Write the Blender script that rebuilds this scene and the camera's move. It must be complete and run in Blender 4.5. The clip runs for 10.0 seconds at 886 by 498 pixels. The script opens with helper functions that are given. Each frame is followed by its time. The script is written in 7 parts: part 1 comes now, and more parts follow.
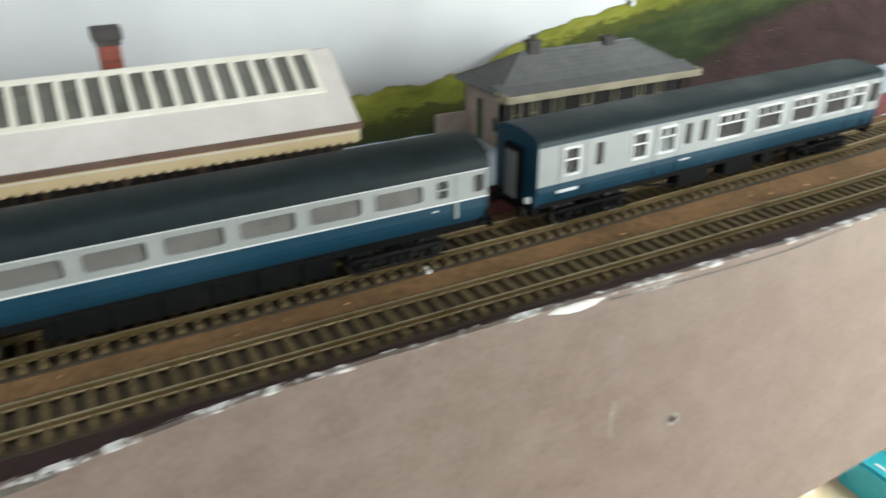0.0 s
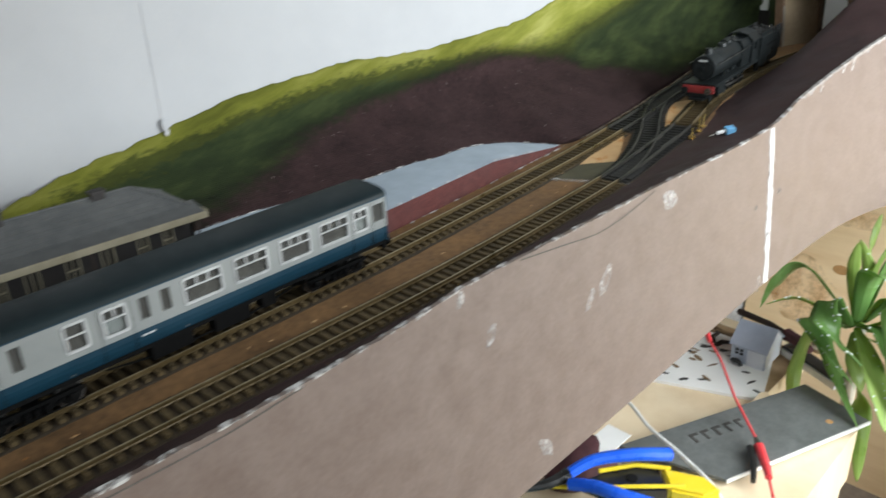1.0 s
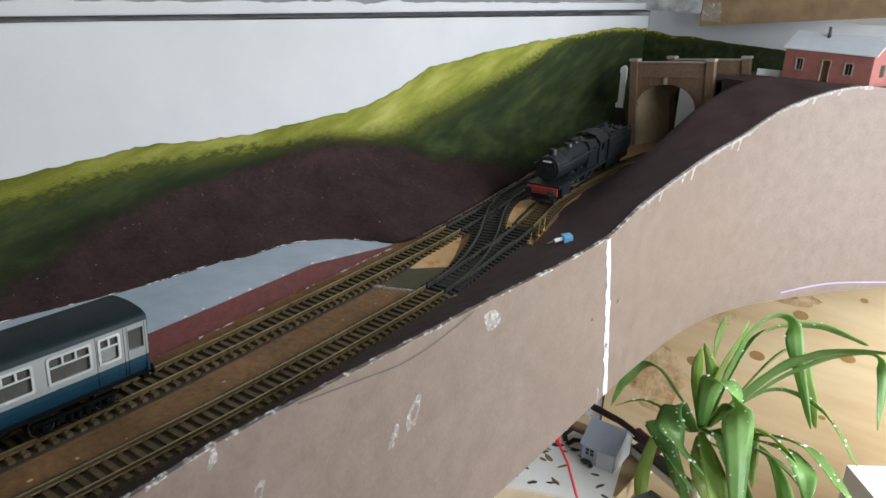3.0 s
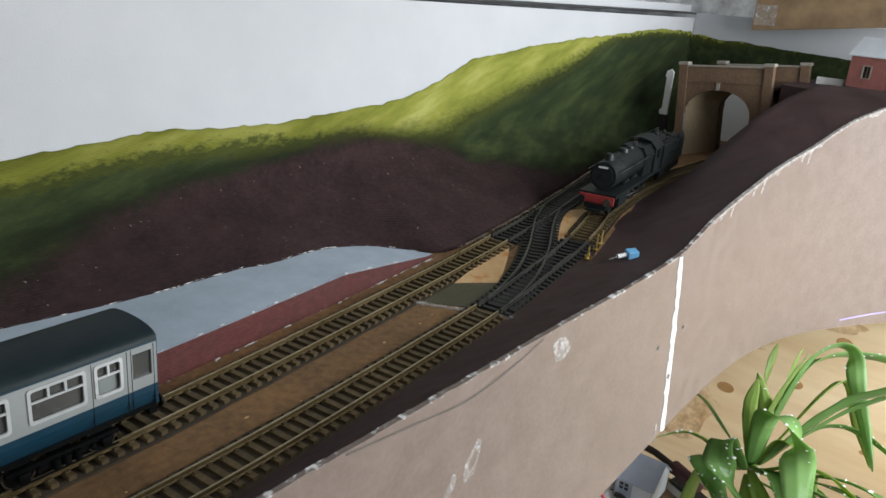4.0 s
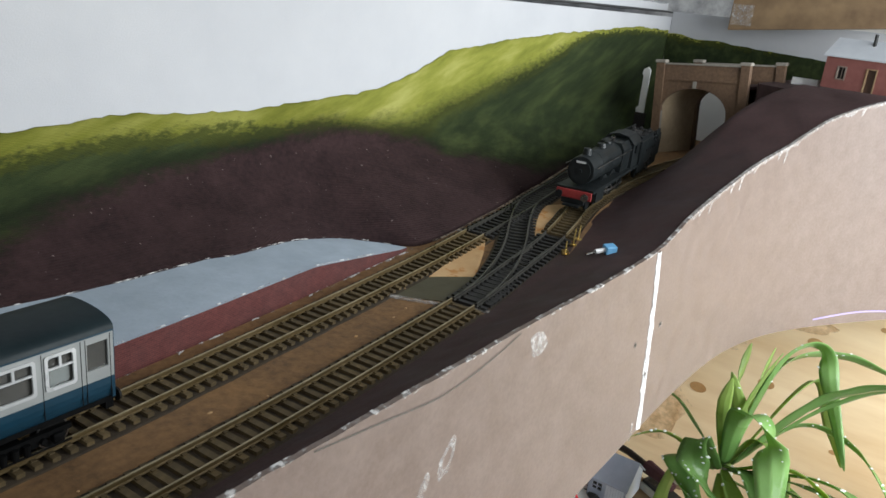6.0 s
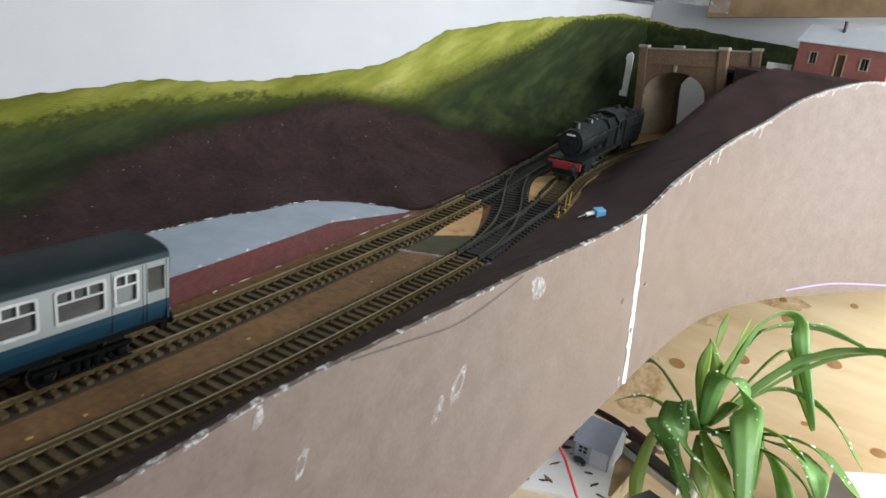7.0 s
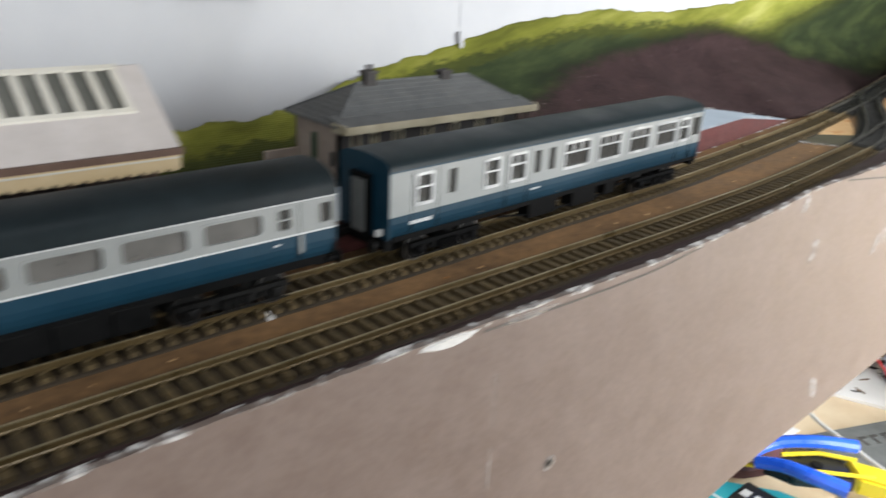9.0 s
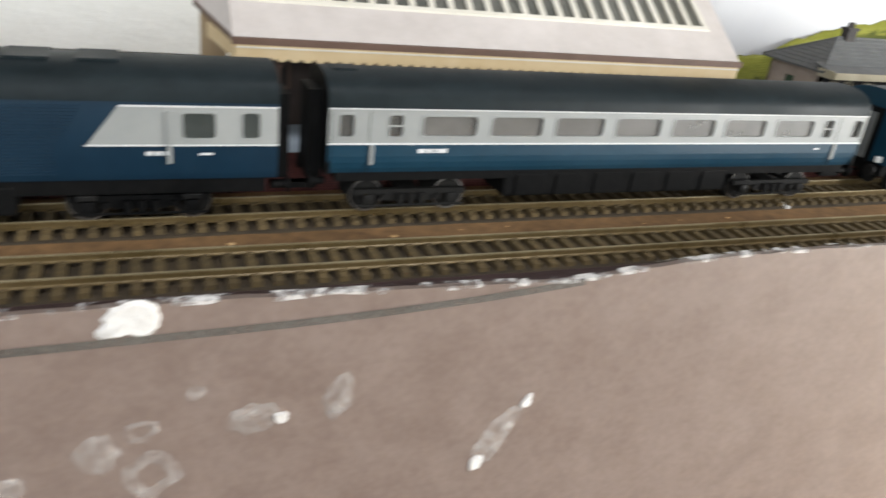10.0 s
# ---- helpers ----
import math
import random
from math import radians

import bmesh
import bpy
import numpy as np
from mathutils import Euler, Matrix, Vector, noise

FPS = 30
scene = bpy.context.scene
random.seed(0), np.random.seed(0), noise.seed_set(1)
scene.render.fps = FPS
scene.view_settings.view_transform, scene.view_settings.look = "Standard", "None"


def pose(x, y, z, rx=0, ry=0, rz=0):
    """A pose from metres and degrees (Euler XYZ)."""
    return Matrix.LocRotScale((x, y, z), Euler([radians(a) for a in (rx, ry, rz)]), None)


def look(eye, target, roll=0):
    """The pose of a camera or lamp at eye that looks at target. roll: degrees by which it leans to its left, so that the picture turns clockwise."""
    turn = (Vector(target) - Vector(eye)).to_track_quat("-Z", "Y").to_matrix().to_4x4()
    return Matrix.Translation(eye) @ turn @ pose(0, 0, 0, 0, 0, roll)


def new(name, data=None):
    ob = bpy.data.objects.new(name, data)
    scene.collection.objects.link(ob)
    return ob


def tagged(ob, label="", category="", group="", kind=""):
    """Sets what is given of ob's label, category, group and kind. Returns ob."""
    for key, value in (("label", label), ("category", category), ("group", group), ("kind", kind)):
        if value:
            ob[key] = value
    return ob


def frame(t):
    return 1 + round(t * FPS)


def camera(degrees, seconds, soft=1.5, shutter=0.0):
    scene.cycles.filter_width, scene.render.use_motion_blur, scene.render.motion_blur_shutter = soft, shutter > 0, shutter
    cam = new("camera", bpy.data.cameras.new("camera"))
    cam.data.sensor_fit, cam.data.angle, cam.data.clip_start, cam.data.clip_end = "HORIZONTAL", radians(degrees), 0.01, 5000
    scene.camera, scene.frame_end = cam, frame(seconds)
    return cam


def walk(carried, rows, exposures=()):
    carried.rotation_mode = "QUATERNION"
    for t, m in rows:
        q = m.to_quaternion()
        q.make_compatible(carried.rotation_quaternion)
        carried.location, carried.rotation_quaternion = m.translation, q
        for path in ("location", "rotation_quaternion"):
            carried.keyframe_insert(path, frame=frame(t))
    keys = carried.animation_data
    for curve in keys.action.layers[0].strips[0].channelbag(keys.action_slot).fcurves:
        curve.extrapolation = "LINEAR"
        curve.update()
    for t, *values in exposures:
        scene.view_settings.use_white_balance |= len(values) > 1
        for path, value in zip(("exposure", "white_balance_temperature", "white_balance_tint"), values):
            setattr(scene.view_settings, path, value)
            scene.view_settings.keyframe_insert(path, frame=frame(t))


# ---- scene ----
cam = camera(60.6, 10.0, shutter=0.3)
ROWS = [
    (0.0, -0.1343, -0.2842, 0.1662, 63.08, 0.32, -26.97),
    (0.5, -0.0583, -0.3122, 0.1911, 64.20, 1.37, -38.10),
    (1.0, 0.0300, -0.3391, 0.2109, 65.90, 2.22, -45.39),
    (1.5, 0.1069, -0.3723, 0.2262, 67.50, 3.39, -47.54),
    (2.0, 0.1119, -0.3736, 0.2263, 67.76, 3.02, -49.49),
    (2.5, 0.1036, -0.3534, 0.2182, 69.38, -1.18, -52.56),
    (3.0, 0.1215, -0.3353, 0.2250, 70.45, -2.75, -52.33),
    (4.5, 0.1697, -0.2400, 0.1867, 70.97, -5.30, -51.96),
    (5.0, 0.1725, -0.2420, 0.1854, 70.72, -5.44, -52.51),
    (5.5, 0.1718, -0.2468, 0.1891, 70.87, -5.52, -52.83),
    (7.0, 0.1209, -0.2673, 0.1744, 71.05, -6.30, -54.90),
    (7.5, 0.0338, -0.2764, 0.1593, 69.37, -5.86, -54.33),
    (8.0, 0.0015, -0.2773, 0.1643, 68.58, -4.71, -50.29),
    (8.5, -0.0179, -0.2628, 0.1580, 68.74, -4.60, -48.41),
    (9.0, -0.1294, -0.2508, 0.1360, 68.52, -2.66, -40.56),
    (9.5, -0.2184, -0.2683, 0.1254, 66.85, -4.86, -28.84),
    (10.0, -0.2938, -0.2735, 0.1169, 65.11, -6.37, -19.53),
]
EXPOSURES = ((0.0, 0.18, 6500, 4), (0.5, -0.28, 6350, 5), (1.0, -0.70, 6330, 7), (3.0, -1.02, 6350, 9), (5.5, -0.94, 6350, 9), (8.5, -0.64, 6350, 9), (9.0, -0.24, 6500, 11), (9.5, 0.06, 6650, 11), (10.0, 0.44, 6700, 11))
walk(cam, [(t, pose(x, y, z, rx, ry, rz)) for t, x, y, z, rx, ry, rz in ROWS], EXPOSURES)

# ---- world and light ----
world = bpy.data.worlds.new("world")
scene.world = world
world.use_nodes = True
wn = world.node_tree
sky = wn.nodes.new("ShaderNodeTexSky")
sky.sky_type, sky.sun_disc, sky.sun_elevation, sky.sun_rotation = "NISHITA", False, radians(40), radians(150)
wn.links.new(sky.outputs["Color"], wn.nodes["Background"].inputs["Color"])
wn.nodes["Background"].inputs["Strength"].default_value = 0.12


def window_lamp(name, eye, target, sx, sy, watts, tint):
    d = bpy.data.lights.new(name, "AREA")
    d.shape, d.size, d.size_y, d.energy, d.color = "RECTANGLE", sx, sy, watts, tint
    ob = new(name, d)
    ob.matrix_world = look(eye, target)
    return ob


# daylight in the two window openings of the wall behind the camera and in the roof window overhead; all unseen, the
# side lamp is added fill for the left end
window_lamp("window_daylight", (1.00, -0.935, 0.10), (1.22, 0.0, -0.74), 0.9, 0.95, 53.5, (0.95, 0.985, 1.0))
window_lamp("side_fill", (-0.75, -0.935, 0.45), (-0.2, 0.0, -0.05), 0.9, 0.8, 8.0, (0.95, 0.985, 1.0))
window_lamp("roof_window_daylight", (0.35, -0.60, 1.59), (0.35, -0.45, 0.0), 1.3, 0.6, 10.5, (0.95, 0.985, 1.0))


# ---- materials ----
def ramp(nt, fac, stops):
    n = nt.nodes.new("ShaderNodeValToRGB")
    el = n.color_ramp.elements
    while len(el) < len(stops):
        el.new(0.5)
    for e, (p, c) in zip(el, stops):
        e.position, e.color = p, (*c, 1)
    nt.links.new(fac, n.inputs["Fac"])
    return n.outputs["Color"]


def noise_out(nt, coord, scale, detail=6.0, rough=0.6, stretch=None):
    if stretch:
        mp = nt.nodes.new("ShaderNodeMapping")
        mp.inputs["Scale"].default_value = stretch
        nt.links.new(coord, mp.inputs["Vector"])
        coord = mp.outputs["Vector"]
    n = nt.nodes.new("ShaderNodeTexNoise")
    n.inputs["Scale"].default_value, n.inputs["Detail"].default_value, n.inputs["Roughness"].default_value = scale, detail, rough
    nt.links.new(coord, n.inputs["Vector"])
    return n.outputs["Fac"]


def mixed(nt, fac, a, b, mode="MIX"):
    n = nt.nodes.new("ShaderNodeMix")
    n.data_type, n.blend_type = "RGBA", mode
    for sock, v in ((n.inputs[0], fac), (n.inputs[6], a), (n.inputs[7], b)):
        if isinstance(v, (int, float)):
            sock.default_value = v
        elif isinstance(v, tuple):
            sock.default_value = (*v, 1)
        else:
            nt.links.new(v, sock)
    return n.outputs[2]


def surface(name, lo, hi, scale=200.0, rough=0.6, bump=0.15, bump_scale=None, metal=0.0, spots=None, spot_scale=90.0, spot_at=0.66,
            coarse=25.0, vary=0.0, stretch=None, spec=0.5, depth=0.0006, sheen_rough=0.15):
    """A painted or natural surface: fine grain between two colours, coarse blotches, optional spots of a third colour, relief."""
    m = bpy.data.materials.new(name)
    m.use_nodes = True
    nt = m.node_tree
    b = nt.nodes["Principled BSDF"]
    co = nt.nodes.new("ShaderNodeTexCoord").outputs["Object"]
    fine = noise_out(nt, co, scale, 5, 0.65, stretch)
    big = noise_out(nt, co, coarse, 4, 0.55, stretch)
    add = nt.nodes.new("ShaderNodeMath")
    add.operation = "MULTIPLY_ADD"
    nt.links.new(fine, add.inputs[0])
    add.inputs[1].default_value = 0.5
    half = nt.nodes.new("ShaderNodeMath")
    half.operation = "MULTIPLY"
    half.inputs[1].default_value = 0.5
    nt.links.new(big, half.inputs[0])
    nt.links.new(half.outputs[0], add.inputs[2])
    col = ramp(nt, add.outputs[0], [(0.36, lo), (0.64, hi)])
    if spots:
        sp = ramp(nt, noise_out(nt, co, spot_scale, 4, 0.7), [(spot_at, (0, 0, 0)), (min(0.99, spot_at + 0.06), (1, 1, 1))])
        col = mixed(nt, sp, col, spots)
    if vary:
        info = nt.nodes.new("ShaderNodeObjectInfo").outputs["Random"]
        col = mixed(nt, 1.0, col, ramp(nt, info, [(0, (1 - vary,) * 3), (1, (1, 1, 1))]), "MULTIPLY")
    nt.links.new(col, b.inputs["Base Color"])
    rr = ramp(nt, big, [(0.3, (max(0.02, rough - sheen_rough),) * 3), (0.7, (min(1, rough + sheen_rough),) * 3)])
    nt.links.new(rr, b.inputs["Roughness"])
    b.inputs["Metallic"].default_value = metal
    b.inputs["Specular IOR Level"].default_value = spec
    if bump:
        bp = nt.nodes.new("ShaderNodeBump")
        bp.inputs["Strength"].default_value, bp.inputs["Distance"].default_value = bump, depth
        nt.links.new(noise_out(nt, co, bump_scale or scale, 5, 0.6, stretch), bp.inputs["Height"])
        nt.links.new(bp.outputs["Normal"], b.inputs["Normal"])
    return m


def glass_material(name, tint=(0.75, 0.8, 0.8), clear=0.75, haze=0.0, rough=0.06, haze_tint=(0.6, 0.57, 0.52)):
    m = bpy.data.materials.new(name)
    m.use_nodes = True
    nt = m.node_tree
    nt.nodes.remove(nt.nodes["Principled BSDF"])
    tr, gl, mx, fr = (nt.nodes.new("ShaderNode" + k) for k in ("BsdfTransparent", "BsdfGlossy", "MixShader", "Fresnel"))
    tr.inputs["Color"].default_value = (*[c * clear for c in tint], 1)
    gl.inputs["Roughness"].default_value = rough
    fr.inputs["IOR"].default_value = 1.3
    nt.links.new(fr.outputs[0], mx.inputs[0])
    clear_out = tr.outputs[0]
    if haze:
        df, hz = nt.nodes.new("ShaderNodeBsdfDiffuse"), nt.nodes.new("ShaderNodeMixShader")
        co = nt.nodes.new("ShaderNodeTexCoord").outputs["Object"]
        nt.links.new(ramp(nt, noise_out(nt, co, 75, 4, 0.6), [(0.3, tuple(c * 0.72 for c in haze_tint)), (0.7, haze_tint)]), df.inputs["Color"])
        hz.inputs[0].default_value = haze
        nt.links.new(tr.outputs[0], hz.inputs[1])
        nt.links.new(df.outputs[0], hz.inputs[2])
        clear_out = hz.outputs[0]
    nt.links.new(clear_out, mx.inputs[1])
    nt.links.new(gl.outputs[0], mx.inputs[2])
    nt.links.new(mx.outputs[0], nt.nodes["Material Output"].inputs["Surface"])
    return m


M_EARTH = surface("dark brown scenery paint", (0.0221, 0.0085, 0.008479), (0.04862, 0.0204, 0.01978), 260, 0.75, 0.5, 420, spots=(0.0765, 0.051, 0.0425), spot_scale=160, spot_at=0.72)
M_BALLAST = surface("ochre brown track bed paint", (0.090, 0.0480, 0.0190), (0.240, 0.1300, 0.0520), 190, 0.85, 0.5, 500, spots=(0.34, 0.25, 0.15), spot_scale=120, spot_at=0.72, coarse=22)
M_PLY = surface("bare plywood", (0.429, 0.252, 0.105), (0.561, 0.3701, 0.1875), 60, 0.7, 0.1, 200, coarse=14, spots=(0.42, 0.19, 0.05), spot_scale=34, spot_at=0.55)
M_SLEEPER = surface("weathered brown sleeper", (0.06626, 0.04536, 0.01728), (0.1237, 0.08505, 0.03456), 400, 0.7, 0.3, 700, vary=0.35)
M_SLEEPER_DARK = surface("black plastic sleeper", (0.010, 0.010, 0.009), (0.026, 0.024, 0.022), 400, 0.6, 0.2, 700, vary=0.3)
M_RAIL = surface("rusty brown rail", (0.08928, 0.06138, 0.02418), (0.1607, 0.1125, 0.05022), 300, 0.36, 0.1, 500, metal=0.3)
M_RAIL_DARK = surface("dull grey rail", (0.0385, 0.0385, 0.0336), (0.112, 0.105, 0.091), 300, 0.4, 0.1, 500, metal=0.5)
M_FASCIA = surface("brown hardboard", (0.148, 0.108, 0.090), (0.196, 0.150, 0.128), 340, 0.50, 0.05, 900, sheen_rough=0.04, spots=(0.14, 0.10, 0.078), spot_scale=130, spot_at=0.715, coarse=60, depth=0.0003)
M_FILLER = surface("white filler", (0.5148, 0.4992, 0.4758), (0.6708, 0.663, 0.6474), 300, 0.6, 0.5, 400)
M_SMEAR = surface("thin white filler smear", (0.462, 0.429, 0.4015), (0.616, 0.5885, 0.561), 140, 0.5, 0.2, 400)


def thin_coat(m, lo, hi, scale=170.0, cover=1.0):
    """Lets the board show through a thin, broken coat of filler or pencil."""
    nt = m.node_tree
    b = nt.nodes["Principled BSDF"]
    tr, mx = nt.nodes.new("ShaderNodeBsdfTransparent"), nt.nodes.new("ShaderNodeMixShader")
    co = nt.nodes.new("ShaderNodeTexCoord").outputs["Object"]
    nt.links.new(ramp(nt, noise_out(nt, co, scale, 6, 0.68), [(lo, (0, 0, 0)), (hi, (cover,) * 3)]), mx.inputs[0])
    nt.links.new(tr.outputs[0], mx.inputs[1])
    nt.links.new(b.outputs[0], mx.inputs[2])
    nt.links.new(mx.outputs[0], nt.nodes["Material Output"].inputs["Surface"])
    return m


thin_coat(M_SMEAR, 0.34, 0.74, 200, 0.62)
M_STREAK = thin_coat(surface("brushed filler streak", (0.52, 0.50, 0.48), (0.68, 0.665, 0.65), 160, 0.55, 0.4, 400), 0.34, 0.66, 300, 0.66)
M_SEAM = thin_coat(surface("brushed white filler", (0.52, 0.51, 0.50), (0.68, 0.675, 0.67), 300, 0.6, 0.5, 400), 0.28, 0.42, 150, 1.0)
M_LIP = thin_coat(surface("broken white filler edge", (0.50, 0.485, 0.47), (0.66, 0.65, 0.64), 300, 0.6, 0.4, 400), 0.50, 0.60, 120, 0.95)
M_EDGE = thin_coat(surface("pale brown scatter", (0.14, 0.10, 0.07), (0.30, 0.24, 0.18), 400, 0.9, 0.4, 600), 0.34, 0.52, 260, 0.95)
M_PENCIL = surface("grey pencil", (0.078, 0.072, 0.063), (0.132, 0.12, 0.105), 900, 0.6, 0.0)
thin_coat(M_PENCIL, 0.30, 0.52, 700, 0.9)
M_PURPLE = surface("violet felt pen", (0.25, 0.20, 0.42), (0.40, 0.34, 0.55), 900, 0.6, 0.0)
M_SKY = surface("pale grey sky paint", (0.430, 0.437, 0.458), (0.490, 0.495, 0.510), 14, 0.65, 0.35, 900, coarse=3, depth=0.0004)
M_WALLPAPER = surface("silver grey wallpaper", (0.075, 0.08, 0.09), (0.36, 0.365, 0.375), 60, 0.4, 0.3, 60, coarse=42, stretch=(0.4, 1.0, 1.0))
M_BLACKEDGE = surface("black edge strip", (0.010, 0.010, 0.010), (0.03, 0.03, 0.03), 300, 0.6, 0.2)
M_ROAD = surface("pale blue-grey platform paint", (0.3153, 0.3747, 0.4383), (0.4128, 0.4792, 0.5527), 60, 0.8, 0.3, 300, coarse=12)
M_BRICKRED = surface("red brick paper", (0.075, 0.0195, 0.015), (0.15, 0.045, 0.036), 160, 0.75, 0.2, 300)
M_PINE = surface("pale sawn pine", (0.66, 0.50, 0.31), (0.86, 0.72, 0.52), 12, 0.4, 0.1, 40, coarse=5, stretch=(1.0, 1.0, 0.12), spots=(0.342, 0.1368, 0.0342), spot_scale=9, spot_at=0.73)
M_PINEPANEL = surface("knotty varnished pine board", (0.72, 0.51, 0.28), (0.92, 0.74, 0.48), 24, 0.4, 0.08, 60, coarse=4, stretch=(1.0, 0.13, 1.0), spots=(0.46, 0.21, 0.055), spot_scale=6.5, spot_at=0.67)
M_RESIN = thin_coat(surface("orange-brown resin stain", (0.40, 0.19, 0.05), (0.62, 0.34, 0.11), 30, 0.45, 0.05, stretch=(1.0, 0.3, 1.0)), 0.40, 0.72, 34, 0.62)
M_OLDWOOD = surface("rough brown timber", (0.13, 0.078, 0.039), (0.247, 0.1625, 0.0845), 30, 0.7, 0.3, 80, stretch=(1.0, 0.15, 1.0))
M_RAFTER = surface("planed tan timber", (0.30, 0.21, 0.12), (0.44, 0.33, 0.20), 40, 0.6, 0.15, 90, stretch=(1.0, 0.12, 0.12))
M_SHADEWOOD = surface("dark brown timber and canopy shade", (0.022, 0.013, 0.010), (0.045, 0.028, 0.022), 90, 0.7, 0.1)
M_WINGREY = surface("grey-green moulded window", (0.030, 0.036, 0.034), (0.060, 0.068, 0.064), 60, 0.3, 0.0)
M_EMBOSSED = surface("white embossed wallpaper", (0.726, 0.715, 0.671), (0.836, 0.825, 0.781), 90, 0.55, 0.45, 330, coarse=30, depth=0.0008, stretch=(0.45, 1.0, 1.0))
M_RAILTOP = surface("pale rail head", (0.26, 0.215, 0.125), (0.40, 0.34, 0.22), 260, 0.38, 0.0, metal=0.5)
M_UNDERLAY = surface("dark olive underlay", (0.045, 0.040, 0.020), (0.080, 0.070, 0.038), 60, 0.7, 0.2, 200)
M_KNOT = surface("reddish pine knot", (0.36, 0.19, 0.07), (0.52, 0.31, 0.13), 60, 0.5, 0.1)
M_SCRUB = surface("dried scrub", (0.012, 0.012, 0.006), (0.035, 0.030, 0.016), 300, 0.9, 0.2)
M_WALL = surface("off-white room plaster", (0.62, 0.60, 0.56), (0.72, 0.70, 0.66), 6, 0.8, 0.2, 60, coarse=2)
M_CEIL = surface("white ceiling paint", (0.74, 0.73, 0.70), (0.80, 0.79, 0.77), 6, 0.85, 0.1, 60, coarse=2)
M_FLOOR = surface("brown carpet", (0.12, 0.09, 0.07), (0.2, 0.16, 0.12), 80, 0.95, 0.5, 200)
M_BLUE = surface("rail blue paint", (0.0034, 0.0260, 0.0460), (0.0060, 0.0355, 0.0610), 90, 0.42, 0.08, 300, coarse=12, spec=0.3)
M_HSTBLUE = surface("dark rail blue paint", (0.00315, 0.01536, 0.03024), (0.0054, 0.02208, 0.04116), 90, 0.42, 0.08, 300, coarse=12, spec=0.25)
M_BAND = surface("pale grey coach paint", (0.212, 0.224, 0.219), (0.254, 0.264, 0.257), 80, 0.42, 0.05, 300, coarse=14)
M_WHITELINE = surface("white lining paint", (0.504, 0.511, 0.511), (0.574, 0.581, 0.581), 80, 0.5, 0.0)
M_ROOF = surface("dark grey coach roof", (0.005158, 0.008866, 0.01048), (0.01096, 0.01733, 0.02015), 120, 0.5, 0.15, 400, coarse=16, spec=0.14)
M_ROOFMK1 = surface("dark slate coach roof", (0.00677, 0.01298, 0.01552), (0.01242, 0.02172, 0.02482), 120, 0.5, 0.1, 400, coarse=16, spec=0.16)
M_UNDER = surface("black underframe plastic", (0.002, 0.00225, 0.0025), (0.006, 0.006, 0.006), 300, 0.65, 0.2, 500, spec=0.08)
M_BOGIE = surface("weathered dark grey bogie", (0.004752, 0.004752, 0.004752), (0.01214, 0.01188, 0.01109), 300, 0.6, 0.2, 500, spec=0.15)
M_STEEL = surface("bright wheel steel", (0.168, 0.1632, 0.1536), (0.264, 0.2592, 0.2496), 300, 0.3, 0.0, metal=0.9)
M_FRAME = surface("silver window frame", (0.4752, 0.4824, 0.4824), (0.5616, 0.5688, 0.5688), 300, 0.3, 0.0, metal=0.2)
M_GLASS = glass_material("slightly hazy coach glazing", haze=0.10, clear=0.62)
M_GLASS_PALE = glass_material("pale hazy coach glazing", haze=0.40, rough=0.22, clear=0.5, haze_tint=(0.30, 0.285, 0.265))
M_GLASS_DIM = glass_material("smoked skylight glazing", (0.6, 0.6, 0.55), 0.5)
M_SEAT = surface("beige coach interior", (0.24, 0.2, 0.16), (0.368, 0.328, 0.272), 60, 0.7, 0.1)
M_SEATRED = surface("faded red seat", (0.25, 0.10, 0.09), (0.34, 0.15, 0.13), 60, 0.7, 0.1)
M_CANOPY = surface("pale pinkish grey canopy roof", (0.39, 0.3549, 0.3354), (0.4836, 0.4485, 0.429), 70, 0.75, 0.15, 300, spots=(0.2808, 0.234, 0.2106), spot_scale=32, spot_at=0.74, coarse=16)
M_CREAM = surface("cream canopy paint", (0.495, 0.3675, 0.2025), (0.57, 0.45, 0.2775), 90, 0.6, 0.1)
M_CREAMBAR = surface("off-white glazing bar", (0.495, 0.4725, 0.405), (0.585, 0.5625, 0.5025), 90, 0.6, 0.05)
M_BROWN = surface("dark brown fascia paint", (0.075, 0.040, 0.026), (0.12, 0.07, 0.05), 90, 0.6, 0.1)
M_SLATE = surface("grey slate roof", (0.06279, 0.06661, 0.06825), (0.1092, 0.1119, 0.1119), 130, 0.7, 0.4, 260, vary=0.15, coarse=18)
M_STONE = surface("buff stone wall", (0.189, 0.1435, 0.1155), (0.28, 0.2275, 0.189), 110, 0.8, 0.4, 260, coarse=24)
M_STONE_EDGE = surface("dirty cream canopy edge", (0.225, 0.195, 0.1275), (0.345, 0.3075, 0.225), 90, 0.8, 0.3, 260, coarse=22)
M_DARKGREEN = surface("dark green paint", (0.010, 0.030, 0.012), (0.02, 0.05, 0.022), 90, 0.5, 0.1)
M_DARKVOID = surface("dark interior and wall shade", (0.012, 0.010, 0.010), (0.03, 0.026, 0.024), 90, 0.8, 0.1)
M_CHIMRED = surface("red brick chimney", (0.128, 0.024, 0.016), (0.216, 0.056, 0.036), 200, 0.8, 0.4, 400, coarse=60)
M_CHIMTOP = surface("sooty brick", (0.022, 0.020, 0.020), (0.055, 0.048, 0.045), 200, 0.85, 0.4, 400)
M_BRIDGE = surface("brown brick bridge", (0.09775, 0.0561, 0.0323), (0.1785, 0.1105, 0.0663), 260, 0.85, 0.4, 420, coarse=40)
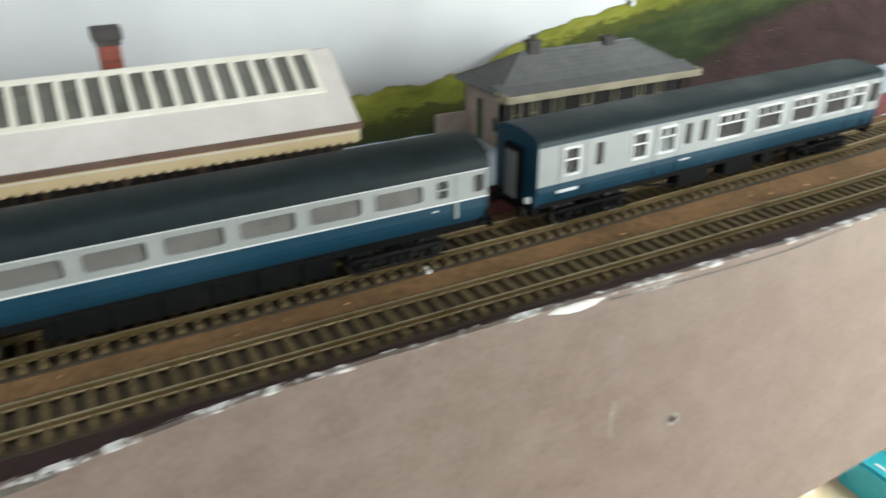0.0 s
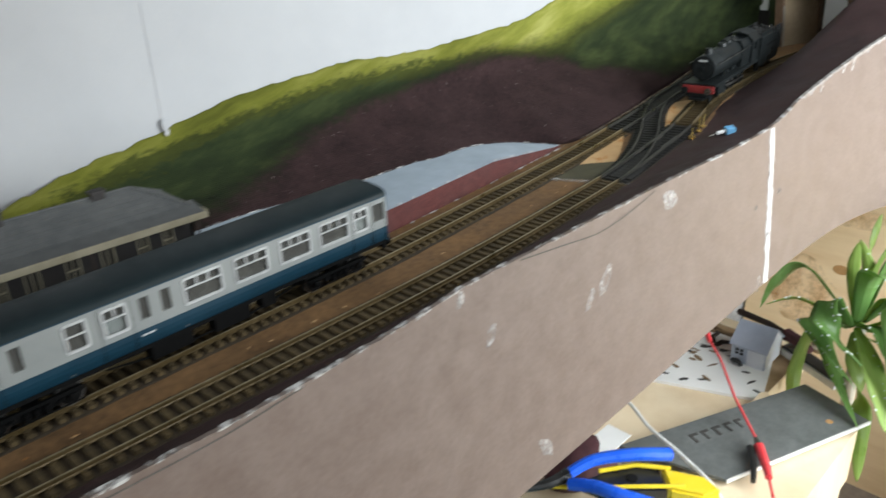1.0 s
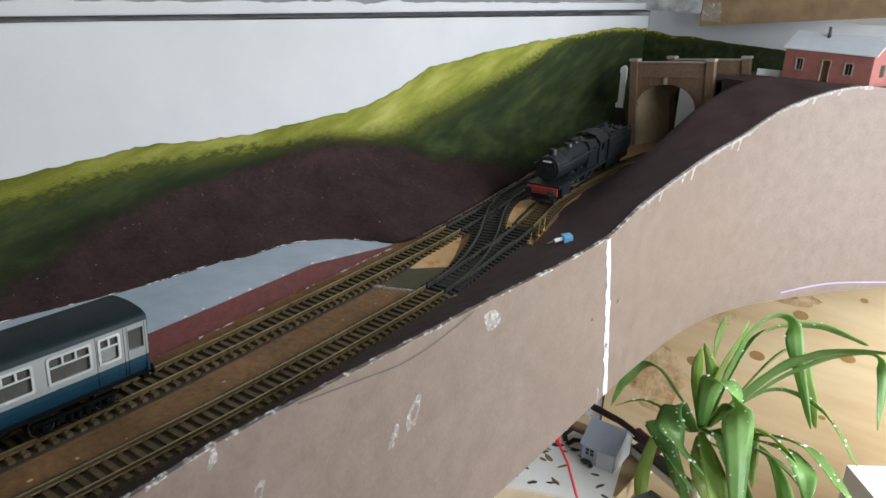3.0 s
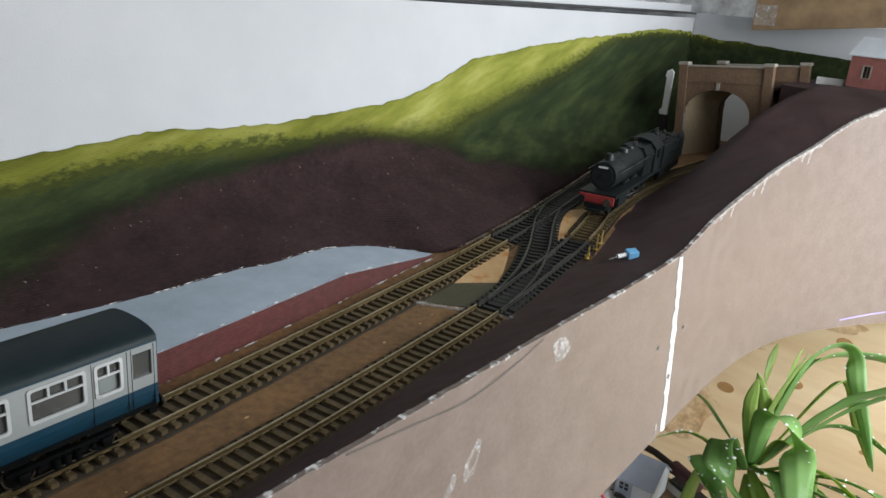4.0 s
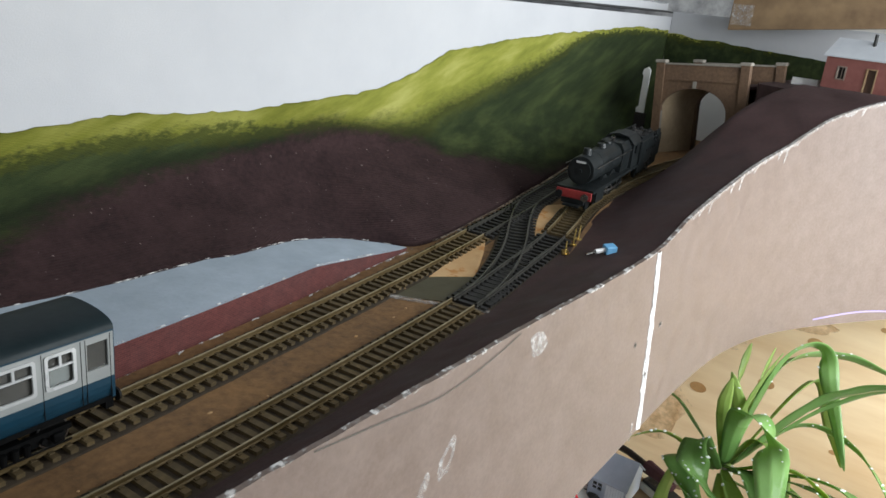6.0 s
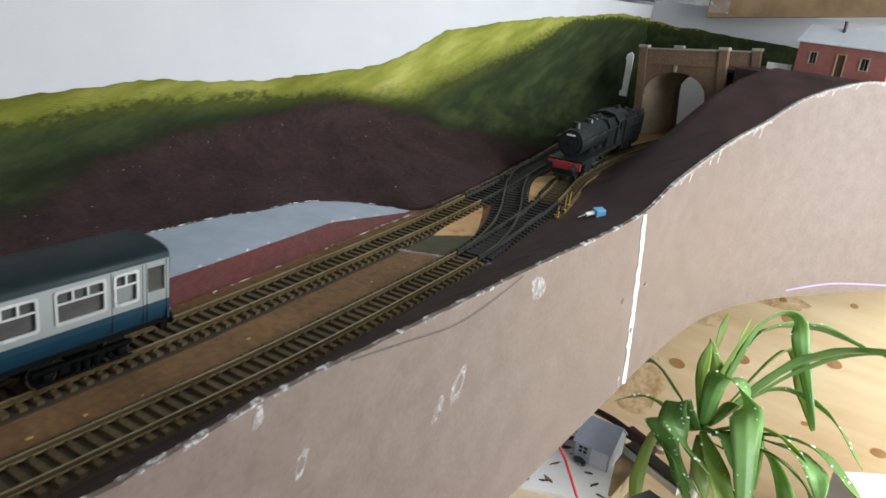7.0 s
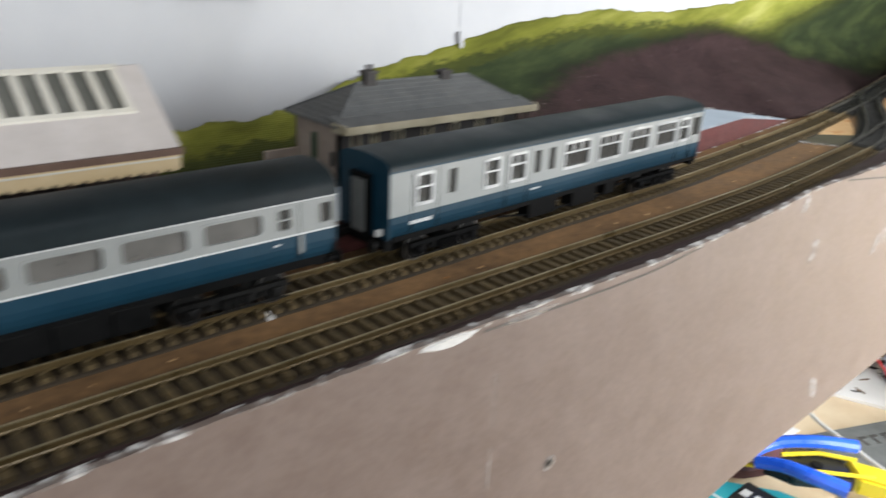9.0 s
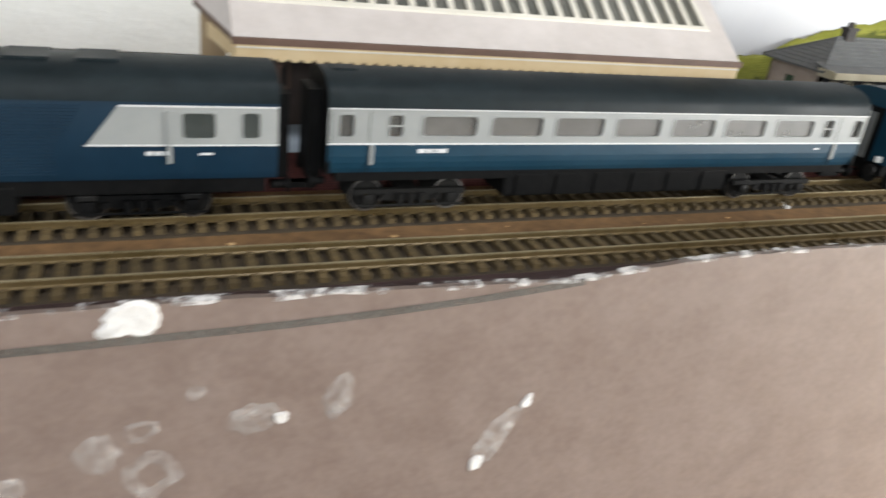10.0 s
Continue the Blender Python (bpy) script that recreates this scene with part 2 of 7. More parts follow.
M_BRIDGEIN = surface("buff bridge lining", (0.30, 0.225, 0.14), (0.42, 0.325, 0.21), 120, 0.85, 0.3, 300)
M_COPING = surface("pale stone coping", (0.21, 0.1875, 0.1575), (0.315, 0.2888, 0.2475), 180, 0.85, 0.4, 400)
M_PINK = surface("salmon pink render", (0.225, 0.078, 0.066), (0.295, 0.112, 0.094), 130, 0.8, 0.3, 300)
M_WHITEROOF = surface("white card roof", (0.528, 0.552, 0.592), (0.608, 0.632, 0.664), 60, 0.6, 0.05)
M_LOCO = surface("black locomotive paint", (0.0060, 0.0078, 0.0082), (0.0150, 0.0185, 0.0195), 200, 0.42, 0.1, 400, spec=0.3)
M_RED = surface("red buffer beam paint", (0.24, 0.022, 0.022), (0.34, 0.042, 0.040), 200, 0.5, 0.05)
M_BRASS = surface("yellow brass", (0.55, 0.38, 0.10), (0.75, 0.56, 0.22), 200, 0.3, 0.0, metal=0.9)
M_TERMBLUE = surface("light blue plastic", (0.12, 0.36, 0.62), (0.2, 0.46, 0.72), 200, 0.4, 0.0)
M_WHITEPL = surface("white plastic", (0.75, 0.75, 0.74), (0.84, 0.84, 0.83), 100, 0.4, 0.0)
M_REDPL = surface("red insulated wire", (0.62, 0.04, 0.05), (0.72, 0.07, 0.08), 100, 0.35, 0.0)
M_BLACKPL = surface("black plastic", (0.012, 0.012, 0.012), (0.025, 0.025, 0.025), 100, 0.35, 0.0)
M_BLUEPL = surface("bright blue rubber grip", (0.015, 0.10, 0.72), (0.03, 0.15, 0.82), 60, 0.3, 0.0)
M_YELPL = surface("yellow rubber grip", (0.82, 0.62, 0.02), (0.9, 0.7, 0.05), 60, 0.35, 0.0)
M_TEAL = surface("teal plastic", (0.02, 0.30, 0.36), (0.04, 0.38, 0.44), 60, 0.4, 0.0)
M_SHEET = surface("dark grey rubber-backed sheet", (0.09, 0.096, 0.093), (0.1425, 0.15, 0.1455), 120, 0.5, 0.1, 300)
M_SHEETEDGE = surface("pale sheet edge", (0.6, 0.6, 0.58), (0.7, 0.7, 0.68), 120, 0.5, 0.0)
M_PRINT = surface("black print", (0.02, 0.02, 0.02), (0.06, 0.055, 0.05), 300, 0.6, 0.0)
M_PAPER = surface("white magazine paper", (0.80, 0.79, 0.77), (0.87, 0.86, 0.84), 30, 0.5, 0.0)
M_GREYCARD = surface("blue-grey plastic model", (0.36, 0.40, 0.50), (0.45, 0.49, 0.58), 60, 0.45, 0.05)
M_GREYCARD_L = surface("light grey plastic model", (0.60, 0.63, 0.70), (0.70, 0.73, 0.79), 60, 0.45, 0.05)
M_MAROON = surface("dark maroon cloth", (0.04, 0.01, 0.014), (0.09, 0.03, 0.035), 60, 0.8, 0.2)
M_CORK = surface("pale corrugated bark", (0.40, 0.36, 0.28), (0.62, 0.58, 0.48), 60, 0.8, 0.5, 120)
M_BOARDBROWN = surface("brown card", (0.24, 0.15, 0.075), (0.34, 0.23, 0.13), 60, 0.7, 0.1)


def math_node(nt, op, x, y=None, z=None):
    n = nt.nodes.new("ShaderNodeMath")
    n.operation = op
    for s, v in zip(n.inputs, (x, y, z)):
        if v is None:
            continue
        if isinstance(v, (int, float)):
            s.default_value = v
        else:
            nt.links.new(v, s)
    return n.outputs[0]


def hill_material(name, end=False):
    """Brush-painted hillside: yellow-green crest, dark green below, dark brown earth at the foot, on a woven canvas."""
    m = bpy.data.materials.new(name)
    m.use_nodes = True
    nt = m.node_tree
    b = nt.nodes["Principled BSDF"]
    tc = nt.nodes.new("ShaderNodeTexCoord")
    co = tc.outputs["Object"]
    sep = nt.nodes.new("ShaderNodeSeparateXYZ")
    nt.links.new(tc.outputs["UV"], sep.inputs[0])
    below, x = sep.outputs[1], sep.outputs[0]     # metres below the crest; place along the board
    turn = nt.nodes.new("ShaderNodeMapping")
    turn.vector_type = "TEXTURE"
    turn.inputs["Rotation"].default_value = (0, radians(-19), 0)
    turn.inputs["Scale"].default_value = (5.0, 1.0, 1.0)
    nt.links.new(co, turn.inputs["Vector"])
    strokes = noise_out(nt, turn.outputs["Vector"], 75, 6, 0.62)
    broad = noise_out(nt, turn.outputs["Vector"], 26, 3, 0.5)
    dabs = noise_out(nt, co, 190, 4, 0.7, (0.7, 1, 1.6))
    d = math_node(nt, "MULTIPLY_ADD", math_node(nt, "SUBTRACT", strokes, 0.5), 0.024, below)
    d = math_node(nt, "MULTIPLY_ADD", math_node(nt, "SUBTRACT", broad, 0.5), 0.018, d)
    d = math_node(nt, "MULTIPLY_ADD", math_node(nt, "SUBTRACT", dabs, 0.5), 0.020, d)
    # depth of the lit band below the crest: a brushed swath that is deepest at x = 0.80 and runs out at 1.02
    along = math_node(nt, "DIVIDE", x, 1.4)
    wide = ramp(nt, along, [(0.0, (0.014,) * 3), (0.15, (0.012,) * 3), (0.25, (0.018,) * 3), (0.36, (0.017,) * 3), (0.40, (0.016,) * 3), (0.46, (0.024,) * 3), (0.495, (0.040,) * 3), (0.545, (0.058,) * 3), (0.58, (0.056,) * 3), (0.635, (0.046,) * 3), (0.70, (0.032,) * 3), (0.76, (0.010,) * 3), (0.80, (0.003,) * 3)])
    k = math_node(nt, "DIVIDE", d, wide)
    tone = math_node(nt, "ADD", math_node(nt, "MULTIPLY", strokes, 0.6), math_node(nt, "MULTIPLY", broad, 0.4))
    olive = ramp(nt, tone, [(0.36, (0.092, 0.100, 0.013)), (0.50, (0.165, 0.172, 0.024)), (0.64, (0.27, 0.27, 0.060))])
    yellow = ramp(nt, tone, [(0.36, (0.150, 0.165, 0.022)), (0.50, (0.250, 0.260, 0.045)), (0.64, (0.38, 0.37, 0.105))])
    lit = mixed(nt, ramp(nt, along, [(0.40, (0, 0, 0)), (0.50, (1, 1, 1))]), olive, yellow)
    mid = ramp(nt, tone, [(0.36, (0.020, 0.028, 0.006)), (0.64, (0.068, 0.078, 0.014))])
    dark = ramp(nt, tone, [(0.34, (0.0105, 0.0165, 0.0062)), (0.50, (0.0235, 0.0355, 0.0115)), (0.66, (0.0540, 0.0700, 0.0220))])
    col = mixed(nt, ramp(nt, k, [(0.62, (0, 0, 0)), (1.0, (1, 1, 1))]), lit, mid)
    col = mixed(nt, ramp(nt, math_node(nt, "DIVIDE", d, math_node(nt, "MULTIPLY_ADD", wide, 1.15, 0.006)), [(0.85, (0, 0, 0)), (1.5, (1, 1, 1))]), col, dark)
    if not end:
        # height above the brown foot is stored in the second map
        uv2 = nt.nodes.new("ShaderNodeUVMap")
        uv2.uv_map = "foot"
        s2 = nt.nodes.new("ShaderNodeSeparateXYZ")
        nt.links.new(uv2.outputs[0], s2.inputs[0])
        f = math_node(nt, "MULTIPLY_ADD", math_node(nt, "SUBTRACT", dabs, 0.5), 0.020, s2.outputs[1])
        f = math_node(nt, "MULTIPLY_ADD", math_node(nt, "SUBTRACT", broad, 0.5), 0.030, f)
        earth = ramp(nt, math_node(nt, "ADD", math_node(nt, "MULTIPLY", noise_out(nt, co, 260, 5, 0.65), 0.5), math_node(nt, "MULTIPLY", noise_out(nt, co, 40, 4, 0.6), 0.5)), [(0.34, (0.017, 0.0085, 0.009)), (0.66, (0.046, 0.0245, 0.0245))])
        specks = ramp(nt, noise_out(nt, co, 330, 2, 0.5), [(0.735, (0, 0, 0)), (0.76, (1, 1, 1))])
        earth = mixed(nt, specks, earth, (0.20, 0.16, 0.15))
        shade = mixed(nt, 1.0, col, ramp(nt, f, [(0.0, (0.30, 0.27, 0.22)), (0.022, (1, 1, 1))]), "MULTIPLY")
        col = mixed(nt, ramp(nt, f, [(0.001, (0, 0, 0)), (0.010, (1, 1, 1))]), earth, shade)
    nt.links.new(col, b.inputs["Base Color"])
    b.inputs["Roughness"].default_value = 0.85
    b.inputs["Specular IOR Level"].default_value = 0.2
    wv = nt.nodes.new("ShaderNodeTexWave")
    wv.bands_direction = "Z"
    wv.inputs["Scale"].default_value, wv.inputs["Distortion"].default_value, wv.inputs["Detail Scale"].default_value = 330, 2.5, 4.0
    nt.links.new(co, wv.inputs["Vector"])
    bp = nt.nodes.new("ShaderNodeBump")
    bp.inputs["Strength"].default_value, bp.inputs["Distance"].default_value = 0.7, 0.0004
    nt.links.new(math_node(nt, "ADD", math_node(nt, "MULTIPLY", wv.outputs["Fac"], 1.1), dabs), bp.inputs["Height"])
    nt.links.new(bp.outputs["Normal"], b.inputs["Normal"])
    return m


M_HILL = hill_material("brushed green hill paint")
M_HILLDARK = hill_material("dark green hill paint", True)


def brick_paper(name, mortar, c1, c2, width=0.0032, row=0.0011):
    m = surface(name, c1, c2, 160, 0.75, 0.0)
    nt = m.node_tree
    b = nt.nodes["Principled BSDF"]
    tc = nt.nodes.new("ShaderNodeTexCoord")
    mp = nt.nodes.new("ShaderNodeMapping")
    mp.inputs["Rotation"].default_value = (radians(90), 0, 0)
    nt.links.new(tc.outputs["Object"], mp.inputs["Vector"])
    br = nt.nodes.new("ShaderNodeTexBrick")
    br.inputs["Scale"].default_value = 1.0
    br.inputs["Brick Width"].default_value, br.inputs["Row Height"].default_value, br.inputs["Mortar Size"].default_value = width, row, 0.00012
    br.inputs["Color1"].default_value, br.inputs["Color2"].default_value, br.inputs["Mortar"].default_value = (1, 1, 1, 1), (0.7, 0.66, 0.66, 1), (*mortar, 1)
    nt.links.new(mp.outputs["Vector"], br.inputs["Vector"])
    old = b.inputs["Base Color"].links[0].from_socket
    nt.links.new(mixed(nt, 1.0, old, br.outputs["Color"], "MULTIPLY"), b.inputs["Base Color"])
    return m


M_BRICKRED = brick_paper("red brick paper", (1.5, 1.4, 1.4), (0.062, 0.015, 0.013), (0.120, 0.034, 0.030))
# ---- mesh helpers ----
def part(name, bm, mat, parent=None, label=""):
    """Link a bmesh as one mesh object, under its thing if one is given."""
    me = bpy.data.meshes.new(name)
    bmesh.ops.recalc_face_normals(bm, faces=bm.faces)
    bm.to_mesh(me)
    bm.free()
    me.materials.append(mat)
    ob = new(name, me)
    if parent is not None:
        ob.parent = parent
    return tagged(ob, label)


def thing(name, m, label, category, group="", kind=""):
    ob = new(name)
    ob.empty_display_size = 0.01
    ob.matrix_world = m
    return tagged(ob, label, category, group, kind)


def box(bm, x0, x1, y0, y1, z0, z1, bev=0.0):
    r = bmesh.ops.create_cube(bm, size=1.0)
    vs = r["verts"]
    bmesh.ops.transform(bm, matrix=Matrix.LocRotScale(((x0 + x1) / 2, (y0 + y1) / 2, (z0 + z1) / 2), None, (abs(x1 - x0), abs(y1 - y0), abs(z1 - z0))), verts=vs)
    if bev:
        es = list({e for v in vs for e in v.link_edges})
        bmesh.ops.bevel(bm, geom=es, offset=bev, segments=2, affect="EDGES", profile=0.5)
    return vs


def boxed(x0, x1, y0, y1, z0, z1, bev=0.0):
    bm = bmesh.new()
    box(bm, x0, x1, y0, y1, z0, z1, bev)
    return bm


def prism(bm, prof, a0, a1, axis="x"):
    """Extrude a closed profile along x (profile y,z), y (x,z) or z (x,y)."""
    def p(u, v, a):
        return {"x": (a, u, v), "y": (u, a, v), "z": (u, v, a)}[axis]
    lo = [bm.verts.new(p(u, v, a0)) for u, v in prof]
    hi = [bm.verts.new(p(u, v, a1)) for u, v in prof]
    n = len(prof)
    for i in range(n):
        bm.faces.new((lo[i], lo[(i + 1) % n], hi[(i + 1) % n], hi[i]))
    bm.faces.new(lo)
    bm.faces.new(hi)
    return lo + hi


def tube(bm, pts, r, n=8, r_end=None):
    """A round bar along a run of points, tapering to r_end."""
    pts = [Vector(p) for p in pts]
    rings = []
    side = Vector((0, 0, 1))
    for i, p in enumerate(pts):
        d = (pts[min(i + 1, len(pts) - 1)] - pts[max(i - 1, 0)]).normalized()
        if abs(d.dot(side)) > 0.9:
            side = Vector((1, 0, 0)) if abs(d.x) < 0.9 else Vector((0, 1, 0))
        u = (side - d * side.dot(d)).normalized()
        side, v = u, d.cross(u)
        rr = r if r_end is None else r + (r_end - r) * i / (len(pts) - 1)
        rings.append([bm.verts.new(p + rr * (math.cos(2 * math.pi * k / n) * u + math.sin(2 * math.pi * k / n) * v)) for k in range(n)])
    for a, b in zip(rings, rings[1:]):
        for k in range(n):
            bm.faces.new((a[k], a[(k + 1) % n], b[(k + 1) % n], b[k]))
    bm.faces.new(rings[0])
    bm.faces.new(rings[-1])


def disc(bm, c, r, axis, h, n=20):
    a = {"x": Vector((1, 0, 0)), "y": Vector((0, 1, 0)), "z": Vector((0, 0, 1))}[axis]
    c = Vector(c)
    tube(bm, [c - a * h / 2, c + a * h / 2], r, n)


def rounded(x0, x1, z0, z1, r, n=5):
    out = []
    for cx, cz, a0 in ((x1 - r, z1 - r, 0), (x0 + r, z1 - r, 90), (x0 + r, z0 + r, 180), (x1 - r, z0 + r, 270)):
        for k in range(n):
            a = radians(a0 + 90 * k / (n - 1))
            out.append((cx + r * math.cos(a), cz + r * math.sin(a)))
    return out


def panel_with_openings(bm, x0, x1, z0, z1, ops, y_out, y_in):
    """One connected panel with rectangular openings (x0, x1, z0, z1) through it."""
    xs = sorted({round(v, 6) for v in [x0, x1] + [o[k] for o in ops for k in (0, 1)] if x0 - 1e-6 <= v <= x1 + 1e-6})
    zs = sorted({round(v, 6) for v in [z0, z1] + [o[k] for o in ops for k in (2, 3)] if z0 - 1e-6 <= v <= z1 + 1e-6})
    vs = {}

    def vert(i, k, y):
        if (i, k, y) not in vs:
            vs[i, k, y] = bm.verts.new((xs[i], y, zs[k]))
        return vs[i, k, y]

    def solid(i, k):
        if not (0 <= i < len(xs) - 1 and 0 <= k < len(zs) - 1):
            return False
        cx, cz = (xs[i] + xs[i + 1]) / 2, (zs[k] + zs[k + 1]) / 2
        return not any(a < cx < b and c < cz < d for a, b, c, d in ops)
    for i in range(len(xs) - 1):
        for k in range(len(zs) - 1):
            if not solid(i, k):
                continue
            for y in (y_out, y_in):
                bm.faces.new((vert(i, k, y), vert(i + 1, k, y), vert(i + 1, k + 1, y), vert(i, k + 1, y)))
            for di, dk, a, c in ((-1, 0, (i, k), (i, k + 1)), (1, 0, (i + 1, k), (i + 1, k + 1)), (0, -1, (i, k), (i + 1, k)), (0, 1, (i, k + 1), (i + 1, k + 1))):
                if not solid(i + di, k + dk):
                    bm.faces.new((vert(*a, y_out), vert(*c, y_out), vert(*c, y_in), vert(*a, y_in)))


def ring(bm, outer, inner, y0, y1):
    """A flat frame between two outlines of equal count in x,z, from y0 (front) to y1."""
    loops = [[bm.verts.new((u, y, v)) for u, v in l] for y in (y0, y1) for l in (outer, inner)]
    n = len(outer)
    of, inf, ob_, ib = loops
    for i in range(n):
        j = (i + 1) % n
        bm.faces.new((of[i], of[j], inf[j], inf[i]))
        bm.faces.new((ob_[i], ob_[j], ib[j], ib[i]))
        bm.faces.new((of[i], of[j], ob_[j], ob_[i]))
        bm.faces.new((inf[i], inf[j], ib[j], ib[i]))


def spline(rows, x):
    """Smooth interpolation through (x, value) rows."""
    if x <= rows[0][0]:
        return rows[0][1] + (x - rows[0][0]) * (rows[1][1] - rows[0][1]) / (rows[1][0] - rows[0][0])
    if x >= rows[-1][0]:
        return rows[-1][1] + (x - rows[-1][0]) * (rows[-1][1] - rows[-2][1]) / (rows[-1][0] - rows[-2][0])
    i = max(k for k in range(len(rows) - 1) if rows[k][0] <= x)
    def slope(k):
        a, b = rows[max(k - 1, 0)], rows[min(k + 1, len(rows) - 1)]
        return (b[1] - a[1]) / (b[0] - a[0])
    (x0, v0), (x1, v1) = rows[i], rows[i + 1]
    h = x1 - x0
    t = (x - x0) / h
    return (2 * t**3 - 3 * t * t + 1) * v0 + (t**3 - 2 * t * t + t) * h * slope(i) + (3 * t * t - 2 * t**3) * v1 + (t**3 - t * t) * h * slope(i + 1)


def sheet(bm, grid):
    """Faces over a grid of points (rows of equal length)."""
    vs = [[bm.verts.new(p) for p in row] for row in grid]
    for a, b in zip(vs, vs[1:]):
        for k in range(len(a) - 1):
            bm.faces.new((a[k], a[k + 1], b[k + 1], b[k]))
    return vs


def smooth(ob, angle=35):
    for f in ob.data.polygons:
        f.use_smooth = True
    ob.data.set_sharp_from_angle(angle=radians(angle))
    return ob


# ---- plan ----
Z_BED, Z_SLEEPER, Z_RAIL = -0.0045, -0.0022, 0.0005
FRONT = [(-0.8, -0.046), (-0.35, -0.039), (-0.2, -0.0375), (0.0, -0.035), (0.15, -0.0332), (0.25, -0.0315), (0.36, -0.0265), (0.5, -0.0135), (0.56, -0.0065), (0.5985, -0.0009), (0.6351, 0.0047), (0.7013, 0.0131), (0.7541, 0.0235), (0.8014, 0.0355), (0.8909, 0.0496), (0.9817, 0.0558), (1.0452, 0.0558), (1.1176, 0.0540), (1.36, 0.0420)]
BACK = [(-0.8, 0.0), (-0.35, 0.0045), (-0.2, 0.0085), (0.0, 0.0122), (0.06, 0.0136), (0.15, 0.0177), (0.33, 0.0275), (0.48, 0.044), (0.5985, 0.0589), (0.677, 0.067), (0.7615, 0.0738), (0.8642, 0.0919), (0.9817, 0.1164)]
FASCIA = [(-0.80, -0.0790), (0.0, -0.0785), (0.70, -0.0770), (0.90, -0.0780), (0.98, -0.0860), (1.06, -0.1080), (1.15, -0.1500), (1.29, -0.2420), (1.48, -0.40)]
FASCIA_TOP = [(-0.80, 0.006), (-0.34, 0.0066), (-0.29, 0.0072), (-0.20, 0.0063), (-0.165, 0.0055), (-0.12, 0.0098), (-0.07, 0.0118), (0.03, 0.0116), (0.10, 0.0108), (0.16, 0.0106), (0.22, 0.0125), (0.28, 0.0165), (0.30, 0.0190), (0.36, 0.0192), (0.525, 0.0203), (0.62, 0.0195), (0.71, 0.0230), (0.77, 0.0370), (0.816, 0.0440), (0.90, 0.0560), (1.0, 0.0745), (1.08, 0.1040), (1.17, 0.1255), (1.22, 0.1250), (1.29, 0.1240), (1.48, 0.120)]
HILL = [(-0.80, 0.012), (-0.25, 0.022), (-0.05, 0.030), (0.039, 0.034), (0.114, 0.037), (0.15, 0.046), (0.207, 0.060), (0.259, 0.069), (0.29, 0.077), (0.362, 0.088), (0.45, 0.0935), (0.53, 0.0905), (0.60, 0.0945), (0.67, 0.1), (0.72, 0.110), (0.786, 0.133), (0.834, 0.139), (0.947, 0.151), (1.1, 0.160), (1.23, 0.168), (1.36, 0.166)]
SCREE = [(-0.80, -0.004), (0.20, 0.002), (0.29, 0.013), (0.33, 0.020), (0.36, 0.030), (0.41, 0.041), (0.48, 0.050), (0.555, 0.057), (0.59, 0.061), (0.628, 0.064), (0.686, 0.056), (0.737, 0.044), (0.826, 0.024), (0.885, 0.012), (1.0, 0.008), (1.36, 0.006)]
RISE = [(-1.0, 0.0), (0.40, 0.0), (0.58, 0.0), (0.64, 0.0020), (0.70, 0.0060), (0.76, 0.0110), (0.80, 0.0130), (0.90, 0.0145), (1.10, 0.0155), (1.40, 0.0160)]
Y_BACK = 0.192


def rise(x):
    """How far the track bed has climbed at x."""
    return max(0.0, spline(RISE, x)) if x > 0.58 else 0.0


FOOT = [(-0.8, 0.108), (0.30, 0.108), (0.385, 0.095), (0.454, 0.096), (0.473, 0.0905), (0.498, 0.0911),
        (0.53, 0.1125), (0.559, 0.1220), (0.582, 0.1205), (0.601, 0.109), (0.612, 0.098), (0.6242, 0.0865),
        (0.6523, 0.0845), (0.7013, 0.0880), (0.7615, 0.0925), (0.8122, 0.1010), (0.8642, 0.1100),
        (0.9544, 0.1300), (1.0271, 0.1420), (1.2616, 0.1479), (1.36, 0.150)]


def foot_y(x):
    return spline(FOOT, x)


# ---- baseboard, fascia, backscene ----
bm = bmesh.new()
sheet(bm, [[(x, y, z + (rise(x) if z > -0.01 else 0)) for y, z in ((0.215, -0.020), (0.215, Z_BED), (0.10, Z_BED), (0.0, Z_BED), (-0.0740, Z_BED), (-0.0740, -0.020), (0.215, -0.020))] for x in [-0.85 + 2.25 * i / 150 for i in range(151)]])
tagged(part("ground", bm, M_BALLAST), "ochre-brown painted baseboard under the tracks", "baseboard", kind="structure")


def embank_z(x, y):
    foot = spline(FRONT, x) - 0.0158
    yf = spline(FASCIA, x) + 0.001
    s = max(0.0, min(1.0, (foot - y) / (foot - yf)))
    top, low = spline(FASCIA_TOP, x) - 0.0012, Z_BED + rise(x)
    k = max(0.0, min(1.0, (x - 0.84) / 0.20))
    lin = s * s * (3 - 2 * s) * 0.35 + s * 0.65
    steep = min(1.0, s / 0.40) ** 0.82
    h = lin * (1 - k) + steep * k
    return low + 0.0004 + (top - low - 0.0004) * h + 0.0010 * noise.noise((x * 60, y * 60, 0)) * min(1, 4 * s * (1.02 - s))


bm = bmesh.new()
grid = []
for i in range(300):
    x = -0.80 + 2.12 * i / 299
    foot, yf = spline(FRONT, x) - 0.0158, spline(FASCIA, x) + 0.001
    grid.append([(x, foot + (yf - foot) * j / 24 + (0.0015 * noise.noise((x * 45, 3, 0)) if j == 0 else 0), embank_z(x, foot + (yf - foot) * j / 24)) for j in range(25)])
sheet(bm, grid)
smooth(tagged(part("embankment", bm, M_EARTH), "dark purplish-brown painted embankment beside the track", "embankment", kind="structure"), 60)


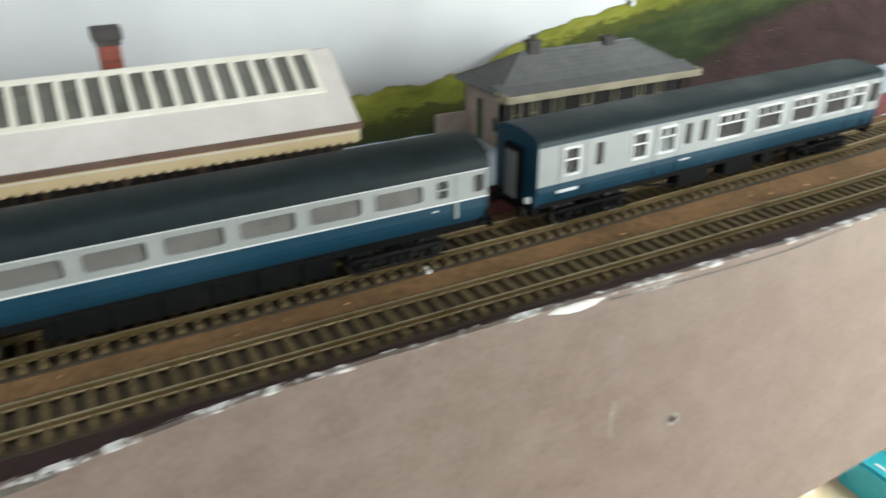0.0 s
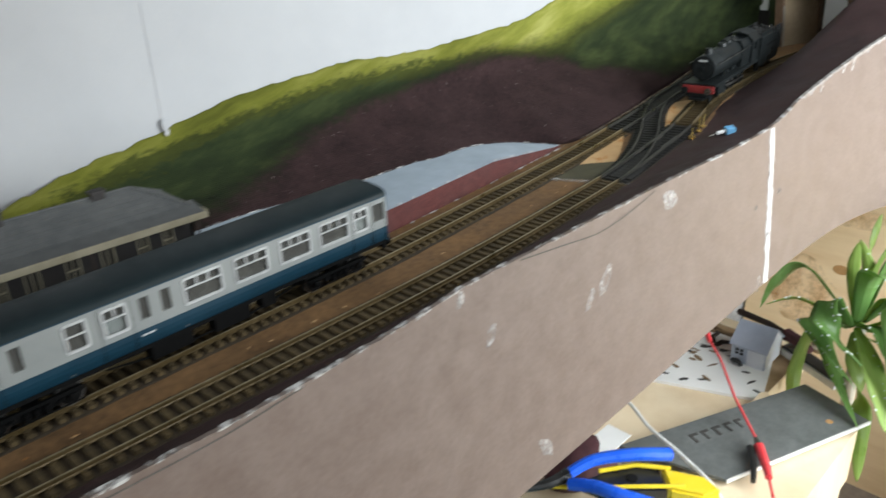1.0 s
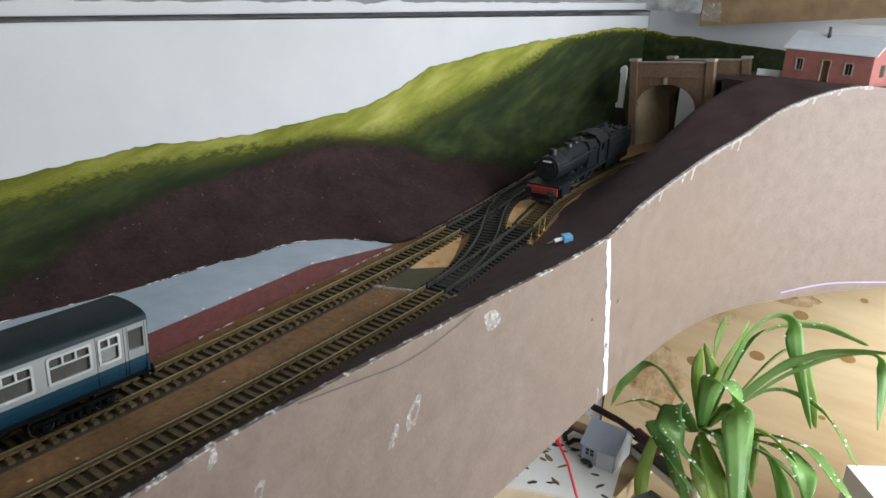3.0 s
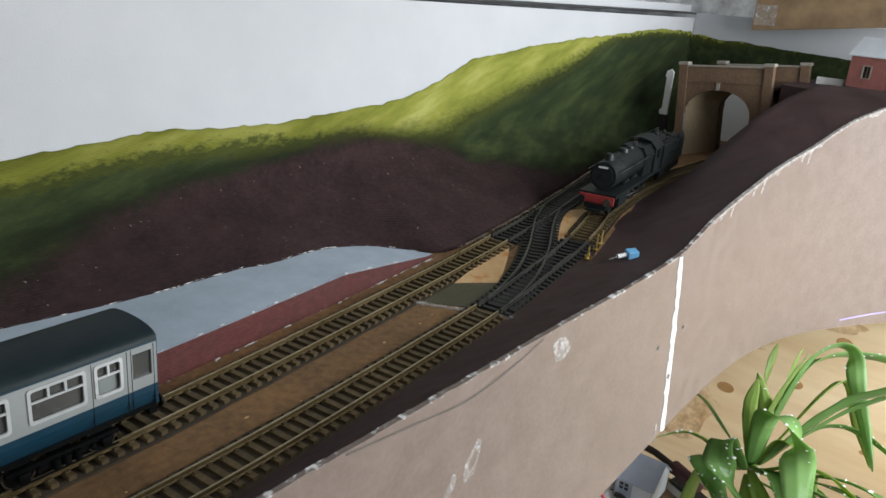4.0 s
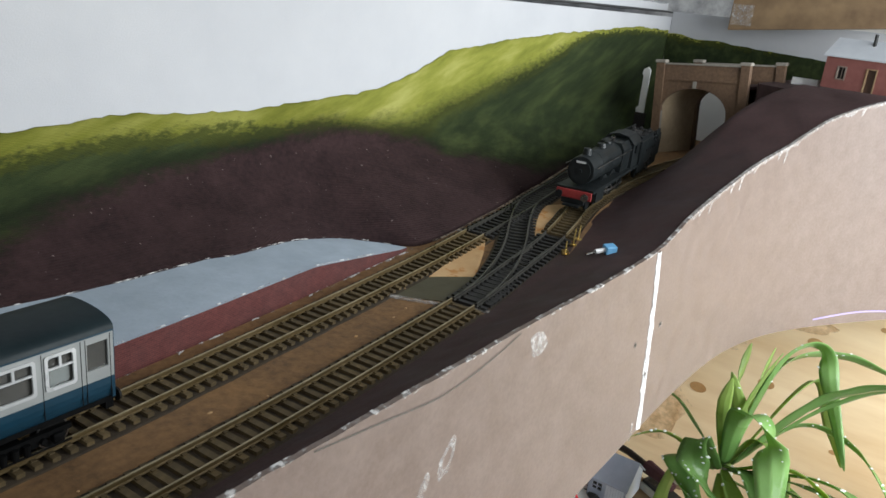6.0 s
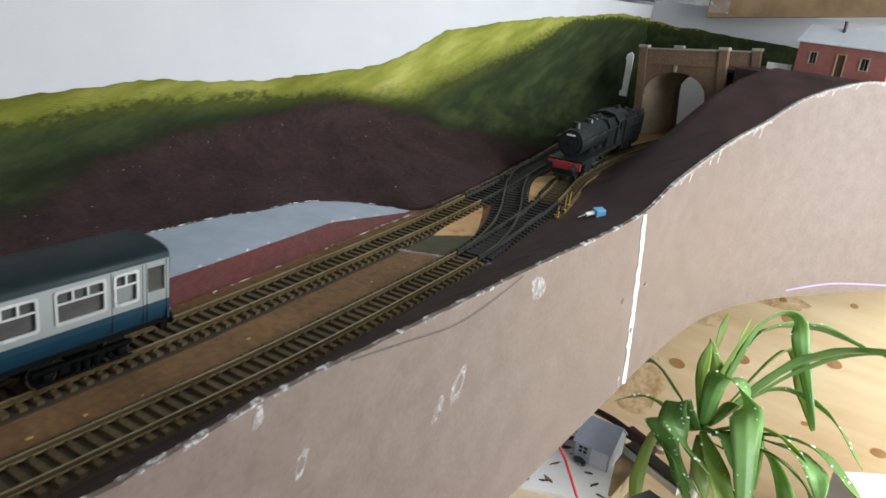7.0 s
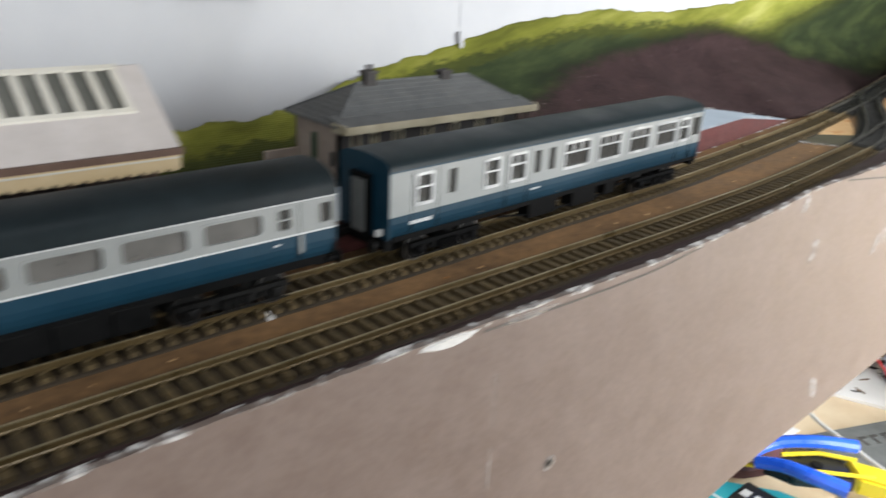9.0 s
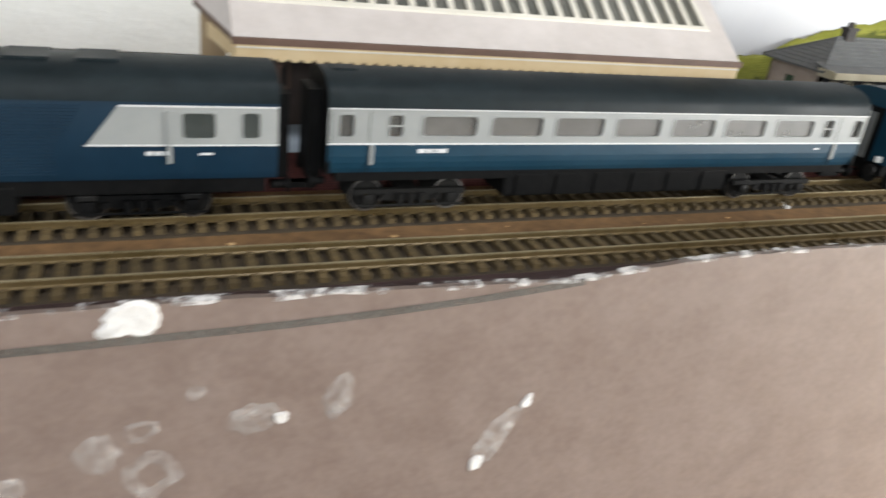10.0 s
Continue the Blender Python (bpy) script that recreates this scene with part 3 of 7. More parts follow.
def fascia_run(n=420):
    out = []
    for i in range(n):
        x = -0.80 + 2.28 * i / (n - 1)
        out.append((x, spline(FASCIA, x)))
    return out


bm = bmesh.new()
run = fascia_run()
cols = []
for i, (x, y) in enumerate(run):
    x2, y2 = run[min(i + 1, len(run) - 1)]
    x1, y1 = run[max(i - 1, 0)]
    d = Vector((x2 - x1, y2 - y1)).normalized()
    nx, ny = d.y, -d.x
    top = spline(FASCIA_TOP, x) + 0.0006 * noise.noise((x * 90, 0, 1)) + 0.0004 * noise.noise((x * 300, 0, 5))
    bot = spline([(-0.8, -0.19), (0.2, -0.176), (0.3, -0.167), (0.5, -0.160), (0.66, -0.153), (0.8, -0.147), (0.95, -0.148), (1.05, -0.148), (1.15, -0.150), (1.29, -0.150), (1.48, -0.152)], x)
    t = 0.0032
    cols.append([(x + nx * t * 0, y, bot), (x, y, bot + (top - bot) * 0.33), (x, y, bot + (top - bot) * 0.66), (x, y, top), (x - nx * t, y - ny * t, top - 0.0005), (x - nx * t, y - ny * t, bot), (x, y, bot)])
sheet(bm, cols)
bmesh.ops.remove_doubles(bm, verts=bm.verts, dist=1e-6)
smooth(tagged(part("fascia_board", bm, M_FASCIA), "brown hardboard fascia with a hand-cut wavy edge", "fascia", kind="structure"), 40)

bm = bmesh.new()
box(bm, -0.85, 1.375, Y_BACK, Y_BACK + 0.006, -0.02, 0.186)
tagged(part("backscene", bm, M_SKY), "pale grey painted sky backscene board", "backscene", kind="structure")
tagged(part("embossed_wall", boxed(-0.85, -0.236, Y_BACK - 0.0050, Y_BACK - 0.0005, 0.020, 0.186), M_EMBOSSED), "white embossed wallpaper beyond the sky board", "wallpaper", kind="structure")
bm = bmesh.new()
box(bm, 1.365, 1.371, -0.70, Y_BACK - 0.001, -0.02, 0.194)
tagged(part("backscene_end", bm, M_SKY), "pale grey painted sky board at the end", "backscene", kind="structure")


def painted_layer(name, crest, y_off, mat, label, foot=True, x0=-0.80, x1=1.36, n=420, rows=20, ragged=0.0040):
    bm = bmesh.new()
    uv = bm.loops.layers.uv.new("uv")
    grid = []
    for i in range(n):
        x = x0 + (x1 - x0) * i / (n - 1)
        top = spline(crest, x) + ragged * (noise.noise((x * 70, 2, y_off * 900)) * 0.5 + noise.noise((x * 240, 7, 0)) * 0.35)
        col = []
        for j in range(rows):
            v = j / (rows - 1)
            low = rise(x) - 0.006
            z = low + (top - low) * v
            yy = Y_BACK - y_off
            cove = max(0.0, 1 - max(0.0, z - rise(x)) / 0.06)
            col.append((x, yy - (yy - foot_y(x)) * cove ** 1.6 - 0.0003 * noise.noise((x * 50, z * 50, 4)) * (1 if 0 < j < rows - 1 else 0), z))
        grid.append(col)
    vs = sheet(bm, grid)
    foot_map = bm.loops.layers.uv.new("foot")
    for f in bm.faces:
        for l in f.loops:
            c = l.vert.co
            l[uv].uv = (c.x, spline(crest, c.x) - c.z)
            l[foot_map].uv = (c.x, c.z - spline(SCREE, c.x))
    # a thin back so that the layer is solid
    ob = part(name, bm, mat)
    so = ob.modifiers.new("solid", "SOLIDIFY")
    so.thickness, so.offset = 0.0002, -1
    return smooth(tagged(ob, label, "painted hill", kind="structure"), 60)


painted_layer("painted_hill", HILL, 0.0006, M_HILL, "yellow-green painted hillside on the backscene")
bm = bmesh.new()
uv = bm.loops.layers.uv.new("uv")
grid = [[(1.3625 - 0.0006 * j, 0.19 - 0.89 * i / 80, -0.006 + (0.168 + 0.004 * noise.noise((i * 0.35, 1, 0)) - 0.012 * min(1, i / 20)) * j / 10) for j in range(11)] for i in range(81)]
sheet(bm, grid)
for f in bm.faces:
    for l in f.loops:
        l[uv].uv = (1.4, 0.16 - l.vert.co.z)
tagged(part("painted_hill_end", bm, M_HILLDARK), "dark green painted hill on the end board", "painted hill", kind="structure")

# ---- room ----
for nm, b_, mt, lb in (("wall_back", (-2.2, 2.3, 0.225, 0.30, -0.9, 1.6), M_WALLPAPER, "silver-grey patterned wallpaper behind the layout"),
                       ("wall_east", (2.2, 2.3, -1.25, 0.225, -0.9, 1.6), M_WALL, "plain off-white room wall"),
                       ("wall_west", (-2.3, -2.2, -1.25, 0.30, -0.9, 1.6), M_WALL, "plain off-white room wall"),
                       ("floor", (-2.3, 2.3, -1.35, 0.30, -1.0, -0.9), M_FLOOR, "brown carpeted floor")):
    tagged(part(nm, boxed(*b_), mt), lb, nm.split("_")[0], kind="structure")
bm = bmesh.new()
for b_ in ((-2.3, -0.32, -1.35, 0.30), (1.02, 2.3, -1.35, 0.30), (-0.32, 1.02, -1.35, -0.92), (-0.32, 1.02, -0.28, 0.30)):
    box(bm, *b_, 1.6, 1.7)
tagged(part("ceiling", bm, M_CEIL), "white painted ceiling with a roof window", "ceiling", kind="structure")
bm = bmesh.new()
# the first opening is made up, to hold the side fill lamp
WINDOWS = ((-1.22, -0.28, 0.03, 0.87), (0.53, 1.46, -0.40, 0.60))
panel_with_openings(bm, -2.2, 2.2, -0.9, 1.6, WINDOWS, -1.05, -0.95)
tagged(part("wall_front", bm, M_WALL), "plain off-white room wall with two windows", "wall", kind="structure")
for i, (a, b_, c, d) in enumerate(WINDOWS):
    wdw = thing("window_%d" % (i + 1), Matrix.Identity(4), "white-framed window in the room wall", "window", kind="structure")
    bm = bmesh.new()
    ring(bm, [(a, c), (b_, c), (b_, d), (a, d)], [(a + 0.05, c + 0.05), (b_ - 0.05, c + 0.05), (b_ - 0.05, d - 0.05), (a + 0.05, d - 0.05)], -1.045, -1.015)
    box(bm, (a + b_) / 2 - 0.02, (a + b_) / 2 + 0.02, -1.043, -1.017, c + 0.05, d - 0.05)
    part("window_frame", bm, M_CEIL, wdw)

# ---- tracks ----
M_BED = surface("dark brown track bed", (0.022, 0.015, 0.008), (0.055, 0.038, 0.020), 260, 0.85, 0.5, 500, coarse=30)


def along(rows, x0, x1, step=0.012):
    n = max(2, int((x1 - x0) / step))
    xs = [x0 + (x1 - x0) * i / n for i in range(n + 1)]
    return [Vector((x, spline(rows, x), rise(x))) for x in xs]


def rail_bm(pts, off):
    """Bullhead-like rail profile swept along a run, off to one side of it."""
    prof = [(-0.0009, Z_SLEEPER - 0.0001), (0.0009, Z_SLEEPER - 0.0001), (0.0009, Z_SLEEPER + 0.0003), (0.0004, Z_SLEEPER + 0.0007), (0.0004, Z_RAIL - 0.0008), (0.0005, Z_RAIL - 0.0006), (0.0005, Z_RAIL), (-0.0005, Z_RAIL), (-0.0005, Z_RAIL - 0.0006), (-0.0004, Z_RAIL - 0.0008), (-0.0004, Z_SLEEPER + 0.0007), (-0.0009, Z_SLEEPER + 0.0003)]
    bm = bmesh.new()
    rings = []
    for i, p in enumerate(pts):
        d = (pts[min(i + 1, len(pts) - 1)] - pts[max(i - 1, 0)]).normalized()
        nrm = Vector((-d.y, d.x, 0)).normalized()
        rings.append([bm.verts.new(p + nrm * (off + u) + Vector((0, 0, v))) for u, v in prof])
    for a, b in zip(rings, rings[1:]):
        for k in range(len(prof)):
            bm.faces.new((a[k], a[(k + 1) % len(prof)], b[(k + 1) % len(prof)], b[k]))
    bm.faces.new(rings[0])
    bm.faces.new(rings[-1])
    return bm


def sleeper_mesh(name, w, l, mat):
    bm = bmesh.new()
    box(bm, -w / 2, w / 2, -l / 2, l / 2, Z_BED - 0.0004, Z_SLEEPER)
    for s in (-1, 1):
        for q in (-1, 1):
            box(bm, -w * 0.32, w * 0.32, s * 0.00825 + q * 0.0017 - 0.0008, s * 0.00825 + q * 0.0017 + 0.0008, Z_SLEEPER, Z_SLEEPER + 0.0007)
    bmesh.ops.recalc_face_normals(bm, faces=bm.faces)
    me = bpy.data.meshes.new(name)
    bm.to_mesh(me)
    bm.free()
    me.materials.append(mat)
    return me


ME_SLEEPER = sleeper_mesh("sleeper", 0.0034, 0.0278, M_SLEEPER)
ME_SLEEPER_DARK = sleeper_mesh("point_sleeper", 0.0036, 0.0290, M_SLEEPER_DARK)
SLEEPERS = []  # laid at the end of the file: (track, rows, x0, x1, pitch, mesh)


def track(name, rows, x0, x1, rail_mat, mesh, label, pitch=0.0073, gauge=0.0165):
    t = thing(name, Matrix.Identity(4), label, "model track", "tracks")
    pts = along(rows, x0, x1)
    bm = bmesh.new()
    g = []
    for i, p in enumerate(pts):
        d = (pts[min(i + 1, len(pts) - 1)] - pts[max(i - 1, 0)]).normalized()
        nrm = Vector((-d.y, d.x, 0)).normalized()
        g.append([p + nrm * w * (1 + 0.06 * noise.noise((p.x * 120, w * 99, 0))) + Vector((0, 0, Z_BED + h)) for w, h in ((-0.0168, -0.0002), (-0.0155, 0.0004), (0.0, 0.0005), (0.0155, 0.0004), (0.0168, -0.0002))])
    sheet(bm, g)
    part("track_bed", bm, M_BED, t, "dark brown bed between the sleepers")
    for s in (-1, 1):
        smooth(part("rail", rail_bm(pts, s * gauge / 2), rail_mat, t))
        if rail_mat is M_RAIL:
            bm = bmesh.new()
            g = []
            for i, p in enumerate(pts):
                d = (pts[min(i + 1, len(pts) - 1)] - pts[max(i - 1, 0)]).normalized()
                nrm = Vector((-d.y, d.x, 0)).normalized()
                g.append([p + nrm * (s * gauge / 2 + w) + Vector((0, 0, Z_RAIL + h)) for w, h in ((-0.00052, -0.0003), (-0.00045, 0.0001), (0.00045, 0.0001), (0.00052, -0.0003))])
            sheet(bm, g)
            part("rail_head", bm, M_RAILTOP, t, "brighter strip along the rail head")
    SLEEPERS.append((t, rows, x0, x1, pitch, mesh))
    return t


track("railway_track", FRONT, -0.78, 0.553, M_RAIL, ME_SLEEPER, "brown weathered model track on the open side")
track("railway_track", BACK, -0.78, 0.675, M_RAIL, ME_SLEEPER, "brown weathered model track under the coaches")
track("turnout_track", FRONT, 0.556, 0.720, M_RAIL_DARK, ME_SLEEPER_DARK, "black-sleepered turnout with grey rails", 0.0072)
track("railway_track", FRONT, 0.723, 1.34, M_RAIL, ME_SLEEPER, "brown track under the black locomotive")
track("turnout_track", BACK, 0.678, 0.975, M_RAIL_DARK, ME_SLEEPER_DARK, "black-sleepered track at the hill foot", 0.0072)
CROSS = [(0.565, spline(FRONT, 0.565)), (0.60, spline(FRONT, 0.60) + 0.0022), (0.6439, 0.0154), (0.6852, 0.0334), (0.7167, 0.0500), (0.7467, 0.0648), (0.7775, 0.0760), (0.8104, 0.0825), (0.850, spline(BACK, 0.850))]
track("crossover_track", CROSS, 0.566, 0.842, M_RAIL_DARK, ME_SLEEPER_DARK, "black curved crossover joining the two tracks", 0.0072)
for x0, x1, off in ((0.648, 0.685, 0.0068), (0.648, 0.685, -0.0068)):
    bmr = rail_bm(along(FRONT, x0, x1), off)
    smooth(tagged(part("check_rail", bmr, M_RAIL_DARK), "short grey check rail in the turnout", "check rail"))

# bare plywood patches, dark underlay and joint strips round the turnout
def flat_patch(name, pts, z0, z1, mat, label, category):
    bm = bmesh.new()
    prism(bm, pts, z0, z1, "z")
    for v in bm.verts:
        v.co.z += rise(v.co.x)
    return tagged(part(name, bm, mat), label, category)


flat_patch("plywood_patch", [(0.580, 0.0405), (0.604, 0.0187), (0.617, 0.0240), (0.6297, 0.0302), (0.6523, 0.0421), (0.677, 0.0568), (0.6738, 0.0591), (0.655, 0.0555), (0.6351, 0.0527)], Z_BED, Z_BED + 0.0008, M_PLY, "bare pale plywood patch between the tracks", "plywood")
flat_patch("plywood_patch", [(0.7098, 0.0299), (0.7318, 0.0252), (0.7615, 0.0324), (0.8086, 0.0540), (0.7815, 0.0690), (0.743, 0.0512)], Z_BED, Z_BED + 0.0007, M_PLY, "bare pale plywood patch beside the locomotive", "plywood")
flat_patch("underlay_patch", [(0.534, 0.0340), (0.552, 0.0075), (0.612, 0.0175), (0.579, 0.0400)], Z_BED, Z_BED + 0.0006, M_UNDERLAY, "dark olive underlay patch by the joint", "underlay")
for a, b in (((0.531, 0.0355), (0.560, -0.0240)), ((0.6754, 0.0863), (0.6901, 0.0591))):
    d = (Vector(b) - Vector(a)).normalized() * 0.0022
    flat_patch("joint_strip", [(a[0] - d.y, a[1] + d.x), (b[0] - d.y, b[1] + d.x), (b[0] + d.y, b[1] - d.x), (a[0] + d.y, a[1] - d.x)], Z_BED + 0.0003, Z_BED + 0.0013, M_SMEAR, "pale board joint strip across the track bed", "joint strip")

# ---- station platform ----
def plat_front(x):
    return spline(BACK, x) + 0.0270


def plat_top(x):
    return 0.0125 if x < 0.50 else 0.0125 - 0.0145 * min(1, (x - 0.50) / 0.105)


PLAT_REAR = [(-0.70, 0.134), (0.28, 0.134), (0.385, 0.1249), (0.454, 0.1259), (0.473, 0.1215),
             (0.498, 0.1225), (0.53, 0.1293), (0.559, 0.1301), (0.582, 0.123), (0.601, 0.1103), (0.608, 0.0945)]
bm_top, bm_face = bmesh.new(), bmesh.new()
g_top, g_face = [], []
for i in range(150):
    x = -0.70 + 1.312 * i / 149
    zt = plat_top(x)
    yr = max(spline(PLAT_REAR, x), plat_front(x) + 0.002)
    g_top.append([(x, plat_front(x) + (yr - plat_front(x)) * j / 8, zt + 0.0004 * noise.noise((x * 80, j, 0))) for j in range(9)])
    g_face.append([(x, plat_front(x) - 0.0015 + 0.0015 * k / 3, Z_BED - 0.001 + (zt - Z_BED + 0.001) * k / 3) for k in range(4)])
sheet(bm_top, g_top)
sheet(bm_face, g_face)
platform = thing("platform", Matrix.Identity(4), "pale blue-grey station platform with a red brick face and ramp", "platform", kind="structure")
smooth(part("platform_top", bm_top, M_ROAD, platform))
smooth(part("brick_face", bm_face, M_BRICKRED, platform, "dark red brick platform face"))

def ragged_strip(name, x0, x1, place, width, mat, label, category, seed):
    """A thin uneven strip that follows place(x) -> (y, z)."""
    bm = bmesh.new()
    g = []
    n = int((x1 - x0) / 0.0025)
    for i in range(n + 1):
        x = x0 + (x1 - x0) * i / n
        y, z = place(x)
        w = width * max(0.06, 0.55 + 1.2 * noise.noise((x * 85, seed, 0)) + 0.6 * noise.noise((x * 300, seed, 2)))
        g.append([(x, y - w, z), (x, y - w * 0.5, z + 0.0006), (x, y + w * 0.4, z + 0.0002)])
    sheet(bm, g)
    return smooth(tagged(part(name, bm, mat), label, category, kind="structure"))


ragged_strip("platform_edge_paint", 0.26, 0.607, lambda x: (max(spline(PLAT_REAR, x), plat_front(x) + 0.002) - 0.0005, plat_top(x) + 0.0005), 0.0020, M_LIP, "broken white paint along the rear platform edge", "paint edge", 3)
ragged_strip("platform_lip", 0.10, 0.600, lambda x: (plat_front(x) + 0.0008, plat_top(x) + 0.0006), 0.0012, M_LIP, "chipped pale edge of the platform", "paint edge", 5)
ragged_strip("plaster_line", 0.30, 0.640, lambda x: (plat_front(x) - 0.0025, Z_BED + 0.0006), 0.0016, M_LIP, "pale plaster crumbs at the foot of the platform", "plaster", 7)
ragged_strip("track_edge", 0.640, 0.970, lambda x: (foot_y(x) - 0.0006, Z_BED + rise(x) + 0.0012), 0.0030, M_EDGE, "pale brown scatter along the foot of the hill", "scatter", 9)

# ---- rolling stock ----
def wheelset(parent, x, z_axle, r, y_half=0.0083):
    bm = bmesh.new()
    for s in (-1, 1):
        disc(bm, (x, s * y_half, z_axle), r, "y", 0.0026, 24)
        disc(bm, (x, s * (y_half - 0.0016), z_axle), r + 0.0007, "y", 0.0006, 24)
    disc(bm, (x, 0, z_axle), 0.001, "y", 2 * y_half, 8)
    smooth(part("wheelset", bm, M_BOGIE, parent))
    bm = bmesh.new()
    for s in (-1, 1):
        o, i = ([(x + q * math.cos(2 * math.pi * k / 24), z_axle + q * math.sin(2 * math.pi * k / 24)) for k in range(24)] for q in (r + 0.0001, r * 0.90))
        ring(bm, o, i, s * (y_half + 0.0011), s * (y_half + 0.0015))
    return smooth(part("wheel_tyre", bm, M_STEEL, parent, "thin bright steel tyre"))


def bogie(parent, xc, wheelbase, r, mat=None):
    mat = mat or M_BOGIE
    bm = bmesh.new()
    for s in (-1, 1):
        y0, y1 = s * 0.0112, s * 0.0132
        prism(bm, [(xc - wheelbase / 2 - 0.006, r + 0.0012), (xc - wheelbase / 2 + 0.004, r + 0.0012), (xc - wheelbase / 4, r - 0.0015), (xc + wheelbase / 4, r - 0.0015), (xc + wheelbase / 2 - 0.004, r + 0.0012), (xc + wheelbase / 2 + 0.006, r + 0.0012), (xc + wheelbase / 2 + 0.006, r + 0.0035), (xc - wheelbase / 2 - 0.006, r + 0.0035)], y0, y1, "y")
        for w in (-1, 1):
            box(bm, xc + w * wheelbase / 2 - 0.0022, xc + w * wheelbase / 2 + 0.0022, y0, s * 0.0148, r - 0.0022, r + 0.0018, 0.0004)
            disc(bm, (xc + w * (wheelbase / 2 - 0.006), s * 0.0140, r + 0.0005), 0.0012, "y", 0.0016, 10)
        for q in (-0.0045, 0, 0.0045):
            disc(bm, (xc + q, s * 0.0142, r), 0.0014, "z", 0.0042, 10)
        tube(bm, [(xc - wheelbase / 2 - 0.005, s * 0.0145, r - 0.0028), (xc + wheelbase / 2 + 0.005, s * 0.0145, r - 0.0028)], 0.0005, 6)
    box(bm, xc - 0.004, xc + 0.004, -0.011, 0.011, r, r + 0.003)
    b = smooth(part("bogie", bm, mat, parent, "dark grey bogie side frames"))
    for w in (-1, 1):
        wheelset(b, xc + w * wheelbase / 2, r, r)
    return b


def roof_profile(half, z_eave, z_top, n=16):
    pts = []
    for k in range(n + 1):
        a = math.pi * k / n
        pts.append((half * math.cos(a) * (1.0 if 0 < k < n else 1.0), z_eave + (z_top - z_eave) * (math.sin(a) ** 0.72)))
    return pts


def coach_shell(t, L, half, zb, zband0, zband1, z_eave, z_top, ops, far_ops, body_mat, roof_mat, end_mat, lined=True):
    """Lower sides, window band, roof and ends of a coach that stands on z = 0 at x = 0..L."""
    for s, o in ((-1, ops), (1, far_ops)):
        bm = bmesh.new()
        panel_with_openings(bm, 0, L, zband0, zband1, o, s * half, s * (half - 0.0009))
        part("window_band", bm, M_BAND, t, "pale grey band round the windows")
        bm = bmesh.new()
        prism(bm, [(s * half, zband0), (s * half, zb + 0.0070), (s * (half - 0.0003), zb + 0.0045), (s * (half - 0.0010), zb + 0.0020), (s * (half - 0.0020), zb), (s * (half - 0.0032), zb), (s * (half - 0.0015), zband0)], 0, L)
        part("lower_side", bm, body_mat, t, "rail blue lower side panel")
        if not lined:
            continue
        bm = bmesh.new()
        box(bm, 0, L, s * (half + 0.00025), s * (half - 0.0005), zband0 - 0.0003, zband0 + 0.0003)
        part("lining", bm, M_WHITELINE, t)
    bm = bmesh.new()
    prof = roof_profile(half + 0.0002, z_eave, z_top)
    prism(bm, prof, -0.0002, L + 0.0002)
    smooth(part("roof", bm, roof_mat, t), 50)
    bm = bmesh.new()
    for s in (-1, 1):
        prism(bm, [(s * half, zband1), (s * half, z_eave + 0.0002), (s * (half - 0.0012), z_eave + 0.0002), (s * (half - 0.0009), zband1)], 0, L)
    part("cantrail", bm, body_mat, t, "blue strip above the windows")
    for x0, x1 in ((-0.0004, 0.0009), (L - 0.0009, L + 0.0004)):
        bm = bmesh.new()
        prism(bm, [(-half + 0.0003, zb), (half - 0.0003, zb), (half, z_eave), *[(u * 0.99, v) for u, v in prof[1:-1]], (-half, z_eave)], x0, x1)
        part("end_panel", bm, end_mat, t)
    bm = bmesh.new()
    box(bm, 0.002, L - 0.002, -half + 0.002, half - 0.002, zb, zb + 0.0015)
    part("coach_floor", bm, M_SEAT, t)


def buffers(t, x, d, z=0.0138, mat=None):
    for s in (-1, 1):
        bm = bmesh.new()
        disc(bm, (x + d * 0.002, s * 0.0115, z), 0.0014, "x", 0.005, 12)
        disc(bm, (x + d * 0.0048, s * 0.0115, z), 0.0030, "x", 0.0009, 18)
        smooth(part("buffer", bm, mat or M_BOGIE, t, "round steel buffer"))


def seats(t, L, half, z, n, mat):
    for i in range(n):
        xc = 0.03 + (L - 0.06) * (i + 0.5) / n
        for s in (-1, 1):
            bm = bmesh.new()
            box(bm, xc - 0.0016, xc + 0.0016, s * 0.004, s * (half - 0.003), z, z + 0.0125, 0.0008)
            box(bm, xc - 0.0058, xc + 0.0058, s * 0.004, s * (half - 0.003), z, z + 0.0045, 0.0008)
            part("seat_pair", bm, mat, t)


def pane(t, x0, x1, z0, z1, y, label="", mat=None):
    p = part("window_pane", boxed(x0, x1, y - 0.00015, y + 0.00015, z0, z1), mat or M_GLASS, t, label)
    p.visible_shadow = False
    return p


def mark_bars(t, x, z, y, widths, h=0.0016):
    for w in widths:
        part("marking", boxed(x, x + w, y - 0.0002, y, z, z + h), M_WHITELINE, t, "small white painted marking")
        x += w + 0.0006


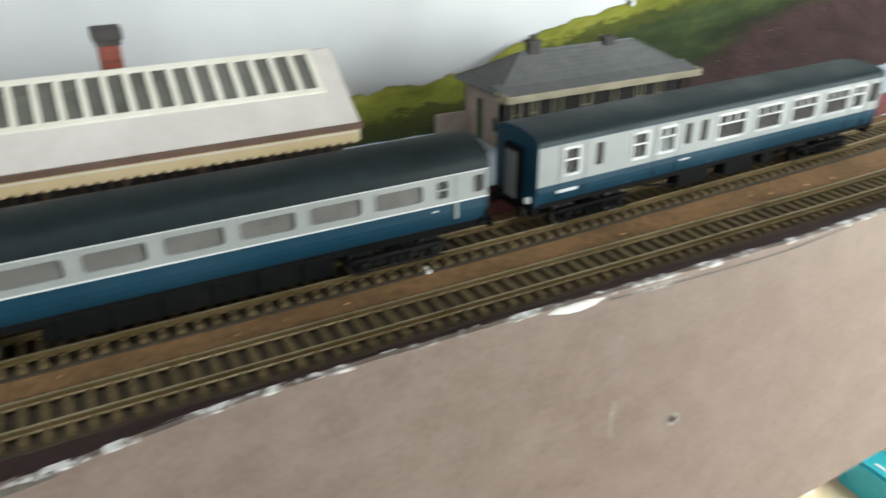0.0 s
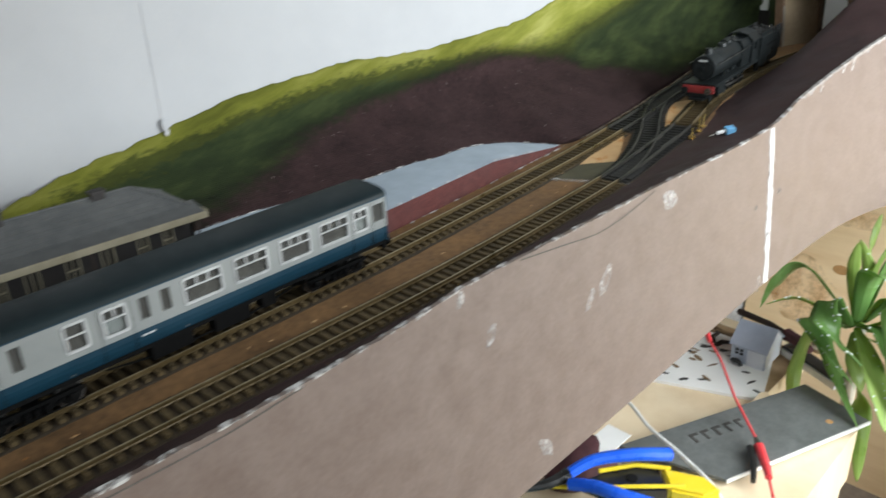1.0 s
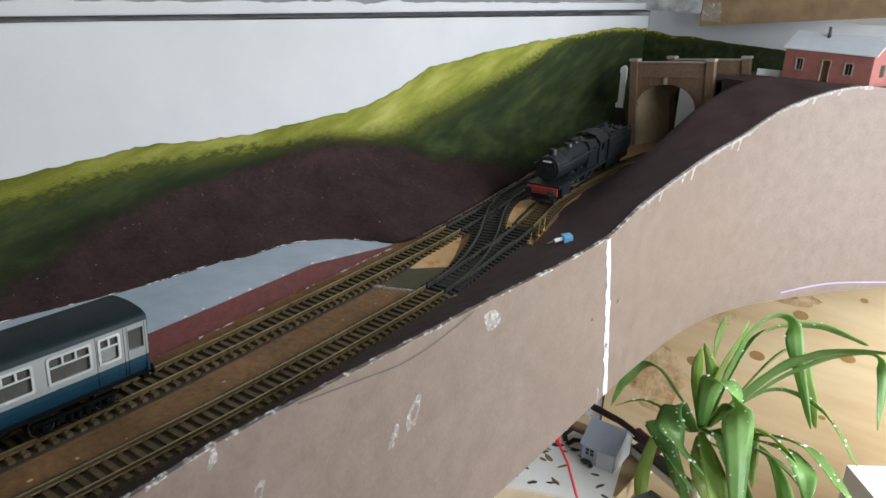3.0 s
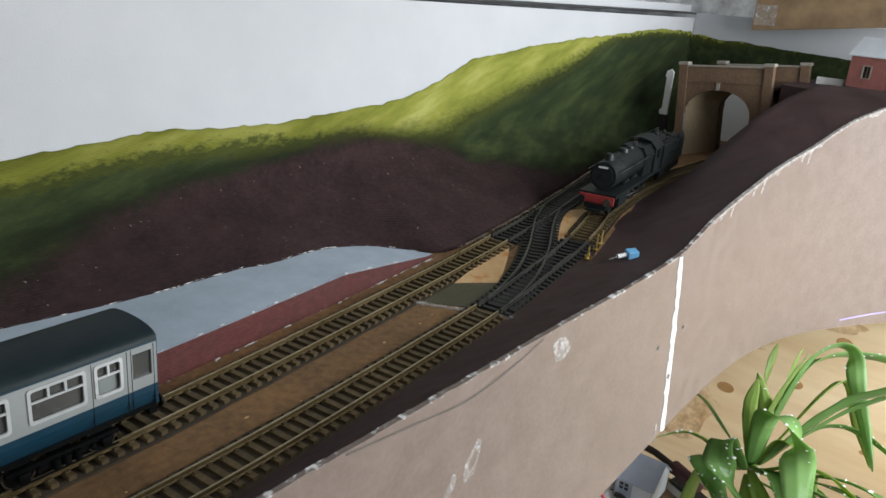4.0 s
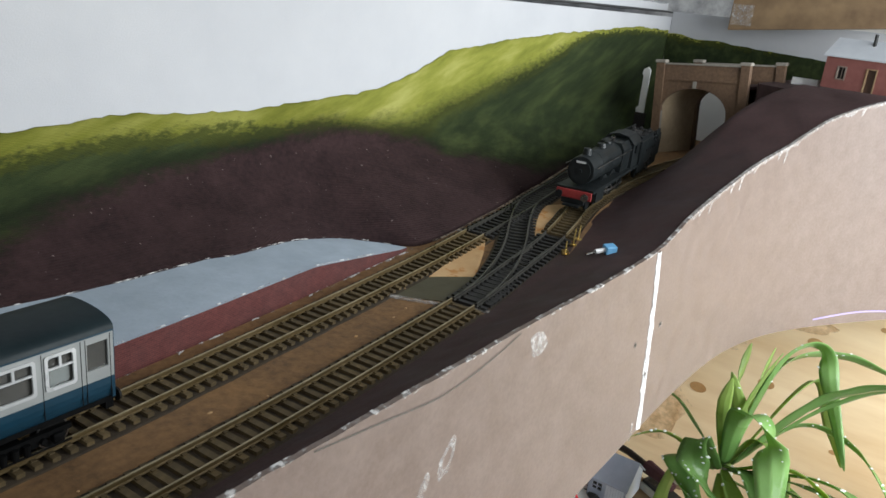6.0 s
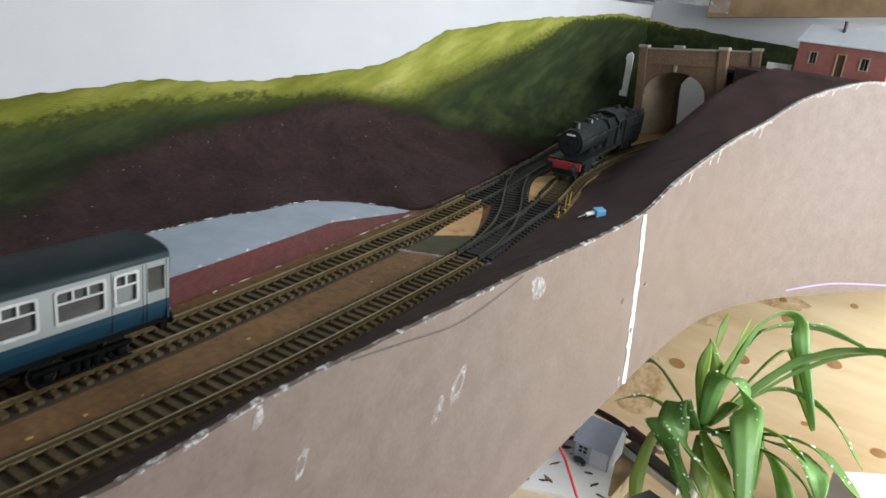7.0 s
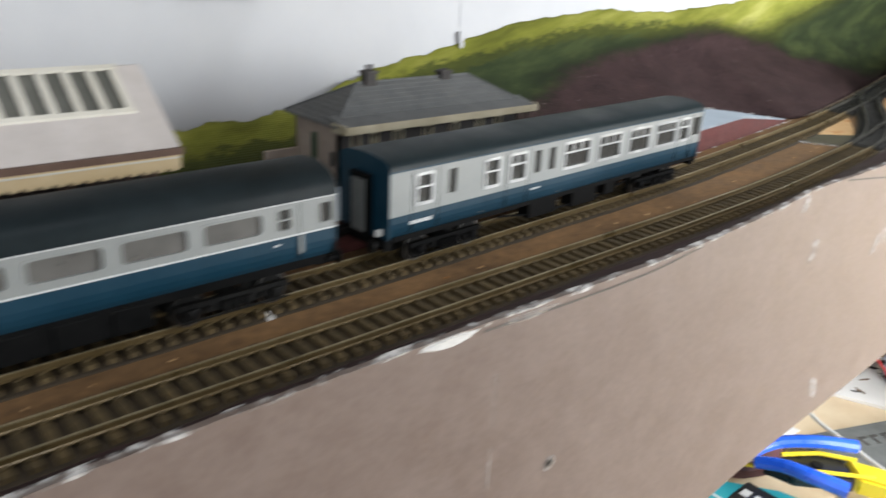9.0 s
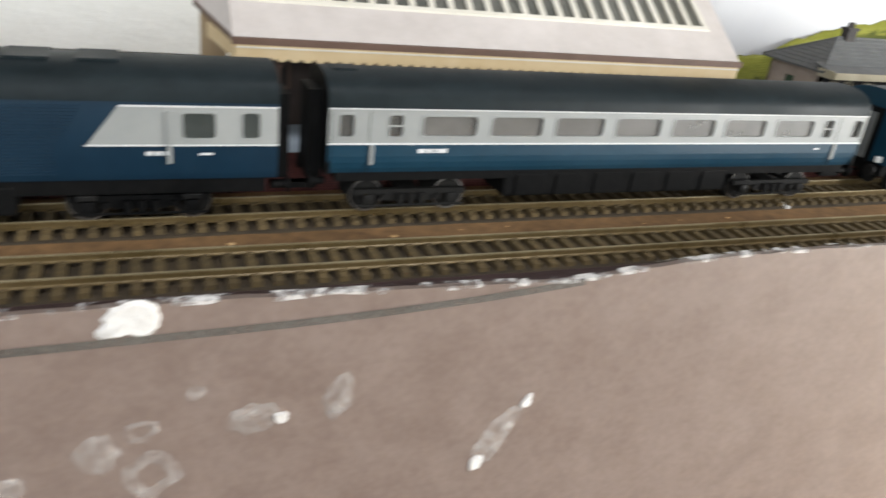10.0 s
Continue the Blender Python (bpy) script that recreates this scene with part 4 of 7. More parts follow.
def mk1_coach():
    L, half = 0.2635, 0.0178
    t = thing("brake_coach", pose(0.0574, 0.0139, Z_RAIL - 0.0006, 0, 0, 2.75), "blue and pale grey vintage brake coach on the back track", "model coach", "coaches")
    X = 0.0587
    raw = [(0.0740, 0.0832, 2), (0.0935, 0.0985, 0), (0.1176, 0.1272, 2), (0.1356, 0.1468, 3), (0.1540, 0.1590, 0), (0.1655, 0.1708, 0),
           (0.1785, 0.2000, 4), (0.2090, 0.2297, 4), (0.2390, 0.2598, 4), (0.2680, 0.2893, 4), (0.2945, 0.3052, 3), (0.3108, 0.3198, 0)]
    z0, z1 = 0.0312, 0.0445
    ops = [((a - X) * 1.0, (b - X) * 1.0, z0 if k else z0 + 0.0012, z1 if k else z1 - 0.0004) for a, b, k in raw]
    far = [(o[0], o[1], o[2], o[3]) for o in ops]
    coach_shell(t, L, half, 0.0170, 0.0272, 0.0470, 0.0478, 0.0535, ops, far, M_BLUE, M_ROOFMK1, M_BLUE, False)
    for (a, b, c, d), (_, _, k) in zip(ops, raw):
        pane(t, a, b, c, d, -half + 0.0012)
        pane(t, a, b, c, d, half - 0.0012)
        if not k:
            continue
        bm = bmesh.new()
        ring(bm, rounded(a - 0.0009, b + 0.0009, c - 0.0009, d + 0.0009, 0.0014), rounded(a + 0.0004, b - 0.0004, c + 0.0004, d - 0.0004, 0.0010), -half - 0.0006, -half + 0.0003)
        zt = c + (d - c) * (0.62 if k != 2 else 0.56)
        box(bm, a, b, -half - 0.0005, -half + 0.0003, zt - 0.0004, zt + 0.0004)
        if k == 4:
            for q in (0.34, 0.66):
                xm = a + (b - a) * q
                box(bm, xm - 0.0005, xm + 0.0005, -half - 0.0004, -half + 0.0003, zt, d)
        if k == 3:
            xm = (a + b) / 2
            box(bm, xm - 0.0005, xm + 0.0005, -half - 0.0004, -half + 0.0003, zt, d)
        smooth(part("window_frame", bm, M_FRAME, t, "bright silver window frame"))
    # frosted lavatory panes
    for i in (3, 10):
        a, b, c, d = ops[i]
        part("frosted_pane", boxed(a + 0.001, b - 0.001, -half + 0.0014, -half + 0.0018, c, c + (d - c) * 0.6), M_WHITEPL, t, "frosted white lavatory pane")
    for x, d in ((0, -1), (L, 1)):
        bm = bmesh.new()
        ring_o = [(-0.0062, 0.016), (0.0062, 0.016), (0.0062, 0.0445), (-0.0062, 0.0445)]
        prism(bm, ring_o, x, x + d * 0.0034)
        part("gangway", bm, M_UNDER, t, "black corridor connection")
        part("gangway_door", boxed(x + d * 0.0034, x + d * 0.0038, -0.0048, 0.0048, 0.018, 0.042), M_SHEET, t, "grey gangway end board")
        buffers(t, x, d)
        part("headstock", boxed(x - d * 0.003, x + d * 0.0006, -0.0155, 0.0155, 0.0112, 0.0168), M_UNDER, t)
    # white block imitates the bright lit buffer head; the coach has no lamp here
    part("buffer_highlight", boxed(-0.0026, 0.0, -0.0134, -0.0108, 0.0178, 0.0208, 0.0004), M_WHITEPL, t, "white block standing for the lit buffer head")
    bm = bmesh.new()
    for y in (-0.009, 0.009):
        box(bm, 0.006, L - 0.006, y - 0.001, y + 0.001, 0.0115, 0.0172)
    for a, b, h in ((0.098, 0.122, 0.006), (0.135, 0.158, 0.0055), (0.166, 0.176, 0.007)):
        box(bm, a, b, -0.0145, -0.006, h, 0.0150, 0.0006)
        box(bm, a, b, 0.006, 0.0145, h, 0.0150, 0.0006)
    tube(bm, [(0.075, -0.0125, 0.0115), (0.105, -0.0125, 0.0068), (0.16, -0.0125, 0.0068), (0.19, -0.0125, 0.0115)], 0.0006, 6)
    part("underframe", bm, M_UNDER, t, "black trussed underframe")
    box_b = boxed(0.003, L - 0.003, -half + 0.0015, half - 0.0015, 0.0150, 0.0172)
    part("solebar", box_b, M_UNDER, t)
    for xc in (0.040, L - 0.040):
        bogie(t, xc, 0.0345, 0.0068, M_UNDER)
    seats(t, L, half, 0.0185, 8, M_SEAT)
    part("compartment_wall", boxed(0.058, 0.059, -half + 0.001, half - 0.001, 0.0185, 0.047), M_SEAT, t)
    part("compartment_wall", boxed(0.118, 0.119, -half + 0.001, half - 0.001, 0.0185, 0.047), M_SEAT, t)
    mark_bars(t, 0.012, 0.0222, -half, (0.002, 0.003, 0.0025, 0.003))
    mark_bars(t, 0.094, 0.0238, -half, (0.003, 0.003), 0.0009)
    # door edges and hinges
    for x in (0.0125, 0.0285, 0.0745, 0.0905, 0.234, 0.2495, 0.2515, 0.2620):
        part("door_edge", boxed(x - 0.0001, x + 0.0001, -half - 0.00015, -half + 0.0003, 0.0185, 0.0465), M_BOGIE, t)
    return t


def hst_coach():
    xl, xr = -0.2425, 0.0216
    L, half = xr - xl, 0.0178
    t = thing("express_coach", pose(-0.2355, 0.0074, Z_RAIL, 0, 0, 0.7), "blue and white air-braked express coach on the back track", "model coach", "coaches")
    z0, z1 = 0.0334, 0.0413
    ops, kinds = [], []
    for i in range(7):
        a = -0.2062 + 0.02870 * i
        ops.append((a - xl, a + 0.0226 - xl, z0, z1))
        kinds.append("big")
    for a, b, k in ((-0.2385, -0.2328, "door"), (-0.2195, -0.2140, "small"), (-0.0044, 0.0010, "small"), (0.0140, 0.0194, "door")):
        ops.append((a - xl, b - xl, z0 - 0.0003, z1 + 0.0003))
        kinds.append(k)
    coach_shell(t, L, half, 0.0185, 0.0304, 0.0437, 0.0440, 0.0548, ops, ops, M_BLUE, M_ROOF, M_UNDER)
    for (a, b, c, d), k in zip(ops, kinds):
        for s in (-1, 1):
            pane(t, a, b, c, d, s * (half - 0.0011), "", M_GLASS_PALE if k == "big" else M_GLASS)
        r = 0.0016 if k == "big" else 0.0012
        bm = bmesh.new()
        ring(bm, rounded(a - 0.0006, b + 0.0006, c - 0.0006, d + 0.0006, 0.0012), rounded(a + 0.0001, b - 0.0001, c + 0.0001, d - 0.0001, r), -half - 0.0003, -half + 0.0008)
        if k == "small":
            box(bm, a, b, -half - 0.0002, -half + 0.0006, (c + d) / 2 - 0.0003, (c + d) / 2 + 0.0003)
        smooth(part("window_frame", bm, M_BAND, t))
    for s in (-1, 1):
        part("roof_lining", boxed(0, L, s * (half + 0.0004), s * (half - 0.0004), 0.0436, 0.0440), M_WHITELINE, t, "thin white line under the roof")
    for x in (0.0160, L - 0.0172):
        part("door_rail", boxed(x, x + 0.0014, -half - 0.0009, -half, 0.0225, 0.0300), M_BAND, t, "pale grab rail by the door")
    for x in (0.0010, 0.0155, L - 0.0168, L - 0.0012):
        part("door_edge", boxed(x - 0.0001, x + 0.0001, -half - 0.00015, -half + 0.0003, 0.0190, 0.0430), M_BOGIE, t)
    for x, d in ((0, -1), (L, 1)):
        bm = bmesh.new()
        prism(bm, [(-0.0075, 0.014), (0.0075, 0.014), (0.0078, 0.048), (-0.0078, 0.048)], x, x + d * 0.0054)
        part("gangway", bm, M_UNDER, t, "black corridor connection")
        buffers(t, x, d, 0.0140, M_UNDER)
        part("coupling", boxed(x, x + d * 0.012, -0.002, 0.002, 0.0075, 0.0098), M_UNDER, t)
    bm = bmesh.new()
    box(bm, 0.075, L - 0.075, -0.0155, 0.0155, 0.0065, 0.0187, 0.0012)
    box(bm, 0.004, L - 0.004, -half + 0.002, half - 0.002, 0.0150, 0.0187)
    part("underframe", bm, M_UNDER, t, "black skirted underframe")
    for i in range(6):
        part("equipment_box", boxed(0.080 + i * 0.019, 0.094 + i * 0.019, -0.0163, 0.0163, 0.0072, 0.0170, 0.0006), M_UNDER, t)
    for xc in (0.0355, L - 0.0430):
        bogie(t, xc, 0.0348, 0.0068)
    seats(t, L, half, 0.0205, 11, M_SEATRED)
    mark_bars(t, 0.0352, 0.0268, -half, (0.003, 0.0022, 0.0008, 0.0042))
    mark_bars(t, L - 0.028, 0.0272, -half, (0.0022,), 0.0008)
    part("roof_vent", boxed(0.004, 0.013, -0.004, 0.004, 0.0543, 0.0552, 0.0004), M_ROOF, t)
    return t


def power_car():
    xr, L, half = -0.2605, 0.2330, 0.0180
    xl = xr - L
    t = thing("diesel_power_car", pose(-0.2535 - L, 0.0042, Z_RAIL, 0, 0, 0.7), "dark blue diesel power car with a slanted white band", "model locomotive")
    zb, z_eave, z_top = 0.0175, 0.0446, 0.0560
    prof = [(-half + 0.0012, zb), (half - 0.0012, zb), (half, zb + 0.003), *roof_profile(half, z_eave, z_top), (-half, zb + 0.003)]
    n = len(prof)
    bm = bmesh.new()
    rings = []
    for k in range(11):
        # the nose sweeps back at the far end
        u = k / 10
        if k < 6:
            x = 0.0 + 0.05 * (k / 6)
            kz = 0.55 + 0.45 * math.sin(math.pi / 2 * k / 6)
            ky = 0.70 + 0.30 * math.sin(math.pi / 2 * k / 6)
        else:
            x, kz, ky = 0.05 + (L - 0.05) * (k - 6) / 4, 1.0, 1.0
        rings.append([bm.verts.new((x, y * ky, zb + (z - zb) * kz)) for y, z in prof])
    for a, b in zip(rings, rings[1:]):
        for k in range(n):
            bm.faces.new((a[k], a[(k + 1) % n], b[(k + 1) % n], b[k]))
    bm.faces.new(rings[0])
    bm.faces.new(rings[-1])
    smooth(part("body", bm, M_HSTBLUE, t), 30)
    # roof cap, darker
    bm = bmesh.new()
    rp = roof_profile(half + 0.0003, z_eave + 0.0005, z_top + 0.0003)
    prism(bm, rp, 0.055, L + 0.0003)
    smooth(part("roof", bm, M_ROOF, t), 50)
    # white band with slanted front end; X counted back from the coupled end
    wx = [(-0.0622, 0.0303), (0.0, 0.0303), (0.0, 0.0437), (-0.0518, 0.0437)]
    ops = [(L - 0.0322, L - 0.0212, 0.0326, 0.0417), (L - 0.0125, L - 0.0062, 0.0326, 0.0419)]
    bm = bmesh.new()
    panel_with_openings(bm, L - 0.0518, L, 0.0303, 0.0437, ops, -half - 0.0004, -half + 0.0002)
    prism(bm, [(L - 0.0622, 0.0303), (L - 0.0518, 0.0303), (L - 0.0518, 0.0437)], -half - 0.0004, -half + 0.0002, "y")
    part("white_band", bm, M_BAND, t, "pale band with a slanted end")
    bm = bmesh.new()
    box(bm, L - 0.0625, L, -half - 0.0006, -half, 0.0300, 0.0305)
    box(bm, L - 0.0518, L, -half - 0.0006, -half, 0.0435, 0.0440)
    part("lining", bm, M_WHITELINE, t)
    for a, b, c, d in ops:
        part("window_pane", boxed(a, b, -half - 0.0002, -half - 0.0000, c, d), M_WINGREY, t, "grey-green window")
        bm = bmesh.new()
        ring(bm, rounded(a - 0.0005, b + 0.0005, c - 0.0005, d + 0.0005, 0.0012), rounded(a + 0.0002, b - 0.0002, c + 0.0002, d - 0.0002, 0.0012), -half - 0.0007, -half - 0.0002)
        smooth(part("window_frame", bm, M_BAND, t))
    part("door_rail", boxed(L - 0.0372, L - 0.0358, -half - 0.0014, -half - 0.0005, 0.0240, 0.0420), M_BAND, t, "pale vertical grab rail")
    mark_bars(t, L - 0.0440, 0.0266, -half, (0.0022, 0.0022, 0.0022), 0.0014)
    mark_bars(t, L - 0.0268, 0.0266, -half, (0.0045,), 0.0008)
    # engine room side grilles
    for i in range(22):
        z = 0.0200 + i * 0.00110
        part("grille_slat", boxed(L - 0.150, L - 0.072 + (0.010 * (i - 8) / 14 if i > 8 else 0), -half - 0.00035, -half + 0.0002, z, z + 0.0005), M_HSTBLUE, t)
    bm = bmesh.new()
    box(bm, 0.03, L - 0.004, -half + 0.002, half - 0.002, 0.012, 0.0180)
    box(bm, 0.085, L - 0.085, -0.0165, 0.0165, 0.005, 0.0155, 0.001)
    part("underframe", bm, M_UNDER, t, "black underframe with tanks")
    for xc in (0.050, L - 0.0465):
        b = bogie(t, xc, 0.0345, 0.0068, M_UNDER)
        for q in (-0.0172, 0.0172):
            part("axle_cover", boxed(xc + q - 0.0032, xc + q + 0.0032, -0.0162, -0.0140, 0.0095, 0.0115, 0.0004), M_BOGIE, t)
    bm = bmesh.new()
    prism(bm, [(-0.0075, 0.014), (0.0075, 0.014), (0.0078, 0.046), (-0.0078, 0.046)], L, L + 0.0056)
    part("gangway", bm, M_UNDER, t, "black corridor connection")
    part("coupling", boxed(L, L + 0.014, -0.002, 0.002, 0.0075, 0.0098), M_UNDER, t)
    buffers(t, L, 1, 0.0128, M_UNDER)
    for i in range(5):
        bm = bmesh.new()
        box(bm, 0.085 + i * 0.021, 0.098 + i * 0.021, -0.0075, 0.0075, z_top - 0.0006, z_top + 0.0004, 0.0002)
        part("roof_grille", bm, M_ROOF, t)
    return t


mk1_coach()
hst_coach()
power_car()

# ---- station canopy building ----
def station_canopy():
    L = 0.2490
    t = thing("station_canopy", pose(-0.2625, 0.0450, 0.0035, 0, 0, -0.3), "cream and brown station canopy with a glazed roof strip", "model station")
    slope = [(-0.0012, 0.0540), (0.0375, 0.0815)]

    def up(y, z_off=0.0):
        return 0.0540 + (y + 0.0012) * (0.0815 - 0.0540) / 0.0387 + z_off
    # roof: plain strip, then the frame round the skylight, back slope
    bm = bmesh.new()
    prism(bm, [(-0.0012, up(-0.0012)), (0.0160, up(0.0160)), (0.0160, up(0.0160) - 0.0014), (-0.0012, up(-0.0012) - 0.0014)], -0.001, L + 0.001)
    for x0, x1 in ((-0.001, 0.004), (L - 0.0100, L + 0.001)):
        prism(bm, [(0.0160, up(0.0160)), (0.0375, up(0.0375)), (0.0375, up(0.0375) - 0.0014), (0.0160, up(0.0160) - 0.0014)], x0, x1)
    prism(bm, [(0.0375, 0.0815), (0.0395, 0.0815), (0.0760, 0.0560), (0.0760, 0.0546), (0.0390, 0.0801), (0.0375, 0.0801)], -0.001, L + 0.001)
    part("canopy_roof", bm, M_CANOPY, t, "pale pinkish-grey boarded roof slope")
    for z_y, nm in ((0.0160, "lower"), (0.0362, "upper")):
        bm = bmesh.new()
        prism(bm, [(z_y - 0.0006, up(z_y - 0.0006)), (z_y + 0.0013, up(z_y + 0.0013)), (z_y + 0.0013, up(z_y + 0.0013, 0.0009)), (z_y - 0.0006, up(z_y - 0.0006, 0.0009))], 0.003, L - 0.0092)
        part("glazing_rail", bm, M_CREAMBAR, t, "off-white glazing rail")
    n = 25
    for i in range(n + 1):
        x = 0.004 + (L - 0.0152) * i / n
        bm = bmesh.new()
        prism(bm, [(0.0160, up(0.0160) - 0.0004), (0.0370, up(0.0370) - 0.0004), (0.0370, up(0.0370, 0.0008)), (0.0160, up(0.0160, 0.0008))], x - 0.0014, x + 0.0014)
        part("glazing_bar", bm, M_CREAMBAR, t)
    for i in range(n):
        x0 = 0.004 + (L - 0.0152) * i / n + 0.0012
        x1 = 0.004 + (L - 0.0152) * (i + 1) / n - 0.0012
        bm = bmesh.new()
        prism(bm, [(0.0162, up(0.0162) - 0.0009), (0.0368, up(0.0368) - 0.0009), (0.0368, up(0.0368) - 0.0006), (0.0162, up(0.0162) - 0.0006)], x0, x1)
        part("skylight_pane", bm, M_SKYPANE, t)
    part("gutter_board", boxed(-0.0015, L + 0.0015, -0.0028, -0.0008, 0.0516, 0.0543), M_BROWN, t, "dark brown gutter board")
    # valance with a saw-tooth lower edge
    bm = bmesh.new()
    teeth = 47
    prof = [(L, 0.0516), (0.0, 0.0516)]
    for i in range(teeth):
        a = L * i / teeth
        w = L / teeth
        prof += [(a, 0.0462), (a + w * 0.30, 0.0450), (a + w * 0.70, 0.0450), (a + w * 0.98, 0.0464)]
    prism(bm, prof, -0.0022, -0.0012, "y")
    part("valance", bm, M_CREAM, t, "cream valance with a toothed edge")
    part("valance_moulding", boxed(0, L, -0.0027, -0.0020, 0.0502, 0.0508), M_CREAMBAR, t)
    for x, s in ((0.0, -1), (L, 1)):
        bm = bmesh.new()
        prism(bm, [(-0.0012, 0.0515), (-0.0012, 0.0455), (0.045, 0.0455), (0.045, 0.0515), (0.0385, 0.0805)], x - 0.0006 * s, x + 0.0006 * s)
        part("gable_board", bm, M_CREAM, t, "cream boarded gable end")
        bm = bmesh.new()
        prism(bm, [(-0.0014, 0.0532), (0.0385, 0.0810), (0.0385, 0.0788), (-0.0014, 0.0508)], x + 0.0004 * s, x + 0.0014 * s)
        part("barge_board", bm, M_BROWN if s > 0 else M_CREAM, t)
    # return at the open end: hipped roof slope with its own valance
    for nm, pts, off, mt, lb in (("hip_slope", ((-0.0010, -0.0012, 0.0540), (-0.0135, 0.0365, 0.0615), (-0.0010, 0.0375, 0.0815)), (0.0006, 0, -0.0014), M_CANOPY, "pale pinkish-grey hipped end slope"),
                                 ("hip_edge", ((-0.0016, -0.0012, 0.0544), (-0.0142, 0.0365, 0.0619), (-0.0142, 0.0365, 0.0600), (-0.0016, -0.0012, 0.0525)), (0.0008, 0, 0), M_BROWN, "brown edge board"),
                                 ("end_valance", ((-0.0006, -0.0018, 0.0525), (-0.0096, 0.0190, 0.0560), (-0.0096, 0.0190, 0.0500), (-0.0006, -0.0018, 0.0458)), (0.0008, 0, 0), M_CREAM, "cream end valance")):
        bm = bmesh.new()
        va = [bm.verts.new(p) for p in pts]
        vb = [bm.verts.new(Vector(p) + Vector(off)) for p in pts]
        bm.faces.new(va)
        bm.faces.new(vb[::-1])
        for k in range(len(pts)):
            bm.faces.new((va[k], vb[k], vb[(k + 1) % len(pts)], va[(k + 1) % len(pts)]))
        part(nm, bm, mt, t, lb)
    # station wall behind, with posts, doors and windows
    # shade below the canopy roof is put into the wall's dark colour
    part("station_wall", boxed(0.004, L - 0.004, 0.0300, 0.0330, 0.0083, 0.0560), M_SHADEWOOD, t, "timber station wall coloured dark as canopy shade")
    part("end_wall", boxed(-0.0115, -0.0010, 0.030, 0.036, 0.0083, 0.060), M_RAFTER, t, "brown timber end post")
    part("rear_wall", boxed(0.004, L - 0.004, 0.0680, 0.0710, 0.0083, 0.0600), M_CREAM, t)
    for i in range(8):
        x = 0.018 + i * 0.0315
        bm = bmesh.new()
        tube(bm, [(x, 0.004, 0.0083), (x, 0.004, 0.0470)], 0.0009, 8)
        tube(bm, [(x, 0.004, 0.0400), (x + 0.004, 0.004, 0.0465)], 0.0005, 6)
        tube(bm, [(x, 0.004, 0.0400), (x - 0.004, 0.004, 0.0465)], 0.0005, 6)
        smooth(part("canopy_post", bm, M_BROWN, t, "slim brown canopy post"))
    for i in range(9):
        x = 0.014 + i * 0.028
        bm = bmesh.new()
        ring(bm, rounded(x, x + 0.013, 0.026, 0.043, 0.0005, 3), rounded(x + 0.0012, x + 0.0118, 0.0272, 0.0418, 0.0004, 3), 0.0292, 0.0302)
        box(bm, x + 0.0060, x + 0.0070, 0.0294, 0.0300, 0.027, 0.042)
        part("window_frame", bm, M_BROWN, t)
        part("window_pane", boxed(x + 0.001, x + 0.012, 0.0296, 0.0299, 0.027, 0.042), M_DARKVOID, t)
    c = thing("brick_chimney", pose(-0.1115, 0.1050, -0.0030), "tall red brick chimney stack behind the canopy roof", "chimney")
    bm = bmesh.new()
    box(bm, -0.0048, 0.0048, -0.0048, 0.0048, 0.0120, 0.0955, 0.0003)
    part("stack", bm, M_CHIMRED, c)
    bm = bmesh.new()
    box(bm, -0.0056, 0.0056, -0.0056, 0.0056, 0.0955, 0.0980, 0.0003)
    box(bm, -0.0066, 0.0066, -0.0066, 0.0066, 0.0980, 0.1032, 0.0005)
    part("corbel", bm, M_CHIMTOP, c, "soot-darkened brick corbel")
    bm = bmesh.new()
    for i in range(6):
        box(bm, -0.00495, 0.00495, -0.00495, 0.00495, 0.074 + i * 0.0036, 0.0742 + i * 0.0036)
    part("mortar_course", bm, M_CHIMTOP, c)


M_SKYPANE = surface("grey-green skylight glass", (0.055, 0.056, 0.048), (0.115, 0.115, 0.10), 60, 0.28, 0.05, 200, coarse=18)
station_canopy()


